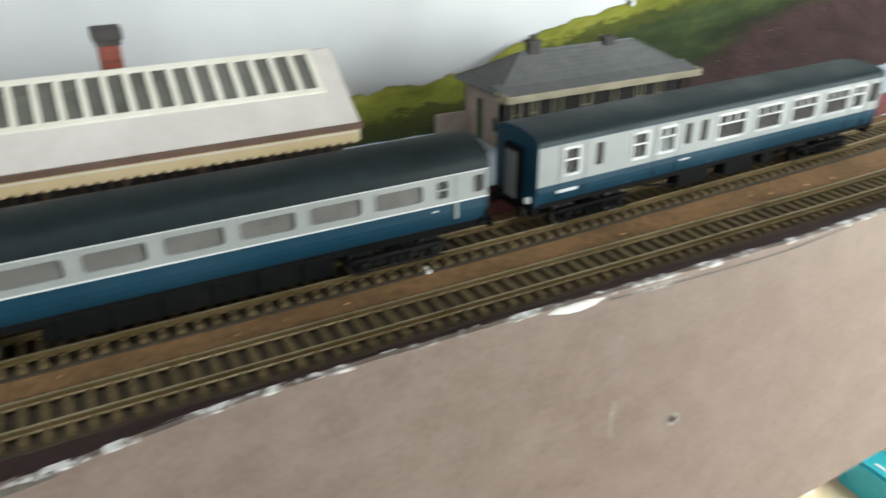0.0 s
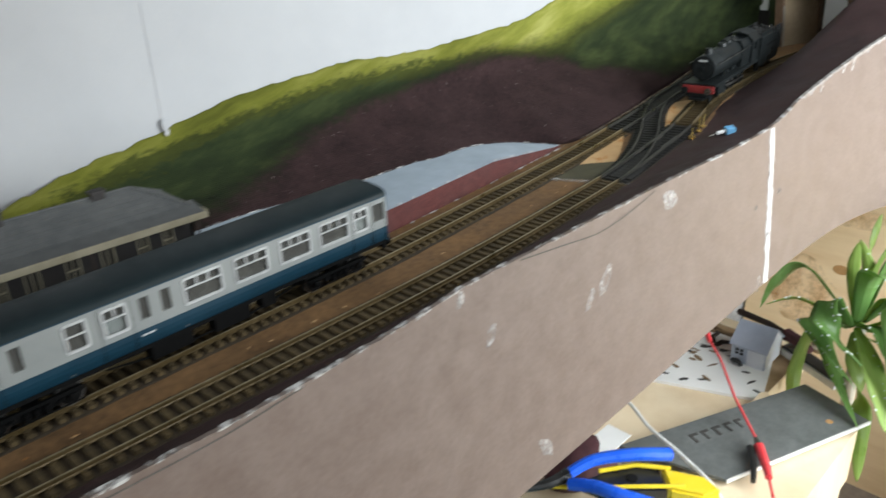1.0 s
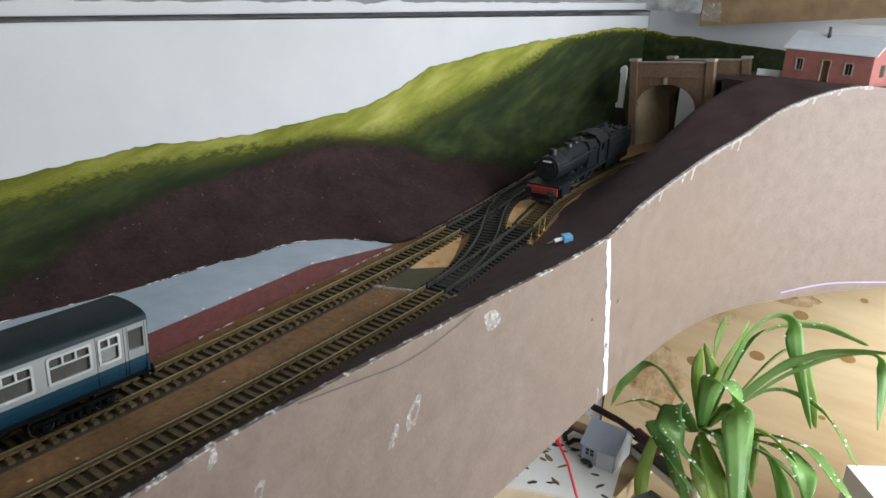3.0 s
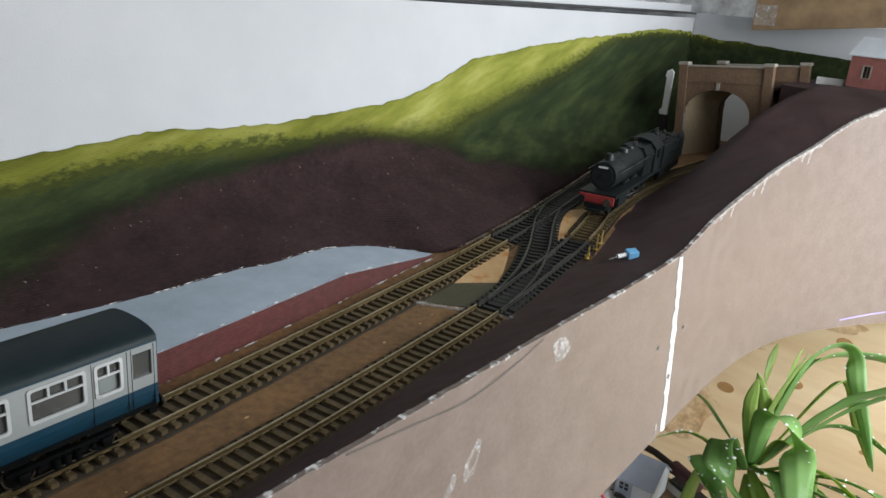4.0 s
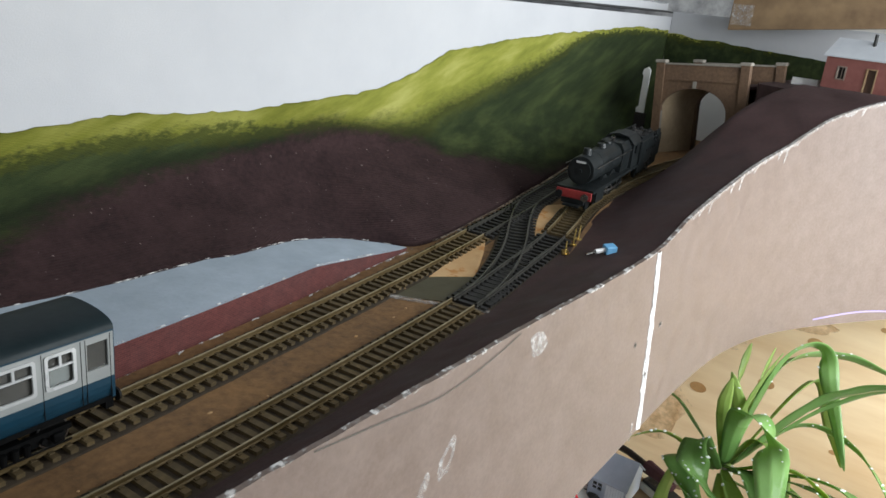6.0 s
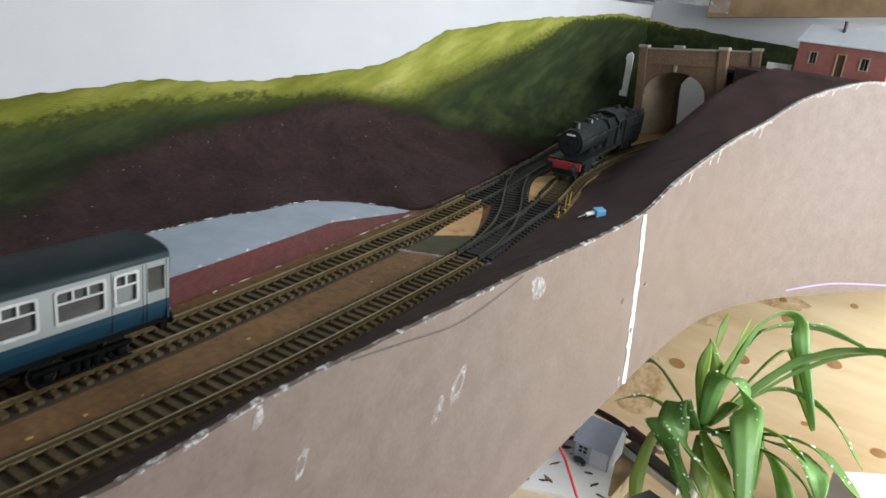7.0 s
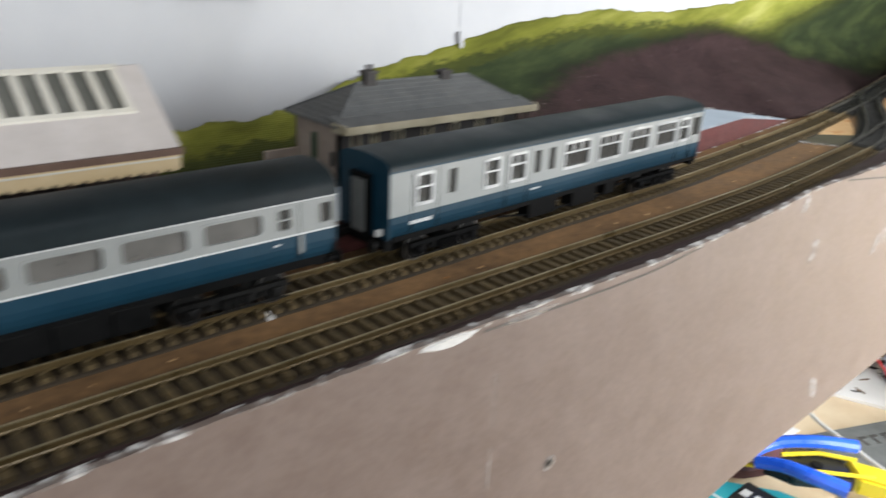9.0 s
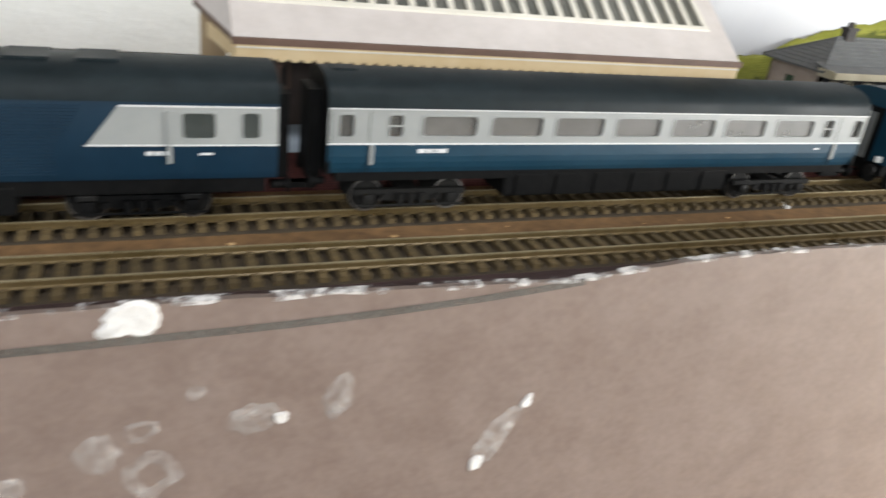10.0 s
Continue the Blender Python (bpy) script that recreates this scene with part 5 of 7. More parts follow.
def stone_station():
    t = thing("stone_station", Matrix.Identity(4), "buff stone station house with a hipped slate roof and canopy", "model station")
    x0, x1, y0, y1, zb, ze = 0.0915, 0.2290, 0.0870, 0.1310, 0.0118, 0.0470
    # left wall with door opening, front wall, rear, right
    bm = bmesh.new()
    box(bm, x0, x0 + 0.002, y0, 0.1080, zb, ze)
    box(bm, x0, x0 + 0.002, 0.1155, y1, zb, ze)
    box(bm, x0, x0 + 0.002, 0.1080, 0.1155, 0.0385, ze)
    part("end_wall", bm, M_STONE, t)
    part("door", boxed(x0 + 0.0006, x0 + 0.0014, 0.1080, 0.1155, zb, 0.0385), M_DARKGREEN, t, "dark green side door")
    part("end_window", boxed(x0 - 0.0003, x0 + 0.0003, 0.0905, 0.0945, 0.0230, 0.0310), M_ROOFMK1, t)
    part("rear_wall", boxed(x0, x1, y1 - 0.002, y1, zb, ze), M_STONE, t)
    part("end_wall", boxed(x1 - 0.002, x1, y0, y1, zb, ze), M_STONE, t)
    ops = [(0.100, 0.106, 0.024, 0.0405), (0.1125, 0.1185, 0.024, 0.0405), (0.128, 0.136, zb, 0.040), (0.150, 0.158, 0.024, 0.0405), (0.170, 0.178, zb, 0.040), (0.192, 0.199, 0.024, 0.0405), (0.208, 0.215, 0.024, 0.0405)]
    # wall colour carries the canopy's shade; its window frames are dimmed to match
    bm = bmesh.new()
    panel_with_openings(bm, x0, x1, zb, ze, ops, y0, y0 + 0.002)
    part("front_wall", bm, M_DARKVOID, t, "platform-side wall coloured dark as canopy shade")
    for a, b, c, d in ops:
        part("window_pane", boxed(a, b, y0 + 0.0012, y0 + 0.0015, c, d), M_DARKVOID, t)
        bm = bmesh.new()
        ring(bm, rounded(a - 0.0003, b + 0.0003, c, d + 0.0003, 0.0003, 3), rounded(a + 0.0006, b - 0.0006, c + 0.0007, d - 0.0007, 0.0003, 3), y0 - 0.0003, y0 + 0.0012)
        box(bm, (a + b) / 2 - 0.0004, (a + b) / 2 + 0.0004, y0 + 0.0003, y0 + 0.0010, c, d)
        box(bm, a, b, y0 + 0.0003, y0 + 0.0010, (c + d) / 2 - 0.0004, (c + d) / 2 + 0.0004)
        part("window_frame", bm, M_STONE_EDGE, t, "dull cream window frame")
    # hipped roof as two long and two end slopes of slates
    ex0, ex1, ey0, ey1, zr, rx0, rx1, ry = 0.0870, 0.2340, 0.0820, 0.1360, 0.0640, 0.1180, 0.2030, 0.1085
    bm = bmesh.new()
    v = [bm.verts.new(p) for p in ((ex0, ey0, ze), (ex1, ey0, ze), (ex1, ey1, ze), (ex0, ey1, ze), (rx0, ry, zr), (rx1, ry, zr), (ex0, ey0, ze - 0.0010), (ex1, ey0, ze - 0.0010), (ex1, ey1, ze - 0.0010), (ex0, ey1, ze - 0.0010))]
    for f in ((0, 1, 5, 4), (1, 2, 5), (2, 3, 4, 5), (3, 0, 4), (0, 1, 7, 6), (1, 2, 8, 7), (2, 3, 9, 8), (3, 0, 6, 9), (6, 7, 8, 9)):
        bm.faces.new([v[i] for i in f])
    part("roof", bm, M_SLATE, t, "weathered grey slate hipped roof")
    for i in range(1, 9):
        s = i / 9
        bm = bmesh.new()
        za = ze + (zr - ze) * s
        a0, a1 = ex0 + (rx0 - ex0) * s, ex1 + (rx1 - ex1) * s
        ya = ey0 + (ry - ey0) * s
        box(bm, a0, a1, ya - 0.0004, ya + 0.0006, za - 0.0004, za + 0.0001)
        box(bm, a0 - 0.0004, a0 + 0.0006, ya, ey1 + (ry - ey1) * s, za - 0.0004, za + 0.0001)
        part("slate_course", bm, M_SLATE, t)
    bm = bmesh.new()
    tube(bm, [(rx0, ry, zr), (rx1, ry, zr)], 0.0009, 8)
    for a, b in (((ex0, ey0), rx0), ((ex0, ey1), rx0), ((ex1, ey0), rx1), ((ex1, ey1), rx1)):
        tube(bm, [(a[0], a[1], ze), (b, ry, zr)], 0.0007, 6)
    smooth(part("ridge_tiles", bm, M_SLATE, t))
    for x, zc in ((0.1265, 0.0705), (0.1830, 0.0675)):
        ch = part("chimney_stack", boxed(x - 0.0038, x + 0.0038, ry - 0.003, ry + 0.003, zr - 0.004, zc, 0.0003), M_CHIMTOP, t, "dark sooty chimney stack")
        part("cap", boxed(x - 0.0046, x + 0.0046, ry - 0.0036, ry + 0.0036, zc - 0.0015, zc + 0.0001, 0.0003), M_CHIMTOP, ch)
        for q in (-0.0016, 0.0016):
            bm = bmesh.new()
            tube(bm, [(x + q, ry, zc - 0.0005), (x + q, ry, zc + (0.0034 if x < 0.15 else 0.0012))], 0.0012, 8, 0.0010)
            smooth(part("chimney_pot", bm, M_CHIMTOP, ch))
    # platform canopy
    bm = bmesh.new()
    prism(bm, [(0.0745, 0.0470), (0.0745, 0.0478), (0.0920, 0.0512), (0.0920, 0.0500)], 0.0880, 0.2330)
    part("canopy", bm, M_SLATE, t, "grey canopy roof")
    bm = bmesh.new()
    box(bm, 0.0878, 0.2335, 0.0735, 0.0748, 0.0440, 0.0482, 0.0003)
    part("canopy_edge", bm, M_STONE_EDGE, t, "dirty cream canopy edge board")
    for x in (0.0880, 0.2330):
        part("canopy_end", boxed(x - 0.0006, x + 0.0006, 0.0748, 0.0870, 0.0440, 0.0488), M_STONE_EDGE, t)
    # posts take the dark tone too, as shade under the canopy
    for x in (0.096, 0.162, 0.227):
        bm = bmesh.new()
        tube(bm, [(x, 0.0765, zb), (x, 0.0765, 0.0450)], 0.0008, 8)
        smooth(part("canopy_post", bm, M_SHADEWOOD, t))
    part("low_wall", boxed(0.070, 0.0912, 0.128, 0.1305, zb, 0.0260), M_STONE, t, "low stone yard wall")


stone_station()

# ---- brick road bridge ----
def road_bridge():
    """A skewed arch that leans a little, about the middle of its springing line; the rear face is set over to one side."""
    t = thing("brick_bridge", pose(1.1650, 0.0673, 0.0715, -5.4), "brown brick road bridge with a round arch and parapets", "model bridge")
    depth, skew, ar, rise_, base, top = 0.0880, -0.0220, 0.0431, 0.0310, -0.0780, 0.0600
    left, right, n = 0.0526, -0.0660, 20
    arc = [(ar * math.cos(math.pi * k / n), rise_ * math.sin(math.pi * k / n)) for k in range(n + 1)]
    for x0, x1, dy, nm in ((0.0, 0.006, 0.0, "front"), (depth - 0.006, depth, skew, "rear")):
        bm = bmesh.new()
        face = [(left - 0.002, base), (ar, base)] + arc + [(-ar, base), (right, base), (right, top), (left - 0.002, top)]
        prism(bm, [(y + dy, z) for y, z in face], x0, x1)
        part(nm + "_wall", bm, M_BRIDGE, t)
        for k in range(n):
            a0, a1 = math.pi * k / n, math.pi * (k + 1) / n
            bm = bmesh.new()
            xf = x0 - 0.0008 if nm == "front" else x1
            prism(bm, [(dy + r * math.cos(q), (r / ar) * rise_ * math.sin(q)) for r, q in ((ar, a0 + 0.02), (ar, a1 - 0.02), (ar + 0.0055, a1 - 0.02), (ar + 0.0055, a0 + 0.02))], xf, xf + 0.0012)
            part("voussoir", bm, M_BRIDGE, t)
        part("string_course", boxed(x0 - 0.0014, x1 + 0.0014, right + dy, left + dy - 0.002, 0.0400, 0.0422), M_BRIDGE, t)
        part("coping", boxed(x0 - 0.0018, x1 + 0.0018, right + dy, left + dy - 0.002, top, top + 0.0022, 0.0004), M_COPING, t, "pale stone coping")
        for y in (left - 0.0055, right + 0.0050):
            p = part("pillar", boxed(x0 - 0.0025, x1 + 0.0025, y + dy - 0.0055, y + dy + 0.0055, base, 0.0620, 0.0004), M_BRIDGE, t)
            part("pillar_cap", boxed(x0 - 0.0038, x1 + 0.0038, y + dy - 0.0068, y + dy + 0.0068, 0.0620, 0.0660, 0.0007), M_COPING, p, "pale stone pillar cap")
    bm = bmesh.new()
    section = [(ar, base)] + arc + [(-ar, base)]
    sheet(bm, [[(x, y + skew * x / depth, z) for y, z in section] for x in (0.003, depth - 0.003)])
    part("arch_lining", bm, M_BRIDGEIN, t, "buff arch lining")
    bm = bmesh.new()
    prism(bm, [(0.006, left - 0.004), (depth - 0.006, left + skew - 0.004), (depth - 0.006, right + skew), (0.006, right)], 0.0335, 0.0370, "z")
    part("road_deck", bm, M_EARTH, t, "dark road over the bridge")
    # added pale strip imitates light catching the edge of the opening
    part("lit_edge_strip", boxed(-0.0004, 0.0060, ar - 0.0016, ar + 0.0002, base, 0.0), M_COPING, t, "pale strip standing for the lit edge of the arch")
    part("keystone", boxed(-0.0020, 0.0, -0.0022, 0.0022, 0.0310, 0.0400), M_COPING, t)


road_bridge()
bm = bmesh.new()
prism(bm, [(0.1480, 0.0550), (0.1590, 0.0550), (0.1600, 0.0610), (0.1565, 0.0640), (0.1570, 0.1060), (0.1590, 0.1080), (0.1575, 0.1150), (0.1520, 0.1180), (0.1480, 0.1140)], 1.205, 1.208)
tagged(part("card_offcut", bm, M_WHITEPL), "jagged white card scrap filling the gap by the bridge", "card")
tagged(part("card_packing", boxed(1.203, 1.211, 0.1450, 0.1590, 0.008, 0.0552), M_DARKVOID), "dark card packing beside the bridge", "card")
tagged(part("pale_board", boxed(1.345, 1.350, -0.02, 0.115, 0.008, 0.112), M_PAPER), "unpainted pale board beyond the arch", "board")

# ---- pink cottage ----
def cottage():
    t = thing("pink_cottage", pose(1.2350, -0.0635, 0.1200, 0, 0, -104.0) @ Matrix.Scale(0.97, 4), "salmon pink model cottage with a white card roof", "model house")
    W, D, H = 0.1180, 0.0580, 0.0440
    ops = [(0.0170, 0.0270, 0.0160, 0.0310), (0.0525, 0.0640, 0.0, 0.0320), (0.0830, 0.0935, 0.0160, 0.0310)]
    bm = bmesh.new()
    panel_with_openings(bm, 0, W, 0, H, ops, 0, -0.0022)
    part("front_wall", bm, M_PINK, t).matrix_basis = Matrix.Identity(4)
    part("rear_wall", boxed(0, W, D - 0.002, D, 0, H), M_PINK, t)
    for x0, x1 in ((0, 0.002), (W - 0.002, W)):
        bm = bmesh.new()
        prism(bm, [(0.0, 0), (D, 0), (D, H), (D / 2, H + 0.0200), (0.0, H)], x0, x1)
        part("gable_wall", bm, M_PINK, t)
    for i, (a, b, c, d) in enumerate(ops):
        part("door" if i == 1 else "window_pane", boxed(a, b, 0.0004, 0.0010, c, d), M_BROWN if i == 1 else M_DARKVOID, t, "brown door" if i == 1 else "")
        bm = bmesh.new()
        ring(bm, rounded(a - 0.0010, b + 0.0010, max(c - 0.0010, 0), d + 0.0010, 0.0003, 3), rounded(a + 0.0006, b - 0.0006, c + 0.0005, d - 0.0006, 0.0003, 3), -0.0030, 0.0004)
        if i != 1:
            box(bm, (a + b) / 2 - 0.0004, (a + b) / 2 + 0.0004, -0.0010, 0.0002, c, d)
        part("window_frame", bm, M_BOARDBROWN if i == 1 else M_STONE, t)
    for s in (0, 1):
        bm = bmesh.new()
        y_e, y_r = (-0.004, D / 2) if s == 0 else (D + 0.004, D / 2)
        prism(bm, [(y_e, H - 0.0020), (y_r, H + 0.0205), (y_r, H + 0.0218), (y_e, H - 0.0004)], -0.004, W + 0.004)
        part("roof_slope", bm, M_WHITEROOF, t, "white card roof slope")
    bm = bmesh.new()
    tube(bm, [(0.044, D / 2 - 0.008, H + 0.010), (0.044, D / 2 - 0.008, H + 0.030)], 0.0022, 10)
    smooth(part("stove_pipe", bm, M_BLACKPL, t, "black stove pipe"))
    part("side_window", boxed(W, W + 0.0005, 0.022, 0.034, 0.016, 0.031), M_DARKVOID, t)


cottage()
bm = bmesh.new()
prism(bm, [(1.362, -0.0060), (1.260, -0.0060), (1.176, -0.0030), (1.163, -0.0080), (1.150, -0.0585), (1.150, spline(FASCIA, 1.150) + 0.006)] + [(x, spline(FASCIA, x) + 0.008) for x in (1.18, 1.21, 1.24, 1.27, 1.30, 1.33, 1.362)], 0.090, 0.1203, "z")
tagged(part("plateau", bm, M_EARTH), "dark brown painted high ground by the cottage", "embankment", kind="structure")
tagged(part("roadside_card", boxed(1.2560, 1.2620, -0.0560, -0.0240, 0.1200, 0.1290), M_WHITEPL), "white card road edge beyond the bridge", "card")

# ---- steam locomotive ----
def steam_locomotive():
    xf = 0.7790
    ang = 8.6
    t = thing("steam_locomotive", pose(xf, spline(FRONT, xf) + 0.0035, Z_RAIL + 0.0128, 0, -0.7, ang) @ Matrix.Diagonal((1.06, 1.04, 1.08, 1)), "black tender steam locomotive with a red buffer beam", "model locomotive")
    part("buffer_beam", boxed(0.0, 0.0022, -0.0158, 0.0158, 0.0105, 0.0175, 0.0003), M_RED, t, "red buffer beam")
    for s in (-1, 1):
        bm = bmesh.new()
        disc(bm, (-0.0025, s * 0.0115, 0.0140), 0.0015, "x", 0.005, 12)
        disc(bm, (-0.0055, s * 0.0115, 0.0140), 0.0032, "x", 0.0010, 18)
        smooth(part("buffer", bm, M_STEEL if s < 0 else M_LOCO, t))
    bm = bmesh.new()
    box(bm, -0.006, 0.008, -0.0075, 0.0075, 0.0045, 0.0062, 0.0005)
    box(bm, -0.001, 0.003, -0.010, 0.010, 0.0062, 0.0105)
    part("coupling", bm, M_LOCO, t)
    bm = bmesh.new()
    box(bm, 0.002, 0.148, -0.0165, 0.0165, 0.0180, 0.0192)
    for s in (-1, 1):
        box(bm, 0.002, 0.148, s * 0.0162, s * 0.0168, 0.0165, 0.0192)
    box(bm, 0.004, 0.150, -0.0070, 0.0070, 0.0085, 0.0180)
    part("running_plate", bm, M_LOCO, t)
    bm = bmesh.new()
    tube(bm, [(0.0100, 0, 0.0325), (0.0120, 0, 0.0325), (0.036, 0, 0.0325), (0.112, 0, 0.0335)], 0.0118, 28, 0.0132)
    smooth(part("boiler", bm, M_LOCO, t))
    for x in (0.036, 0.056, 0.076, 0.096):
        bm = bmesh.new()
        tube(bm, [(x, 0, 0.0326), (x + 0.001, 0, 0.0326)], 0.0129, 28)
        smooth(part("boiler_band", bm, M_LOCO, t))
    bm = bmesh.new()
    disc(bm, (0.0095, 0, 0.0325), 0.0092, "x", 0.0018, 24)
    disc(bm, (0.0082, 0, 0.0325), 0.0018, "x", 0.0018, 12)
    smooth(part("smokebox_door", bm, M_LOCO, t))
    part("number_plate", boxed(0.0078, 0.0086, -0.0042, 0.0042, 0.0392, 0.0408), M_WHITELINE, t, "small white plate on the smokebox")
    for x, r, h in ((0.022, 0.0042, 0.0060), (0.064, 0.0050, 0.0045), (0.084, 0.0036, 0.0035)):
        bm = bmesh.new()
        tube(bm, [(x, 0, 0.0425), (x, 0, 0.0440 + h * 0.6), (x, 0, 0.0440 + h)], r, 18, r * 0.82)
        smooth(part("chimney" if x < 0.03 else "dome", bm, M_LOCO, t))
    part("safety_valve", boxed(0.098, 0.101, -0.002, 0.002, 0.0455, 0.0500, 0.0005), M_STEEL, t, "bright safety valve")
    bm = bmesh.new()
    prism(bm, [(-0.0130, 0.0190), (0.0130, 0.0190), (0.0140, 0.0400), (0.0100, 0.0462), (-0.0100, 0.0462), (-0.0140, 0.0400)], 0.094, 0.126)
    smooth(part("firebox", bm, M_LOCO, t), 20)
    bm = bmesh.new()
    for s in (-1, 1):
        panel_with_openings(bm, 0.122, 0.148, 0.0190, 0.0430, [(0.128, 0.136, 0.0320, 0.0400)], s * 0.0160, s * 0.0152)
    box(bm, 0.122, 0.1232, -0.0155, 0.0155, 0.0190, 0.0430)
    part("cab", bm, M_LOCO, t)
    bm = bmesh.new()
    prism(bm, [(-0.0166, 0.0420), (-0.0100, 0.0490), (0.0, 0.0512), (0.0100, 0.0490), (0.0166, 0.0420), (0.0100, 0.0480), (0.0, 0.0502), (-0.0100, 0.0480)], 0.120, 0.152)
    part("cab_roof", bm, M_LOCO, t)
    for s in (-1, 1):
        bm = bmesh.new()
        prism(bm, [(0.012, 0.0075), (0.034, 0.0075), (0.034, 0.0165), (0.012, 0.0180)], s * 0.0120, s * 0.0168, "y")
        part("cylinder", bm, M_LOCO, t)
        for x in (0.057, 0.083, 0.109):
            bm = bmesh.new()
            pts = [(x + 0.0118 * math.cos(2 * math.pi * k / 24), 0.0118 + 0.0118 * math.sin(2 * math.pi * k / 24)) for k in range(24)]
            pin = [(x + 0.0100 * math.cos(2 * math.pi * k / 24), 0.0118 + 0.0100 * math.sin(2 * math.pi * k / 24)) for k in range(24)]
            ring(bm, pts, pin, s * 0.0094, s * 0.0072)
            for k in range(12):
                a = 2 * math.pi * k / 12
                tube(bm, [(x, s * 0.0084, 0.0118), (x + 0.0104 * math.cos(a), s * 0.0084, 0.0118 + 0.0104 * math.sin(a))], 0.0004, 5)
            disc(bm, (x, s * 0.0086, 0.0118), 0.0022, "y", 0.0022, 12)
            smooth(part("driving_wheel", bm, M_LOCO, t))
        bm = bmesh.new()
        box(bm, 0.055, 0.111, s * 0.0118, s * 0.0126, 0.0066, 0.0084, 0.0003)
        part("coupling_rod", bm, M_STEEL, t, "bright steel coupling rod")
        bm = bmesh.new()
        tube(bm, [(0.034, s * 0.0140, 0.0120), (0.083, s * 0.0138, 0.0078)], 0.0008, 6)
        box(bm, 0.034, 0.052, s * 0.0132, s * 0.0146, 0.0136, 0.0146)
        tube(bm, [(0.050, s * 0.0142, 0.0135), (0.056, s * 0.0142, 0.0060)], 0.0007, 6)
        tube(bm, [(0.060, s * 0.0142, 0.0150), (0.072, s * 0.0142, 0.0090)], 0.0006, 6)
        part("valve_gear", bm, M_STEEL, t, "bright steel connecting rod and valve gear")
        for x in (0.014, 0.036):
            bm = bmesh.new()
            disc(bm, (x, s * 0.0083, 0.0062), 0.0062, "y", 0.0022, 20)
            smooth(part("bogie_wheel", bm, M_LOCO, t))
        bm = bmesh.new()
        tube(bm, [(0.010, s * 0.0142, 0.0365), (0.120, s * 0.0150, 0.0375)], 0.0004, 6)
        smooth(part("handrail", bm, M_STEEL, t))
    tn = part("tender", boxed(0.158, 0.243, -0.0160, 0.0160, 0.0160, 0.0400, 0.0010), M_LOCO, t, "black coal tender")
    bm = bmesh.new()
    box(bm, 0.160, 0.242, -0.0145, -0.0135, 0.0395, 0.0440)
    box(bm, 0.160, 0.242, 0.0135, 0.0145, 0.0395, 0.0440)
    box(bm, 0.158, 0.162, -0.014, 0.014, 0.0395, 0.0450)
    part("coal_rails", bm, M_LOCO, tn)
    bm = bmesh.new()
    for i in range(60):
        p = Vector((random.uniform(0.166, 0.225), random.uniform(-0.011, 0.011), 0.0405 + random.uniform(0, 0.0035)))
        bmesh.ops.create_icosphere(bm, subdivisions=1, radius=random.uniform(0.0015, 0.003), matrix=Matrix.Translation(p))
    tagged(part("coal", bm, M_BLACKPL, tn, "heap of black coal"), kind="stuff")
    for s in (-1, 1):
        bm = bmesh.new()
        box(bm, 0.160, 0.242, s * 0.0125, s * 0.0140, 0.0070, 0.0165)
        part("tender_frame", bm, M_LOCO, tn)
        for x in (0.174, 0.200, 0.226):
            bm = bmesh.new()
            disc(bm, (x, s * 0.0083, 0.0075), 0.0075, "y", 0.0022, 20)
            smooth(part("tender_wheel", bm, M_LOCO, tn))
        for i in range(5):
            part("crest_mark", boxed(0.180 + i * 0.009, 0.184 + i * 0.009, s * 0.0160, s * 0.0162, 0.0275, 0.0300), M_BOGIE, tn)


steam_locomotive()

# ---- scrubby bush at the back of the platform ----
def scrub(x, y, z, w, h, seed, n=90):
    rnd = random.Random(seed)
    t = thing("scrub_bush", pose(x, y, z), "small dark dried scrub behind the platform", "bush", "bushes behind the platform")
    bm = bmesh.new()
    for i in range(5):
        tube(bm, [(0, 0, 0), (rnd.uniform(-w, w) * 0.3, rnd.uniform(-w, w) * 0.2, h * 0.4), (rnd.uniform(-w, w) * 0.5, rnd.uniform(-w, w) * 0.3, h * rnd.uniform(0.6, 0.95))], 0.0004, 5)
    part("twigs", bm, M_OLDWOOD, t)
    bm = bmesh.new()
    for i in range(n):
        a, r, q = rnd.uniform(0, 6.28), rnd.random() ** 0.6, rnd.random()
        p = Vector((w / 2 * r * math.cos(a) * (1 - 0.5 * q), w / 3 * r * math.sin(a), h * q))
        s = rnd.uniform(0.0006, 0.0014)
        vs = [bm.verts.new(p + Vector((rnd.uniform(-s, s), rnd.uniform(-s, s), rnd.uniform(-s, s)))) for _ in range(4)]
        for f in ((0, 1, 2), (0, 2, 3), (1, 2, 3), (0, 1, 3)):
            bm.faces.new([vs[j] for j in f])
    tagged(part("foliage", bm, M_SCRUB, t), kind="stuff")


scrub(0.290, 0.150, 0.010, 0.016, 0.012, 3)
scrub(0.279, 0.156, 0.010, 0.012, 0.015, 4)
scrub(0.262, 0.160, 0.010, 0.012, 0.009, 5)

# ---- loose things by the turnout ----
t = thing("wire_connector", pose(0.6935, -0.0365, embank_z(0.6935, -0.0365) + 0.0012, 8, -6, -38) @ Matrix.Scale(0.80, 4), "small light-blue plug connector on a white stem", "connector")
part("plug", boxed(0.004, 0.0150, -0.0050, 0.0050, 0, 0.0080, 0.0008), M_TERMBLUE, t, "light-blue plastic plug")
bm = bmesh.new()
tube(bm, [(0.005, 0, 0.004), (-0.006, -0.001, 0.0035)], 0.0022, 10)
smooth(part("stem", bm, M_WHITEPL, t, "white stem"))
bm = bmesh.new()
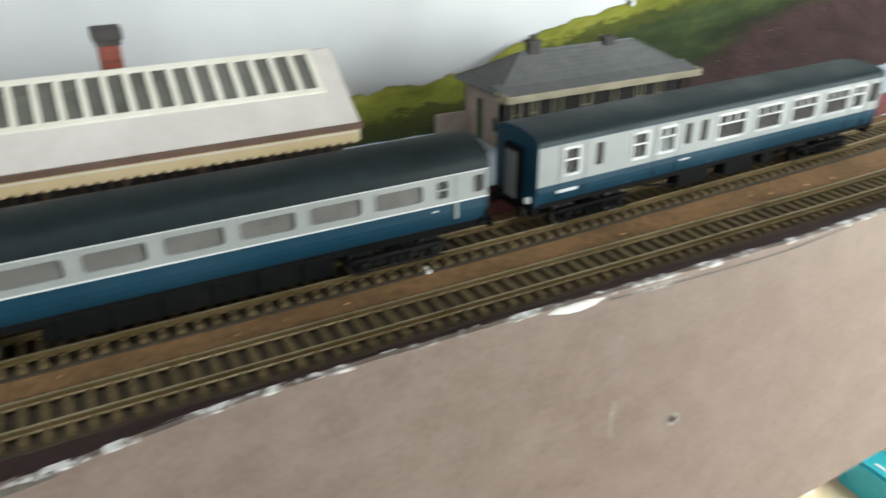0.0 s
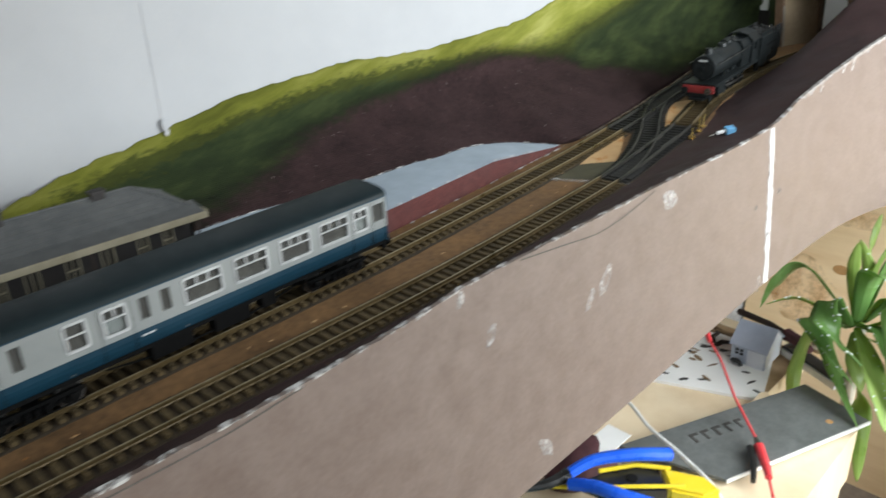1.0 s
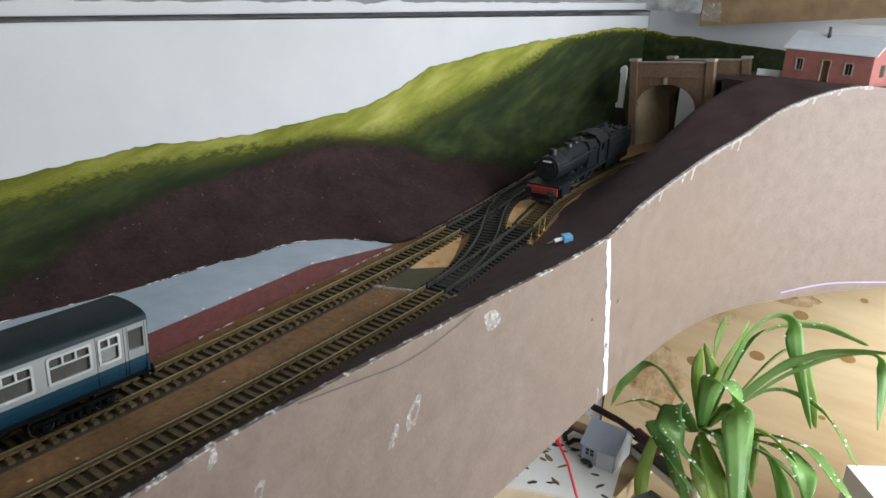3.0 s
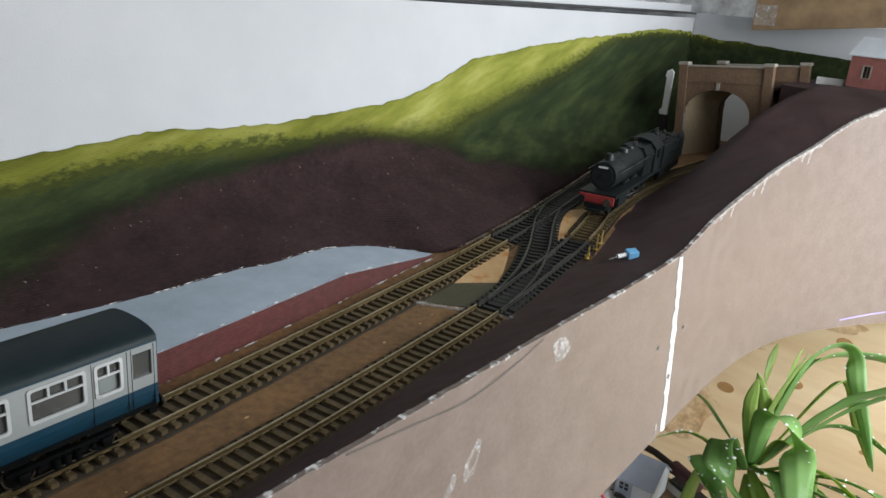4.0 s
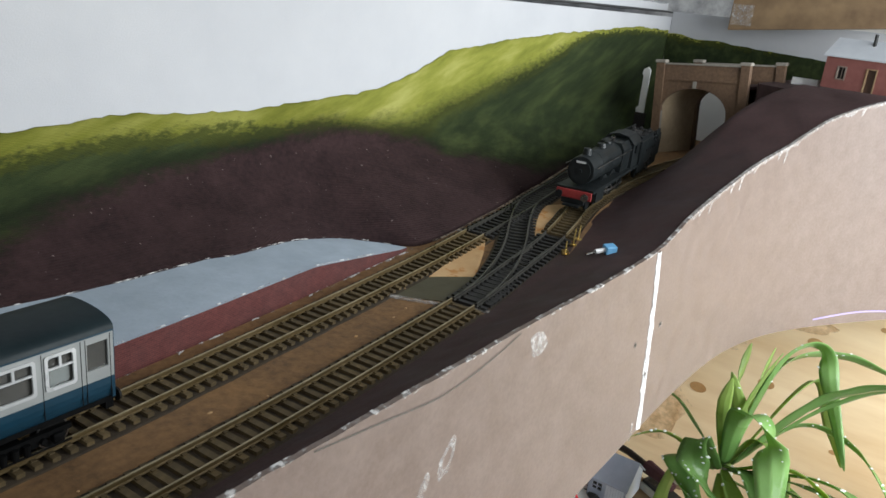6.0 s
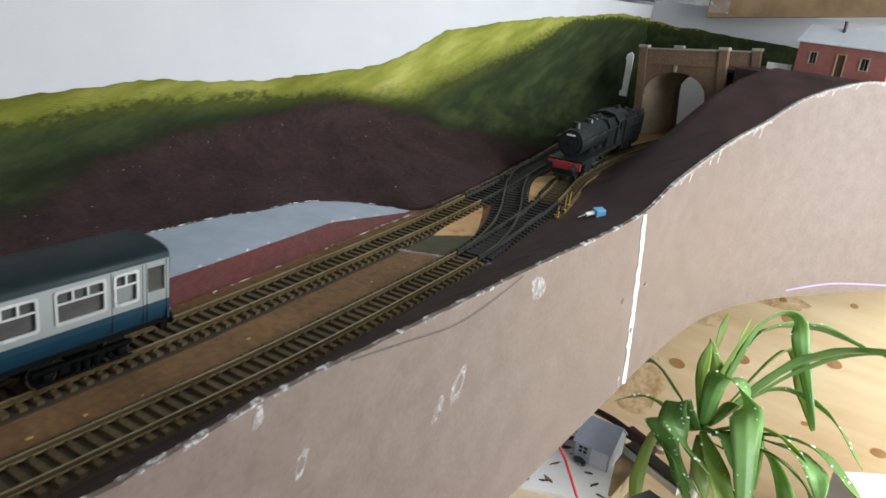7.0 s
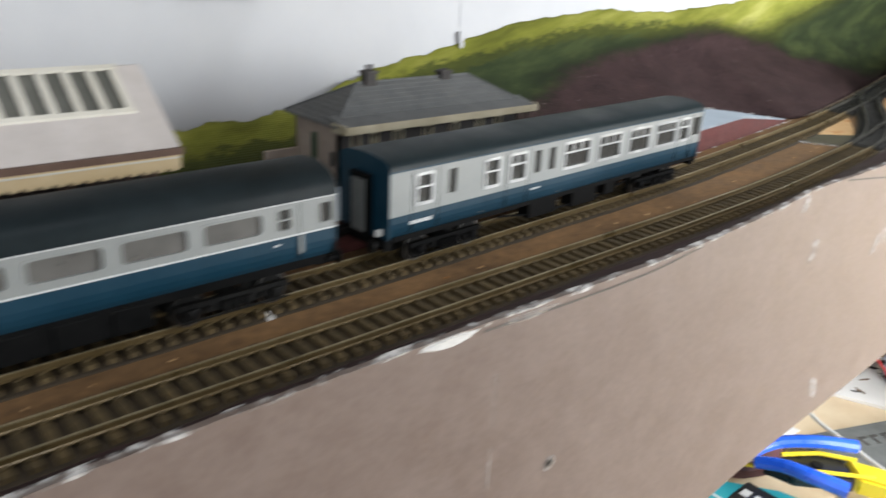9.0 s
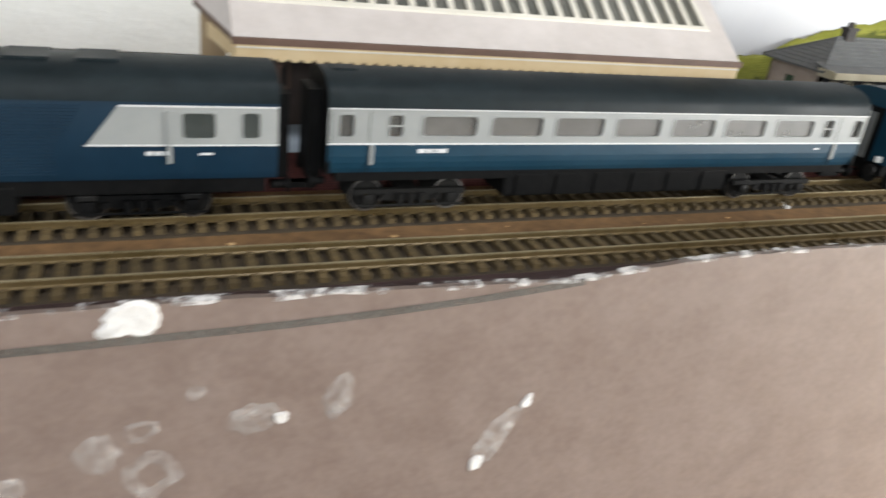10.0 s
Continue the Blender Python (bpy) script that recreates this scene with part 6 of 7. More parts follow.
tube(bm, [(-0.006, -0.001, 0.0035), (-0.016, -0.002, 0.0018)], 0.0012, 8)
smooth(part("pin", bm, M_STEEL, t, "bright metal pin"))
for x, y, h in ((0.6982, -0.0050, 0.0080), (0.7144, -0.0036, 0.0135), (0.7288, -0.0007, 0.0115), (0.6925, -0.0083, 0.0050)):
    bm = bmesh.new()
    zb = Z_BED + max(rise(x), embank_z(x, y) - Z_BED)
    disc(bm, (x, y, zb + 0.0008), 0.0030, "z", 0.0010, 12)
    tube(bm, [(x, y, zb + 0.0010), (x + 0.001, y, zb + 0.0010 + h)], 0.0008, 8, 0.0006)
    smooth(tagged(part("brass_pin", bm, M_BRASS), "upright brass pin by the turnout", "pin", "brass pins"))
flat_patch("plaster_scrap", [(0.6852, -0.0134), (0.7128, -0.0135), (0.743, -0.0049), (0.775, 0.0060), (0.830, 0.0200), (0.860, 0.0290), (0.815, 0.0220), (0.7541, 0.0070), (0.7128, -0.0050)], Z_BED, Z_BED + 0.0016, M_BALLAST, "ochre scenery scatter patch beside the track", "scatter patch")
bm = bmesh.new()
bmesh.ops.create_icosphere(bm, subdivisions=2, radius=0.0013, matrix=Matrix.Translation((0.0, 0.0, Z_BED + 0.001)))
box(bm, -0.0012, 0.0012, -0.0044, -0.0024, Z_BED, Z_BED + 0.0015, 0.0003)
tagged(part("plaster_crumb", bm, M_FILLER), "small white plaster crumb between the tracks", "crumb")
for i in range(34):
    x = random.uniform(-0.35, 0.6)
    y = spline(FRONT, x) + random.uniform(0.017, 0.030) if i % 3 else spline(FRONT, x) + random.choice((-0.0195, 0.0, 0.0455))
    bm = bmesh.new()
    r = random.uniform(0.0004, 0.0010)
    bmesh.ops.create_icosphere(bm, subdivisions=1, radius=r, matrix=Matrix.Translation((x, y, Z_BED + r * 0.4)) @ Matrix.Diagonal((random.uniform(0.8, 2.6), 1, 0.5, 1)))
    tagged(part("plaster_crumb", bm, M_SMEAR if i % 6 == 0 else M_PLY), "pale crumb on the brown track bed", "crumb", "crumbs on the track bed")

# ---- marks on the fascia ----
def on_fascia(x, z, out):
    return Vector((x, spline(FASCIA, x) - out, z))


def blob(name, x, z, w, h, mat, label, category, thick=0.0008, seed=0, ring_only=False, lean=0.0):
    bm = bmesh.new()
    n = 28
    rim = []
    for k in range(n):
        a = 2 * math.pi * k / n
        r = 1 + 0.35 * noise.noise((math.cos(a) * 1.6 + seed, math.sin(a) * 1.6, seed * 0.7)) + 0.18 * noise.noise((math.cos(a) * 5 + seed, math.sin(a) * 5, 3))
        rim.append((w / 2 * r * math.cos(a) + lean * h / 2 * math.sin(a) * r, h / 2 * r * math.sin(a)))
    o = [bm.verts.new(on_fascia(x + u, z + v, 0.0)) for u, v in rim]
    i_ = [bm.verts.new(on_fascia(x + u * 0.82, z + v * 0.82, thick)) for u, v in rim]
    for k in range(n):
        bm.faces.new((o[k], o[(k + 1) % n], i_[(k + 1) % n], i_[k]))
    if ring_only:
        j_ = [bm.verts.new(on_fascia(x + u * 0.5, z + v * 0.5, 0.0)) for u, v in rim]
        for k in range(n):
            bm.faces.new((i_[k], i_[(k + 1) % n], j_[(k + 1) % n], j_[k]))
    else:
        c = bm.verts.new(on_fascia(x, z, thick * 0.8))
        for k in range(n):
            bm.faces.new((i_[k], i_[(k + 1) % n], c))
    return smooth(tagged(part(name, bm, mat), label, category, "filler marks"))


for k, (x, z, w, h, m, rg, ln) in enumerate(((0.446, -0.032, 0.013, 0.020, M_STREAK, True, 0.3), (0.427, -0.040, 0.007, 0.014, M_STREAK, False, 0.4), (0.323, -0.022, 0.006, 0.016, M_STREAK, True, 0.35), (0.2975, 0.012, 0.006, 0.010, M_STREAK, False, 0.1),
                                         (0.529, 0.004, 0.018, 0.016, M_STREAK, False, -0.4), (0.029, 0.0095, 0.024, 0.0042, M_FILLER, False, 0.0), (0.380, -0.139, 0.012, 0.020, M_STREAK, False, -0.5), (-0.3030, 0.0025, 0.017, 0.011, M_FILLER, False, 0.2),
                                         (-0.2700, -0.0355, 0.016, 0.012, M_SMEAR, False, 0.2), (-0.3150, -0.0425, 0.014, 0.014, M_SMEAR, False, 0.0), (-0.3000, -0.0525, 0.018, 0.016, M_SMEAR, True, 0.1), (-0.2430, -0.0315, 0.010, 0.016, M_SMEAR, False, 0.1),
                                         (-0.1840, -0.0565, 0.012, 0.024, M_SMEAR, False, 0.45), (-0.1740, -0.0425, 0.004, 0.006, M_FILLER, False, 0.3), (-0.2610, -0.0365, 0.005, 0.004, M_FILLER, False, 0.0), (-0.3020, -0.0355, 0.010, 0.008, M_SMEAR, True, 0.2),
                                         (-0.3380, -0.0505, 0.008, 0.008, M_SMEAR, False, 0.0), (-0.1900, -0.0675, 0.005, 0.007, M_FILLER, False, 0.2), (-0.2865, -0.0235, 0.006, 0.005, M_SMEAR, False, 0.0), (0.070, 0.008, 0.03, 0.003, M_SMEAR, False, 0.0))):
    blob("filler_smear", x, z, w, h, m, "white filler smear on the hardboard fascia", "filler", 0.0010 if m is M_FILLER else 0.0005, k * 1.7, rg, ln)
for k, (x, drip) in enumerate(((0.816, 0.016), (0.79, 0.008), (0.87, 0.012), (0.895, 0.018), (0.93, 0.010), (0.985, 0.012), (1.0, 0.022), (1.02, 0.008), (0.955, 0.006), (1.12, 0.012), (1.155, 0.010))):
    bm = bmesh.new()
    zt = spline(FASCIA_TOP, x)
    n = 6
    L_, R_ = [], []
    for q in range(n + 1):
        w = 0.0024 * (1 - 0.45 * q / n) * (1 + 0.4 * noise.noise((q * 1.3, x * 90, 0)))
        z = zt - 0.75 * drip * q / n
        L_.append(bm.verts.new(on_fascia(x - w - 0.003 * q / n, z, 0.0004)))
        R_.append(bm.verts.new(on_fascia(x + w - 0.003 * q / n, z, 0.0008)))
    for q in range(n):
        bm.faces.new((L_[q], R_[q], R_[q + 1], L_[q + 1]))
    tagged(part("filler_drip", bm, M_STREAK), "white filler drip below the fascia edge", "filler", "filler drips")
# white filler lip along the top edge
def lip(x0, x1, z_off, w, mat, label):
    bm = bmesh.new()
    n = int((x1 - x0) / 0.0035)
    a, b, c = [], [], []
    for i in range(n + 1):
        x = x0 + (x1 - x0) * i / n
        z = spline(FASCIA_TOP, x) + z_off
        ww = w * max(0.12, 0.55 + 1.1 * noise.noise((x * 55, 9, 0)) + 0.5 * noise.noise((x * 210, 4, 0)))
        a.append(bm.verts.new(on_fascia(x, z + 0.0009, -0.0022)))
        b.append(bm.verts.new(on_fascia(x, z + 0.0006, 0.0008)))
        c.append(bm.verts.new(on_fascia(x, z - ww, 0.0004)))
    for i in range(n):
        bm.faces.new((a[i], a[i + 1], b[i + 1], b[i]))
        bm.faces.new((b[i], b[i + 1], c[i + 1], c[i]))
    smooth(tagged(part("filler_lip", bm, mat), label, "filler"))


lip(-0.78, -0.16, 0.0, 0.0014, M_LIP, "ragged white filler along the board edge")
lip(-0.16, 0.30, 0.0, 0.0012, M_LIP, "thin broken filler along the board edge")
lip(0.30, 0.77, 0.0, 0.0014, M_LIP, "thin broken filler along the board edge")
lip(0.77, 1.20, 0.0, 0.0044, M_STREAK, "ragged white filler along the rising board edge")
# seam between the two boards, filled white
bm = bmesh.new()
rows_ = []
for q in range(41):
    z = 0.0215 - 0.1690 * q / 40
    x = 0.7060 + 0.0382 * (q / 40) ** 0.9 + 0.0012 * noise.noise((q * 0.35, 6, 0))
    w = 0.0042 * (1 + 0.5 * noise.noise((z * 140, 2, 0)) + 0.5 * noise.noise((z * 420, 5, 0)))
    rows_.append([on_fascia(x - w * (1 + 0.8 * noise.noise((z * 300, 8, 0))), z, 0.0003), on_fascia(x - w * 0.4, z, 0.0016), on_fascia(x + w * 0.5, z, 0.0014), on_fascia(x + w, z, 0.0003)])
sheet(bm, rows_)
smooth(tagged(part("filled_seam", bm, M_SEAM), "thick white filler over the upright board seam", "filler"), 60)
blob("filler_smear", 0.7264, -0.143, 0.004, 0.022, M_SMEAR, "white filler run beside the seam", "filler", 0.0006, 9)


def pencil(pts, w, mat, label):
    bm = bmesh.new()
    a, b = [], []
    n = 60
    for i in range(n + 1):
        x = pts[0][0] + (pts[-1][0] - pts[0][0]) * i / n
        z = spline(pts, x)
        a.append(bm.verts.new(on_fascia(x, z + w / 2, 0.0004)))
        b.append(bm.verts.new(on_fascia(x, z - w / 2, 0.0004)))
    for i in range(n):
        bm.faces.new((a[i], a[i + 1], b[i + 1], b[i]))
    tagged(part("marked_line", bm, mat), label, "drawn line")


pencil([(-0.50, -0.008), (-0.335, -0.0045), (-0.293, -0.0035), (-0.244, -0.0018), (-0.198, 0.0013), (-0.160, 0.0050)], 0.0026, M_PENCIL, "grey drawn cutting line on the hardboard")
pencil([(0.350, 0.0180), (0.392, 0.0130), (0.431, 0.0085), (0.460, 0.0100), (0.490, 0.0150), (0.505, 0.0185)], 0.0011, M_PENCIL, "faint grey drawn cutting line on the hardboard")
pencil([(0.045, 0.0085), (0.10, 0.0068), (0.15, 0.0068), (0.19, 0.0100)], 0.0010, M_PENCIL, "faint grey drawn cutting line on the hardboard")
pencil([(1.13, -0.1400), (1.20, -0.1360), (1.26, -0.1400), (1.30, -0.1430), (1.40, -0.1440)], 0.0022, M_PURPLE, "violet drawn line near the lower board edge")
bm = bmesh.new()
for q in range(2):
    z0, z1 = ((-0.012, -0.036), (-0.046, -0.066))[q]
    sheet(bm, [[on_fascia(0.0535 + 0.0006 * s, z, 0.0003) for s in (-1, 1)] for z in (z0, z1)])
tagged(part("scratch_mark", bm, M_SMEAR), "faint pale upright scratch on the hardboard", "scratch")


def wood_screw(x, z, r):
    y = spline(FASCIA, x)
    t = thing("wood_screw", pose(x, y, z), "countersunk cross-head screw in the hardboard", "screw", "screws in the fascia")
    bm = bmesh.new()
    ring(bm, [(r * math.cos(2 * math.pi * k / 20), r * math.sin(2 * math.pi * k / 20)) for k in range(20)], [(r * 0.62 * math.cos(2 * math.pi * k / 20), r * 0.62 * math.sin(2 * math.pi * k / 20)) for k in range(20)], -0.0006, 0.0)
    smooth(part("countersink", bm, M_SMEAR, t))
    bm = bmesh.new()
    disc(bm, (0, -0.0002, 0), r * 0.62, "y", 0.0006, 20)
    part("screw_head", bm, M_STEEL, t)
    bm = bmesh.new()
    box(bm, -r * 0.4, r * 0.4, -0.0007, -0.0004, -r * 0.1, r * 0.1)
    box(bm, -r * 0.1, r * 0.1, -0.0007, -0.0004, -r * 0.4, r * 0.4)
    part("cross_slot", bm, M_BLACKPL, t)


wood_screw(0.0915, -0.0702, 0.0036)
wood_screw(0.745, -0.050, 0.0026)
wood_screw(0.694, -0.052, 0.0024)

# ---- top of the backscene ----
# board joint in the sky with a chipped edge at the crest of the hill
tagged(part("board_joint", boxed(0.2688, 0.2702, Y_BACK - 0.0004, Y_BACK + 0.002, 0.060, 0.186), M_SKY), "faint upright filled joint in the sky board", "joint", kind="structure")
bm = bmesh.new()
prism(bm, [(0.2672, 0.0800), (0.2668, 0.0755), (0.2680, 0.0715), (0.2676, 0.0690), (0.2700, 0.0672), (0.2716, 0.0700), (0.2710, 0.0730), (0.2722, 0.0765), (0.2720, 0.0800)], Y_BACK - 0.0036, Y_BACK - 0.0026, "y")
tagged(part("paint_chip", bm, M_SKY), "pale chip in the hill paint at the board joint", "paint chip")
# sloping roof timber that comes down over the backscene
t = thing("roof_rafter", Matrix.Identity(4), "sloping planed tan timber rafter above the sky board", "rafter")
bm = bmesh.new()
run, climb = 0.75, 0.29
for xx0, xx1 in ((0.0515, 0.1020),):
    prism(bm, [(0.1905, 0.1095), (0.1905 - run, 0.1095 + climb), (0.1905 - run, 0.1095 + climb + 0.075), (0.1905, 0.1845)], xx0, xx1)
part("rafter", bm, M_RAFTER, t)
part("end_lip", boxed(0.0505, 0.1035, 0.1855, 0.1915, 0.1045, 0.1090, 0.0006), M_OLDWOOD, t, "dark brown lip across the lower end")
part("side_strip", boxed(0.0498, 0.0514, 0.1700, 0.1910, 0.1080, 0.1840), M_BLACKEDGE, t, "dark edge strip")
# black strip stands in for the dark of the gap above the board
bm = bmesh.new()
g = []
for i in range(300):
    x = -0.80 + 2.17 * i / 299
    g.append([(x, Y_BACK - 0.0008, 0.1835 + 0.0012 * noise.noise((x * 20, 0, 0)) + 0.006 * max(0, x)), (x, Y_BACK - 0.0008, 0.1852 + 0.0012 * noise.noise((x * 20, 0, 0)) + 0.006 * max(0, x)), (x, Y_BACK + 0.010, 0.1862 + 0.006 * max(0, x))])
sheet(bm, g)
tagged(part("edge_gap", bm, M_BLACKEDGE), "dark ragged strip drawn as the gap above the backscene", "gap", kind="structure")
bm = bmesh.new()
g = []
for i in range(300):
    x = -0.80 + 2.17 * i / 299
    zz = 0.1868 + 0.006 * max(0, x)
    g.append([(x, 0.2030, zz), (x, 0.2030, zz + 0.010 + 0.003 * noise.noise((x * 25, 5, 0)) + 0.0015 * noise.noise((x * 120, 5, 0))), (x, 0.2245, zz + 0.012)])
sheet(bm, g)
tagged(part("painted_lip", bm, M_SKY), "rough white painted strip above the backscene", "painted strip", kind="structure")
t = thing("timber_beam", pose(1.3300, 0.0900, 0.1950, 0, 0, -90), "rough brown timber beam across the corner", "beam")
bm = bmesh.new()
prism(bm, [(0.0, -0.0180), (0.26, 0.0120), (0.26, 0.050), (0.0, 0.0300)], -0.012, 0.012, "y")
part("beam", bm, M_OLDWOOD, t)
bm = bmesh.new()
box(bm, 0.002, 0.03, -0.0135, -0.0115, -0.010, 0.018)
part("white_splash", bm, M_SMEAR, t, "white paint splash")

# ---- under the layout: pine panel, workbench and clutter ----
bm = bmesh.new()
tagged(part("pine_panel", boxed(1.462, 1.482, -0.949, 0.22, -0.90, 0.10), M_PINEPANEL), "knotty varnished pine panel below the layout", "pine panel", kind="structure")
KNOTS = ((-0.058, -0.389, 0.011), (-0.199, -0.344, 0.010), (-0.114, -0.291, 0.010), (-0.097, -0.261, 0.005), (-0.202, -0.237, 0.005), (-0.183, -0.466, 0.005), (0.050, -0.440, 0.012), (-0.300, -0.470, 0.010), (-0.340, -0.260, 0.008), (-0.270, -0.600, 0.013))
for y, z, w, h in ((0.120, -0.500, 0.060, 0.075), (0.045, -0.330, 0.050, 0.022), (-0.085, -0.262, 0.055, 0.016)):
    bm = bmesh.new()
    rim = [(w * (1 + 0.4 * noise.noise((math.cos(q * 0.262) * 2, math.sin(q * 0.262) * 2, y * 50))) * math.cos(q * 0.262) + y, h * math.sin(q * 0.262) + z) for q in range(24)]
    prism(bm, rim, 1.4612, 1.4622, "x")
    tagged(part("resin_stain", bm, M_RESIN), "orange-brown resin stain in the pine panel", "stain", "stains in the pine")
for y, z, r in KNOTS:
    bm = bmesh.new()
    disc(bm, (1.4620, y, z), r, "x", 0.0012, 20)
    bmesh.ops.transform(bm, matrix=Matrix.Translation((0, y, z)) @ Matrix.Diagonal((1, 1.25, 0.8, 1)) @ Matrix.Translation((0, -y, -z)), verts=bm.verts)
    tagged(part("wood_knot", bm, M_KNOT), "dark knot in the pine panel", "knot", "knots in the pine")
bench = thing("workbench", Matrix.Identity(4), "pale timber workbench under the layout", "workbench")
part("bench_top", boxed(0.30, 1.085, -0.035, 0.215, -0.430, -0.4000), M_PINE, bench, "pale pine bench top")
part("bench_leg", boxed(0.34, 0.38, 0.0, 0.04, -0.90, -0.430), M_PINE, bench)
part("bench_leg", boxed(1.03, 1.07, 0.0, 0.04, -0.90, -0.430), M_PINE, bench)
part("bench_leg", boxed(0.34, 0.38, 0.17, 0.21, -0.90, -0.430), M_PINE, bench)
part("bench_leg", boxed(1.03, 1.07, 0.17, 0.21, -0.90, -0.430), M_PINE, bench)
tagged(part("timber_block", boxed(0.66, 0.90, -0.155, -0.036, -0.46, -0.382), M_PINE), "pale sawn timber block by the bench edge", "timber")
tagged(part("timber_post", boxed(0.66, 0.90, -0.150, -0.040, -0.90, -0.4605), M_PINE), "pine support under the timber block", "timber")
# magazine with illustrations
mag = thing("magazine", pose(0.8480, 0.0980, -0.3995, 0, 0, -68.0), "open white magazine page with small dark illustrations", "magazine")
bm = bmesh.new()
prism(bm, [(0.0, 0.0), (0.146, -0.002), (0.160, 0.130), (0.004, 0.185)], 0.0, 0.0045, "z")
part("page_block", bm, M_PAPER, mag)
for k in range(26):
    x, y = random.uniform(0.012, 0.140), random.uniform(0.012, 0.115)
    bm = bmesh.new()
    n = 10
    w, h, a0 = random.uniform(0.006, 0.016), random.uniform(0.002, 0.006), random.uniform(-0.9, 0.9)
    pts = []
    for q in range(n):
        a = 2 * math.pi * q / n
        r = 1 + 0.5 * noise.noise((math.cos(a) * 2 + k, math.sin(a) * 2, k))
        u, v = w * 0.6 * r * math.cos(a), h * 0.7 * r * math.sin(a)
        pts.append((x + u * math.cos(a0) - v * math.sin(a0), y + u * math.sin(a0) + v * math.cos(a0)))
    prism(bm, pts, 0.0045, 0.0048, "z")
    part("illustration", bm, M_PRINT if k % 3 else M_OLDWOOD, mag)
for k in range(10):
    x, y = 0.02 + 0.012 * k, 0.122 - 0.002 * k
    part("print_line", boxed(x, x + 0.010, y, y + 0.0012, 0.0045, 0.0048), M_PRINT, mag)

# small grey model house on the magazine
gh = thing("grey_model_house", pose(0.9660, 0.0375, -0.3950, 0, 0, -88.0) @ Matrix.Scale(1.14, 4), "unpainted blue-grey plastic model house on the magazine", "model house")
W, D, H = 0.0430, 0.0500, 0.0260
ops = [(0.0050, 0.0160, 0.0110, 0.0200)]
bm = bmesh.new()
panel_with_openings(bm, 0, W, 0, H, ops, 0.0, 0.0015)
part("front_wall", bm, M_GREYCARD, gh)
for a in (0.0050, 0.0108):
    for c in (0.0110, 0.0158):
        part("window_pane", boxed(a + 0.0004, a + 0.0046, 0.0006, 0.0010, c + 0.0004, c + 0.0040), M_BLACKPL, gh)
bm = bmesh.new()
box(bm, 0.0098, 0.0108, -0.0003, 0.0010, 0.0110, 0.0200)
box(bm, 0.0050, 0.0160, -0.0003, 0.0010, 0.0150, 0.0158)
part("window_frame", bm, M_GREYCARD, gh)
for i in range(7):
    part("door_board", boxed(0.0205 + i * 0.0030, 0.0231 + i * 0.0030, -0.0006, 0.0, 0.0, 0.0215), M_GREYCARD_L, gh)
part("rear_wall", boxed(0, W, D - 0.0015, D, 0, H), M_GREYCARD, gh)
for x0, x1 in ((0, 0.0015), (W - 0.0015, W)):
    bm = bmesh.new()
    prism(bm, [(0, 0), (D, 0), (D, H), (D / 2, H + 0.0200), (0, H)], x0, x1)
    part("gable_wall", bm, M_GREYCARD_L, gh, "lighter grey gable wall")
for y_e in (-0.003, D + 0.003):
    bm = bmesh.new()
    prism(bm, [(y_e, H - 0.0022), (D / 2, H + 0.0205), (D / 2, H + 0.0220), (y_e, H - 0.0006)], -0.002, W + 0.002)
    part("roof_slope", bm, M_GREYCARD, gh)
bm = bmesh.new()
bmesh.ops.create_icosphere(bm, subdivisions=1, radius=0.006, matrix=Matrix.Translation((0.008, -0.010, 0.006)) @ Matrix.Diagonal((1.6, 0.8, 0.8, 1)))
bmesh.ops.create_icosphere(bm, subdivisions=1, radius=0.004, matrix=Matrix.Translation((0.016, -0.013, 0.005)))
ob = part("dark_scrap", bm, M_BLACKPL)
ob.matrix_world = pose(0.9690, 0.0340, -0.3950, 0, 0, -88.0)
tagged(ob, "small dark plastic casting by the model house", "casting")

# dark sheet with a hanging hole
sh = thing("grey_sheet", Matrix.Identity(4), "dark grey rubbery sheet with a punched hanging hole", "sheet")
bm = bmesh.new()
prism(bm, [(0.672, 0.035), (0.938, -0.076), (0.911, -0.162), (0.700, -0.083)], -0.3760, -0.3720, "z")
part("sheet_body", bm, M_SHEET, sh)
bm = bmesh.new()
prism(bm, [(0.9105, -0.1625), (0.7000, -0.0835), (0.6995, -0.0850), (0.9105, -0.1645)], -0.3765, -0.3718, "z")
part("sheet_edge", bm, M_SHEETEDGE, sh, "pale cut edge")
bm = bmesh.new()
disc(bm, (0.878, -0.128, -0.3719), 0.0042, "z", 0.0006, 16)
part("hanging_hole", bm, M_PLY, sh)
for i, (w, h) in enumerate(((0.012, 0.016), (0.011, 0.016), (0.012, 0.016), (0.011, 0.016), (0.010, 0.016))):
    u = Vector((0.736 + i * 0.0155, -0.030 - i * 0.0065))
    d = Vector((0.925, -0.38)).normalized()
    nrm = Vector((-d.y, d.x))
    bm = bmesh.new()
    prism(bm, [tuple(u), tuple(u + d * w * 0.35), tuple(u + d * w * 0.35 + nrm * h), tuple(u + nrm * h)], -0.3719, -0.3716, "z")
    prism(bm, [tuple(u + nrm * h * 0.75), tuple(u + d * w + nrm * h * 0.75), tuple(u + d * w + nrm * h), tuple(u + nrm * h)], -0.3719, -0.37155, "z")
    part("printed_mark", bm, M_PRINT, sh)


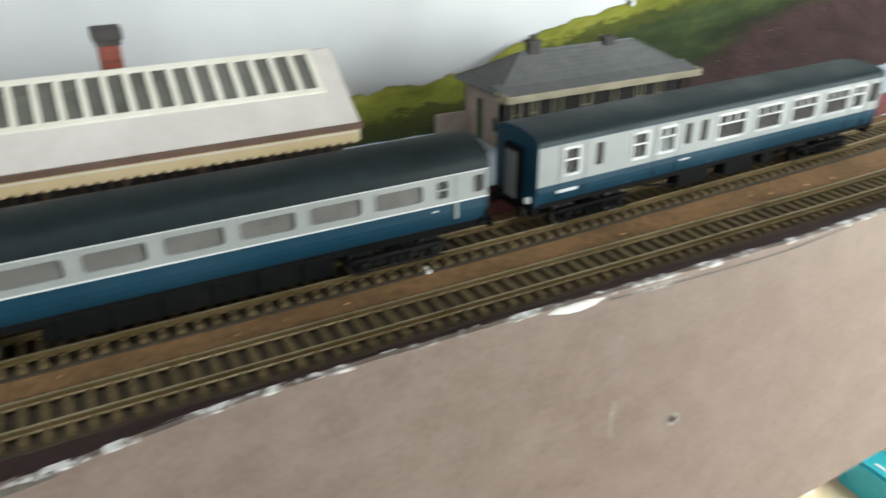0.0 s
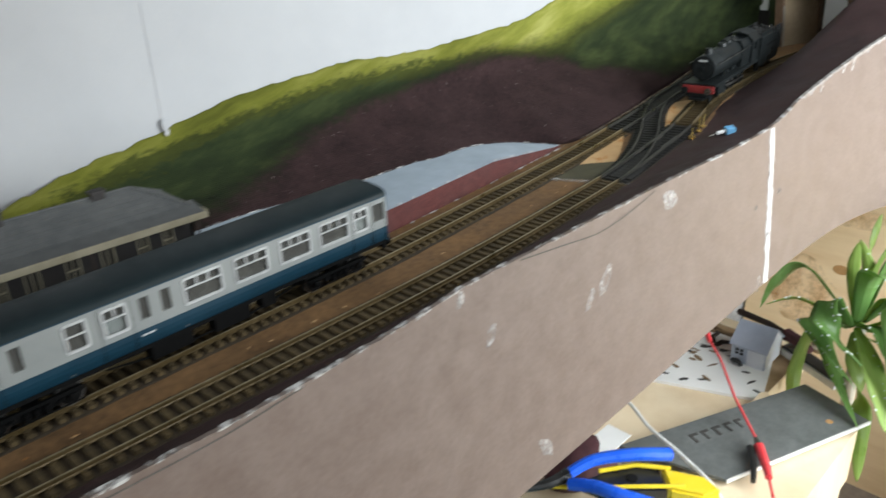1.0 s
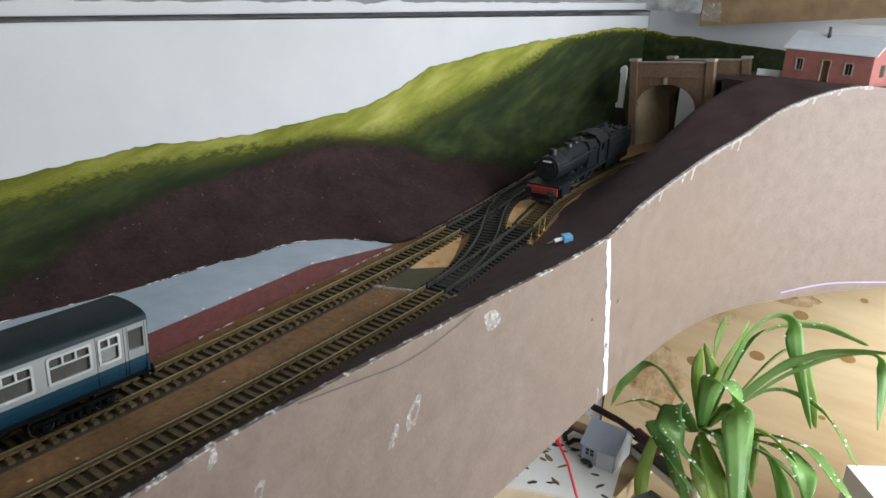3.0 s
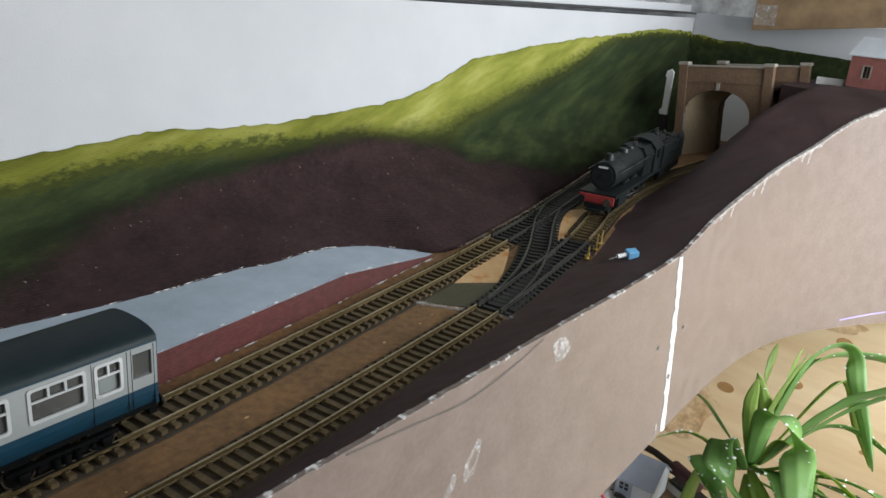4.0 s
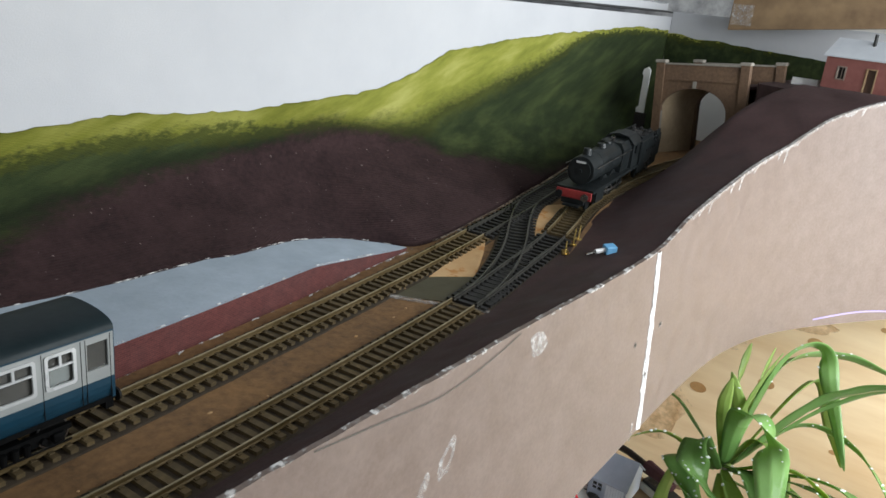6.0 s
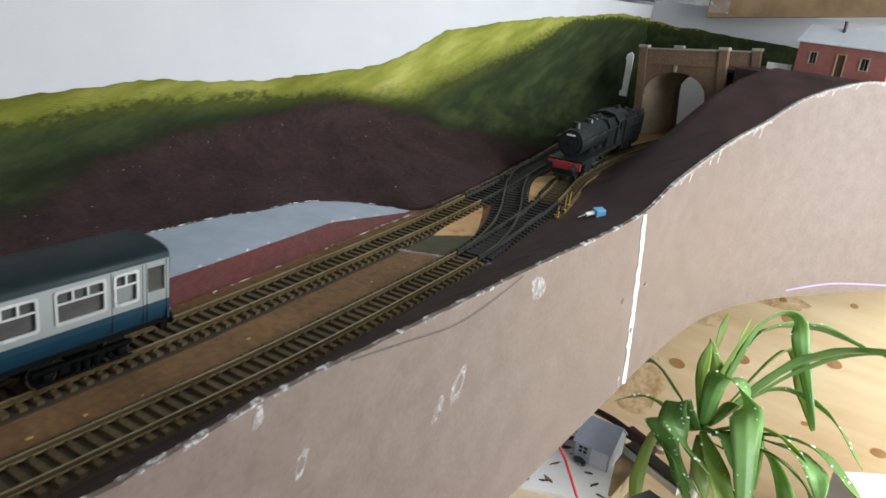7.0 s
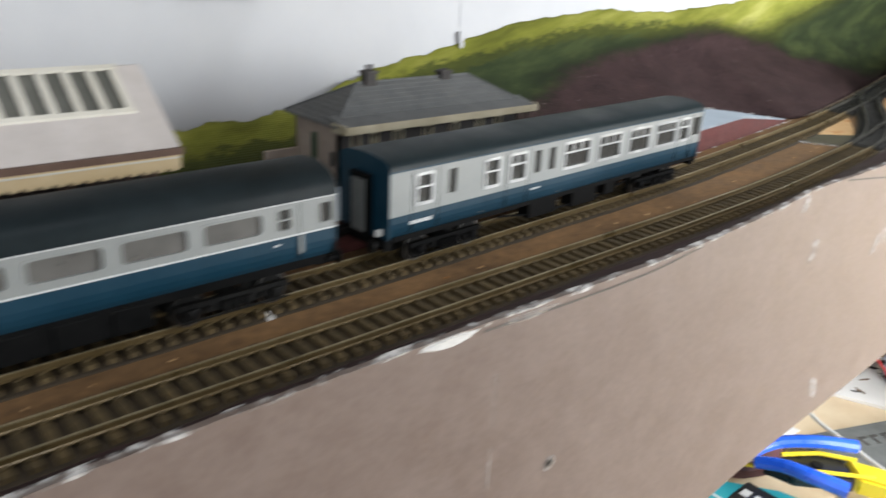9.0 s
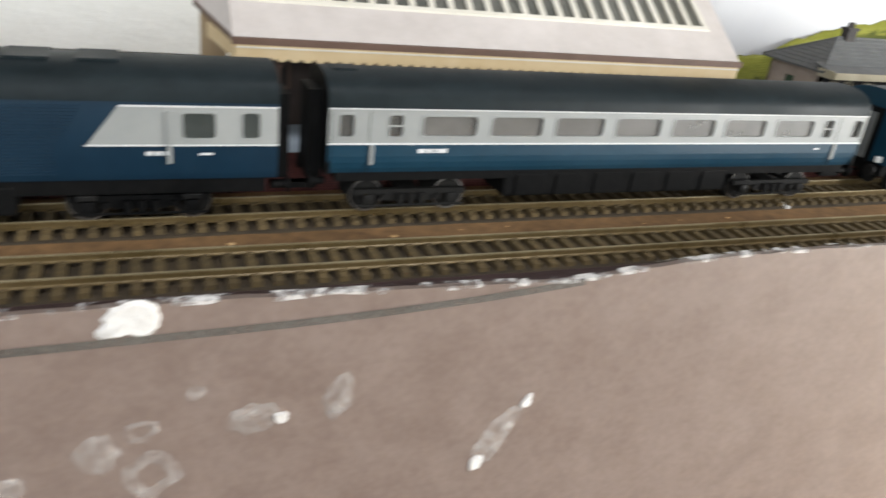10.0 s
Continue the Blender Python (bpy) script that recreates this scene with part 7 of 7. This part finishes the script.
def wire(name, pts, r, mat, label):
    bm = bmesh.new()
    fine = []
    for i in range(len(pts) - 1):
        p0, p1, p2, p3 = (Vector(pts[max(0, min(len(pts) - 1, i + k))]) for k in (-1, 0, 1, 2))
        for q in range(8):
            u = q / 8
            fine.append(0.5 * ((2 * p1) + (p2 - p0) * u + (2 * p0 - 5 * p1 + 4 * p2 - p3) * u * u + (3 * p1 - p0 - 3 * p2 + p3) * u**3))
    fine.append(Vector(pts[-1]))
    tube(bm, fine, r, 8)
    return smooth(tagged(part(name, bm, mat), label, "wire"))


wire("white_wire", [(0.735, 0.100, -0.36), (0.729, 0.061, -0.352), (0.699, 0.012, -0.350), (0.680, -0.042, -0.352), (0.654, -0.097, -0.356), (0.62, -0.16, -0.40)], 0.0022, M_WHITEPL, "white insulated wire hanging over the bench")
clip = thing("test_lead", Matrix.Identity(4), "red test lead with red and black crocodile clips", "test lead")
bm = bmesh.new()
tube(bm, [(0.895, 0.040, -0.330), (0.870, 0.011, -0.337), (0.821, -0.033, -0.350), (0.775, -0.082, -0.361)], 0.0016, 8)
smooth(part("lead", bm, M_REDPL, clip))
bm = bmesh.new()
tube(bm, [(0.915, 0.060, -0.322), (0.905, 0.050, -0.325), (0.892, 0.037, -0.331)], 0.0052, 10, 0.0032)
smooth(part("clip_sleeve", bm, M_REDPL, clip, "red clip sleeve"))
bm = bmesh.new()
tube(bm, [(0.775, -0.082, -0.361), (0.764, -0.090, -0.361)], 0.0030, 10, 0.0040)
smooth(part("clip_jaw", bm, M_STEEL, clip, "bright metal jaw"))
bm = bmesh.new()
tube(bm, [(0.764, -0.090, -0.361), (0.735, -0.112, -0.362), (0.722, -0.120, -0.362)], 0.0058, 10, 0.0040)
tube(bm, [(0.722, -0.120, -0.362), (0.690, -0.140, -0.365), (0.66, -0.17, -0.40)], 0.0016, 8)
smooth(part("clip_sleeve", bm, M_REDPL, clip, "red clip sleeve"))
bm = bmesh.new()
tube(bm, [(0.758, -0.083, -0.363), (0.735, -0.098, -0.366), (0.712, -0.108, -0.368)], 0.0046, 10, 0.0030)
smooth(part("clip_sleeve", bm, M_BLACKPL, clip, "black clip sleeve"))


def grip(bm, pts, r0, r1):
    fine = []
    for i in range(len(pts) - 1):
        p0, p1, p2, p3 = (Vector(pts[max(0, min(len(pts) - 1, i + k))]) for k in (-1, 0, 1, 2))
        for q in range(8):
            u = q / 8
            fine.append(0.5 * ((2 * p1) + (p2 - p0) * u + (2 * p0 - 5 * p1 + 4 * p2 - p3) * u * u + (3 * p1 - p0 - 3 * p2 + p3) * u**3))
    fine.append(Vector(pts[-1]))
    tube(bm, fine, r0, 10, r1)


pl = thing("pliers", Matrix.Identity(4), "small side cutters with bright blue handles", "pliers")
bm = bmesh.new()
grip(bm, [(0.552, 0.022, -0.330), (0.580, 0.010, -0.323), (0.612, -0.016, -0.321), (0.645, -0.043, -0.326)], 0.0062, 0.0075)
smooth(part("handle", bm, M_BLUEPL, pl, "bright blue rubber handle"))
bm = bmesh.new()
grip(bm, [(0.540, 0.012, -0.330), (0.548, -0.012, -0.324), (0.553, -0.036, -0.323), (0.566, -0.068, -0.327)], 0.0062, 0.0080)
smooth(part("handle", bm, M_BLUEPL, pl, "bright blue rubber handle"))
bm = bmesh.new()
grip(bm, [(0.552, 0.022, -0.331), (0.530, 0.030, -0.333), (0.505, 0.048, -0.336)], 0.0080, 0.0030)
smooth(part("jaws", bm, M_BLACKPL, pl))
st = thing("wire_stripper", Matrix.Identity(4), "yellow and black hand tool with padded grips", "wire stripper")
bm = bmesh.new()
prism(bm, [(0.560, 0.010), (0.610, -0.008), (0.628, -0.040), (0.606, -0.062), (0.566, -0.020)], -0.352, -0.338, "z")
part("tool_body", bm, M_BLACKPL, st)
bm = bmesh.new()
prism(bm, [(0.606, -0.064), (0.630, -0.041), (0.648, -0.082), (0.640, -0.104), (0.620, -0.096)], -0.354, -0.334, "z")
bmesh.ops.bevel(bm, geom=list(bm.edges), offset=0.003, segments=2, affect="EDGES")
part("grip", bm, M_YELPL, st, "yellow padded grip")
bm = bmesh.new()
tube(bm, [(0.515, 0.052, -0.338), (0.549, 0.004, -0.336), (0.585, -0.036, -0.334), (0.620, -0.074, -0.334)], 0.0022, 8)
tube(bm, [(0.582, 0.004, -0.335), (0.615, -0.020, -0.334), (0.634, -0.050, -0.334)], 0.0026, 8)
smooth(part("edge_band", bm, M_YELPL, st, "yellow edge band"))
bm = bmesh.new()
disc(bm, (0.598, -0.026, -0.3375), 0.006, "z", 0.002, 14)
part("pivot", bm, M_BOGIE, st)
tb = thing("teal_case", Matrix.Identity(4), "teal plastic tool case with pale printed stripe", "tool case")
bm = bmesh.new()
prism(bm, [(0.486, 0.056), (0.520, 0.046), (0.560, -0.010), (0.575, -0.060), (0.535, -0.090), (0.486, -0.030)], -0.4000, -0.3600, "z")
bmesh.ops.bevel(bm, geom=list(bm.edges), offset=0.003, segments=2, affect="EDGES")
part("case_body", bm, M_TEAL, tb)
part("dark_label", boxed(0.505, 0.545, -0.060, 0.016, -0.3600, -0.3596), M_BLACKPL, tb, "dark printed label")
for i in range(5):
    part("printed_mark", boxed(0.520, 0.532, 0.004 - i * 0.013, 0.012 - i * 0.013, -0.3596, -0.3592), M_SHEETEDGE, tb)
part("pale_stripe", boxed(0.496, 0.499, -0.030, 0.030, -0.3600, -0.3594), M_SHEETEDGE, tb)
tagged(part("bench_extension", boxed(0.30, 0.655, -0.16, -0.0355, -0.430, -0.4005), M_PINE), "pale pine shelf board below the tools", "shelf", kind="structure")
for k, (x, y, m, lb) in enumerate(((0.440, 0.075, M_PAPER, "crumpled white paper scrap"), (0.425, 0.02, M_PAPER, "crumpled white paper scrap"), (0.47, 0.085, M_REDPL, "small red plastic scrap"), (0.41, -0.04, M_YELPL, "small yellow scrap on the shelf"), (0.455, -0.07, M_PAPER, "crumpled white paper scrap"), (0.40, 0.06, M_PAPER, "crumpled white paper scrap"))):
    bm = bmesh.new()
    bmesh.ops.create_icosphere(bm, subdivisions=3, radius=0.022 if m is M_PAPER else 0.012)
    for v in bm.verts:
        v.co *= 1 + 0.45 * noise.noise(v.co * 60 + Vector((k * 3, 0, 0)))
        v.co.z *= 0.55
    ob = part("paper_scrap", bm, m)
    ob.location = (x, y, -0.3895)
    tagged(ob, lb, "scrap", "scraps on the bench")
bm = bmesh.new()
bmesh.ops.create_icosphere(bm, subdivisions=3, radius=0.045)
for v in bm.verts:
    v.co = Vector((v.co.x * 1.2, v.co.y * 0.8, max(-0.012, v.co.z * 0.55))) * (1 + 0.2 * noise.noise(v.co * 30))
ob = smooth(part("maroon_cloth", bm, M_MAROON))
ob.location = (0.632, 0.060, -0.3860)
tagged(ob, "folded dark maroon cloth on the bench", "cloth")
tagged(part("card_flap", boxed(0.640, 0.690, 0.030, 0.062, -0.3660, -0.3648), M_PAPER), "stiff white card flap lying on the cloth", "card")
fr = thing("tablet", Matrix.Identity(4), "narrow dark tablet with a pale edge lying on the bench", "tablet")
bm = bmesh.new()
prism(bm, [(1.035, -0.009), (0.993, -0.096), (1.013, -0.101), (1.056, -0.015)], -0.3890, -0.3850, "z")
part("slab", bm, M_BLACKPL, fr)
bm = bmesh.new()
prism(bm, [(1.033, -0.008), (0.990, -0.097), (1.015, -0.104), (1.058, -0.013)], -0.3990, -0.3892, "z")
part("pale_rim", bm, M_SHEETEDGE, fr, "pale edge")
st_ = thing("dark_stick", Matrix.Identity(4), "dark wooden stick leaning across the bench", "stick")
bm = bmesh.new()
tube(bm, [(1.091, 0.082, -0.385), (1.060, 0.023, -0.372), (1.026, -0.036, -0.366)], 0.0055, 8, 0.0040)
smooth(part("shaft", bm, M_SHADEWOOD, st_))
bm = bmesh.new()
tube(bm, [(1.040, -0.010, -0.368), (1.026, -0.036, -0.366), (1.016, -0.052, -0.367)], 0.0095, 10, 0.0060)
smooth(part("cloth_wrap", bm, M_MAROON, st_, "maroon wrapped end"))
for k, (x, y, a_) in enumerate(((1.012, 0.082, 20), (1.040, 0.098, 65), (1.004, 0.060, -30), (1.030, 0.075, 110))):
    bm = bmesh.new()
    tube(bm, [(-0.020, 0, 0.003), (-0.006, 0.004, 0.006), (0.010, -0.003, 0.005), (0.022, 0.002, 0.003)], 0.0042, 7, 0.0022)
    ob = smooth(part("bark_scrap", bm, M_OLDWOOD if k % 2 else M_SHADEWOOD))
    ob.matrix_world = pose(x, y, -0.3990, 0, 0, a_)
    tagged(ob, "small brown bark scrap on the bench", "bark", "bark scraps")
tagged(part("brown_board", boxed(0.93, 1.060, -0.034, 0.150, -0.4000, -0.3996), M_BOARDBROWN), "brown card lying on the bench", "card")
for k in range(5):
    bm = bmesh.new()
    disc(bm, (0.0, 0.0, 0.0), 0.011 - 0.0006 * (k % 2), "z", 0.006, 14)
    ob = part("cord_ring", bm, M_CORK if k % 2 else M_OLDWOOD)
    ob.location = (1.075, -0.045, -0.394 + k * 0.006)
    tagged(ob, "banded cord coil on the bench edge", "cord", "cord coils")
bm = bmesh.new()
tube(bm, [(1.010 + 0.004 * math.sin(i * 1.3), -0.085, -0.90 + 0.046 * i) for i in range(10)], 0.019, 14)
for v in bm.verts:
    v.co += 0.003 * noise.noise_vector(v.co * 90)
smooth(tagged(part("bark_pole", bm, M_CORK), "pale rough bark pole beside the plant", "pole"), 60)
bm = bmesh.new()
box(bm, -0.08, 0.08, -0.06, 0.06, 0.0, 0.36)
ob = part("white_box", bm, M_WHITEPL)
ob.matrix_world = pose(1.290, -0.345, -0.90 + 0.085, 0, 0, 38)
tagged(ob, "plain white cardboard box by the pine panel", "box")
tagged(part("stool", boxed(1.15, 1.40, -0.45, -0.22, -0.90, -0.816), M_PINE), "low pine stool under the white box", "stool")

# ---- broad-leaved house plant ----
def plant_leaf_material():
    return see_through(surface("glossy green leaf", (0.14, 0.29, 0.075), (0.30, 0.50, 0.17), 30, 0.26, 0.1, 90, coarse=9, vary=0.35), (0.30, 0.52, 0.08))


def see_through(m, tint, share=0.38):
    """Lets light pass diffusely through a thin leaf."""
    nt = m.node_tree
    tl, mx = nt.nodes.new("ShaderNodeBsdfTranslucent"), nt.nodes.new("ShaderNodeMixShader")
    tl.inputs["Color"].default_value = (*tint, 1)
    mx.inputs[0].default_value = share
    nt.links.new(nt.nodes["Principled BSDF"].outputs[0], mx.inputs[1])
    nt.links.new(tl.outputs[0], mx.inputs[2])
    nt.links.new(mx.outputs[0], nt.nodes["Material Output"].inputs["Surface"])
    return m


M_LEAF = plant_leaf_material()
M_LEAFPALE = see_through(surface("fresh yellow-green leaf", (0.26, 0.40, 0.09), (0.44, 0.58, 0.18), 30, 0.35, 0.1, 90, coarse=9, vary=0.3), (0.50, 0.66, 0.12))
M_POT = surface("terracotta", (0.30, 0.11, 0.05), (0.42, 0.18, 0.09), 60, 0.8, 0.2)
M_LEAFGLINT = surface("white leaf glint", (0.62, 0.66, 0.6), (0.8, 0.82, 0.78), 200, 0.2, 0.0)
plant = thing("house_plant", pose(1.005, -0.110, -0.4400), "green strap-leaved house plant with arching leaves and white glint flecks", "plant")
part("pot", (lambda b: (tube(b, [(0.03, 0.0, -0.46), (0.03, 0.0, -0.32)], 0.055, 24, 0.075), b)[1])(bmesh.new()), M_POT, plant, "terracotta pot")
part("stem", (lambda b: (tube(b, [(0.03, 0.0, -0.34), (0.02, 0.0, -0.10), (0.0, 0.0, 0.14)], 0.011, 12, 0.007), b)[1])(bmesh.new()), M_CORK, plant, "pale bare stem")


def leaf(pts, w, mat, flecks=0):
    """An arching strap leaf with a folded midrib along a curve in metres, from its base to its tip."""
    base = Vector((1.005, -0.110, -0.4400))
    fine = []
    P = [Vector(p) - base for p in pts]
    for i in range(len(P) - 1):
        p0, p1, p2, p3 = (P[max(0, min(len(P) - 1, i + k))] for k in (-1, 0, 1, 2))
        for q in range(10):
            u = q / 10
            fine.append(0.5 * ((2 * p1) + (p2 - p0) * u + (2 * p0 - 5 * p1 + 4 * p2 - p3) * u * u + (3 * p1 - p0 - 3 * p2 + p3) * u**3))
    fine.append(P[-1])
    bm = bmesh.new()
    rows = []
    n = len(fine)
    for i, p in enumerate(fine):
        d = (fine[min(i + 1, n - 1)] - fine[max(i - 1, 0)]).normalized()
        side = d.cross(Vector((0.55, 0.35, 0.75))).normalized()
        up = side.cross(d)
        s = i / (n - 1)
        ww = 1.05 * w * (0.26 + 0.74 * min(1, s / 0.42)) * min(1.0, max(0.02, (1 - s) / 0.34) ** 0.7) * (1 + 0.06 * noise.noise((s * 14, w * 999, 0)))
        cup = 0.22
        rows.append([p + side * ww * k + up * (abs(k) * ww * cup + 0.0015 * noise.noise((s * 10, k, w * 500))) for k in (-1, -0.6, -0.12, 0, 0.12, 0.6, 1)])
    sheet(bm, rows)
    ob = part("leaf", bm, mat, plant)
    so = ob.modifiers.new("solid", "SOLIDIFY")
    so.thickness = 0.0007
    smooth(ob, 70)
    # white flecks imitate glare spots on the glossy leaf
    for f in range(flecks * 3):
        i = random.randint(int(n * 0.2), int(n * 0.85))
        k = random.choice((0, 1, 5, 6))
        b2 = bmesh.new()
        bmesh.ops.create_icosphere(b2, subdivisions=1, radius=random.uniform(0.0007, 0.0019), matrix=Matrix.Translation(rows[i][k]) @ Matrix.Diagonal((random.uniform(1, 2.4), random.uniform(0.7, 1.6), 0.4, 1)))
        part("glint_fleck", b2, M_LEAFGLINT, ob, "white fleck standing for a glint on the leaf")


LEAVES = (
    (((0.998, -0.106, -0.295), (0.974, -0.118, -0.215), (0.943, -0.156, -0.227), (0.893, -0.193, -0.350)), 0.019, 0, 8),
    (((0.998, -0.106, -0.295), (1.015, -0.108, -0.243), (1.011, -0.088, -0.188)), 0.008, 1, 2),
    (((1.017, -0.107, -0.303), (1.140, -0.116, -0.220), (1.211, -0.172, -0.207), (1.236, -0.243, -0.221)), 0.014, 0, 4),
    (((1.001, -0.115, -0.293), (1.018, -0.176, -0.198), (1.025, -0.236, -0.155), (1.010, -0.320, -0.125)), 0.013, 0, 0),
    (((1.010, -0.113, -0.298), (1.060, -0.165, -0.246), (1.066, -0.227, -0.255), (1.031, -0.280, -0.290)), 0.010, 0, 9),
    (((0.990, -0.119, -0.294), (0.973, -0.217, -0.256), (0.937, -0.277, -0.272), (0.910, -0.321, -0.302)), 0.014, 0, 8),
    (((0.997, -0.114, -0.300), (0.975, -0.186, -0.285), (0.952, -0.236, -0.299), (0.924, -0.264, -0.347)), 0.013, 0, 3),
    (((0.984, -0.104, -0.297), (0.963, -0.080, -0.259), (0.929, -0.093, -0.283), (0.908, -0.142, -0.301)), 0.017, 0, 7),
    (((0.992, -0.101, -0.302), (0.977, -0.042, -0.275), (0.948, -0.008, -0.281)), 0.006, 1, 10),
    (((1.022, -0.095, -0.310), (1.056, -0.015, -0.265), (1.040, 0.016, -0.296), (1.018, 0.025, -0.327)), 0.015, 0, 0),
    (((1.035, -0.106, -0.312), (1.175, -0.155, -0.235), (1.178, -0.191, -0.291), (1.162, -0.213, -0.330)), 0.011, 1, 0),
    (((0.986, -0.110, -0.296), (0.926, -0.151, -0.314), (0.879, -0.187, -0.358)), 0.013, 1, 4),
    (((1.006, -0.103, -0.299), (1.075, -0.087, -0.223), (1.094, -0.086, -0.179)), 0.006, 1, 0),
    (((1.016, -0.104, -0.304), (1.097, -0.105, -0.235), (1.129, -0.108, -0.189)), 0.007, 1, 0),
    (((1.001, -0.115, -0.293), (1.050, -0.189, -0.206), (1.058, -0.268, -0.161), (1.027, -0.290, -0.234)), 0.008, 0, 0),
    (((0.997, -0.114, -0.300), (0.966, -0.173, -0.254), (0.948, -0.225, -0.263), (0.919, -0.262, -0.299)), 0.012, 1, 5),
    (((0.991, -0.098, -0.303), (0.973, -0.070, -0.297), (0.926, -0.108, -0.333), (0.887, -0.156, -0.371)), 0.013, 0, 4),
    (((1.000, -0.105, -0.310), (0.965, -0.120, -0.330), (0.925, -0.150, -0.385), (0.905, -0.165, -0.460)), 0.012, 1, 0),
    (((1.005, -0.108, -0.315), (0.990, -0.150, -0.320), (0.965, -0.190, -0.380), (0.955, -0.205, -0.470)), 0.012, 0, 0),
    (((1.010, -0.112, -0.310), (1.020, -0.180, -0.310), (1.000, -0.230, -0.380), (0.985, -0.245, -0.450)), 0.011, 0, 0),
    (((1.000, -0.105, -0.300), (1.060, -0.129, -0.179), (1.090, -0.162, -0.157), (1.070, -0.186, -0.201), (1.050, -0.221, -0.274)), 0.010, 0, 3),
    (((0.998, -0.104, -0.300), (0.970, -0.060, -0.293), (0.930, -0.089, -0.305), (0.900, -0.143, -0.330)), 0.014, 0, 6),
    (((1.000, -0.110, -0.300), (0.960, -0.200, -0.262), (0.930, -0.238, -0.262), (0.900, -0.253, -0.277)), 0.013, 0, 5),
    (((1.000, -0.104, -0.300), (0.985, -0.094, -0.225), (0.955, -0.101, -0.170)), 0.007, 1, 0),
    (((1.000, -0.106, -0.300), (1.015, -0.112, -0.225), (1.045, -0.130, -0.160)), 0.005, 1, 0),
    (((1.000, -0.106, -0.300), (0.970, -0.140, -0.285), (0.930, -0.175, -0.330), (0.905, -0.195, -0.400)), 0.014, 0, 5),
    (((1.000, -0.106, -0.310), (1.010, -0.130, -0.260), (0.990, -0.165, -0.270), (0.965, -0.185, -0.330)), 0.010, 1, 0),
    (((1.000, -0.100, -0.305), (1.000, -0.060, -0.320), (0.975, -0.050, -0.380), (0.960, -0.060, -0.440)), 0.011, 1, 0),
)
for pts, w, pale, fl in LEAVES:
    leaf(pts, w, M_LEAFPALE if pale else M_LEAF, fl)

# ---- sleepers ----
for t, rows, x0, x1, pitch, mesh in SLEEPERS:
    x = x0 + pitch / 2
    while x < x1:
        y = spline(rows, x)
        a = math.atan2(spline(rows, x + 0.004) - spline(rows, x - 0.004), 0.008)
        ob = new("sleeper", mesh)
        ob.matrix_world = Matrix.Translation((x, y, rise(x) + random.uniform(-0.0001, 0.0001))) @ Matrix.Rotation(a + random.uniform(-0.012, 0.012), 4, "Z")
        ob.parent = t
        x += pitch * math.cos(a)
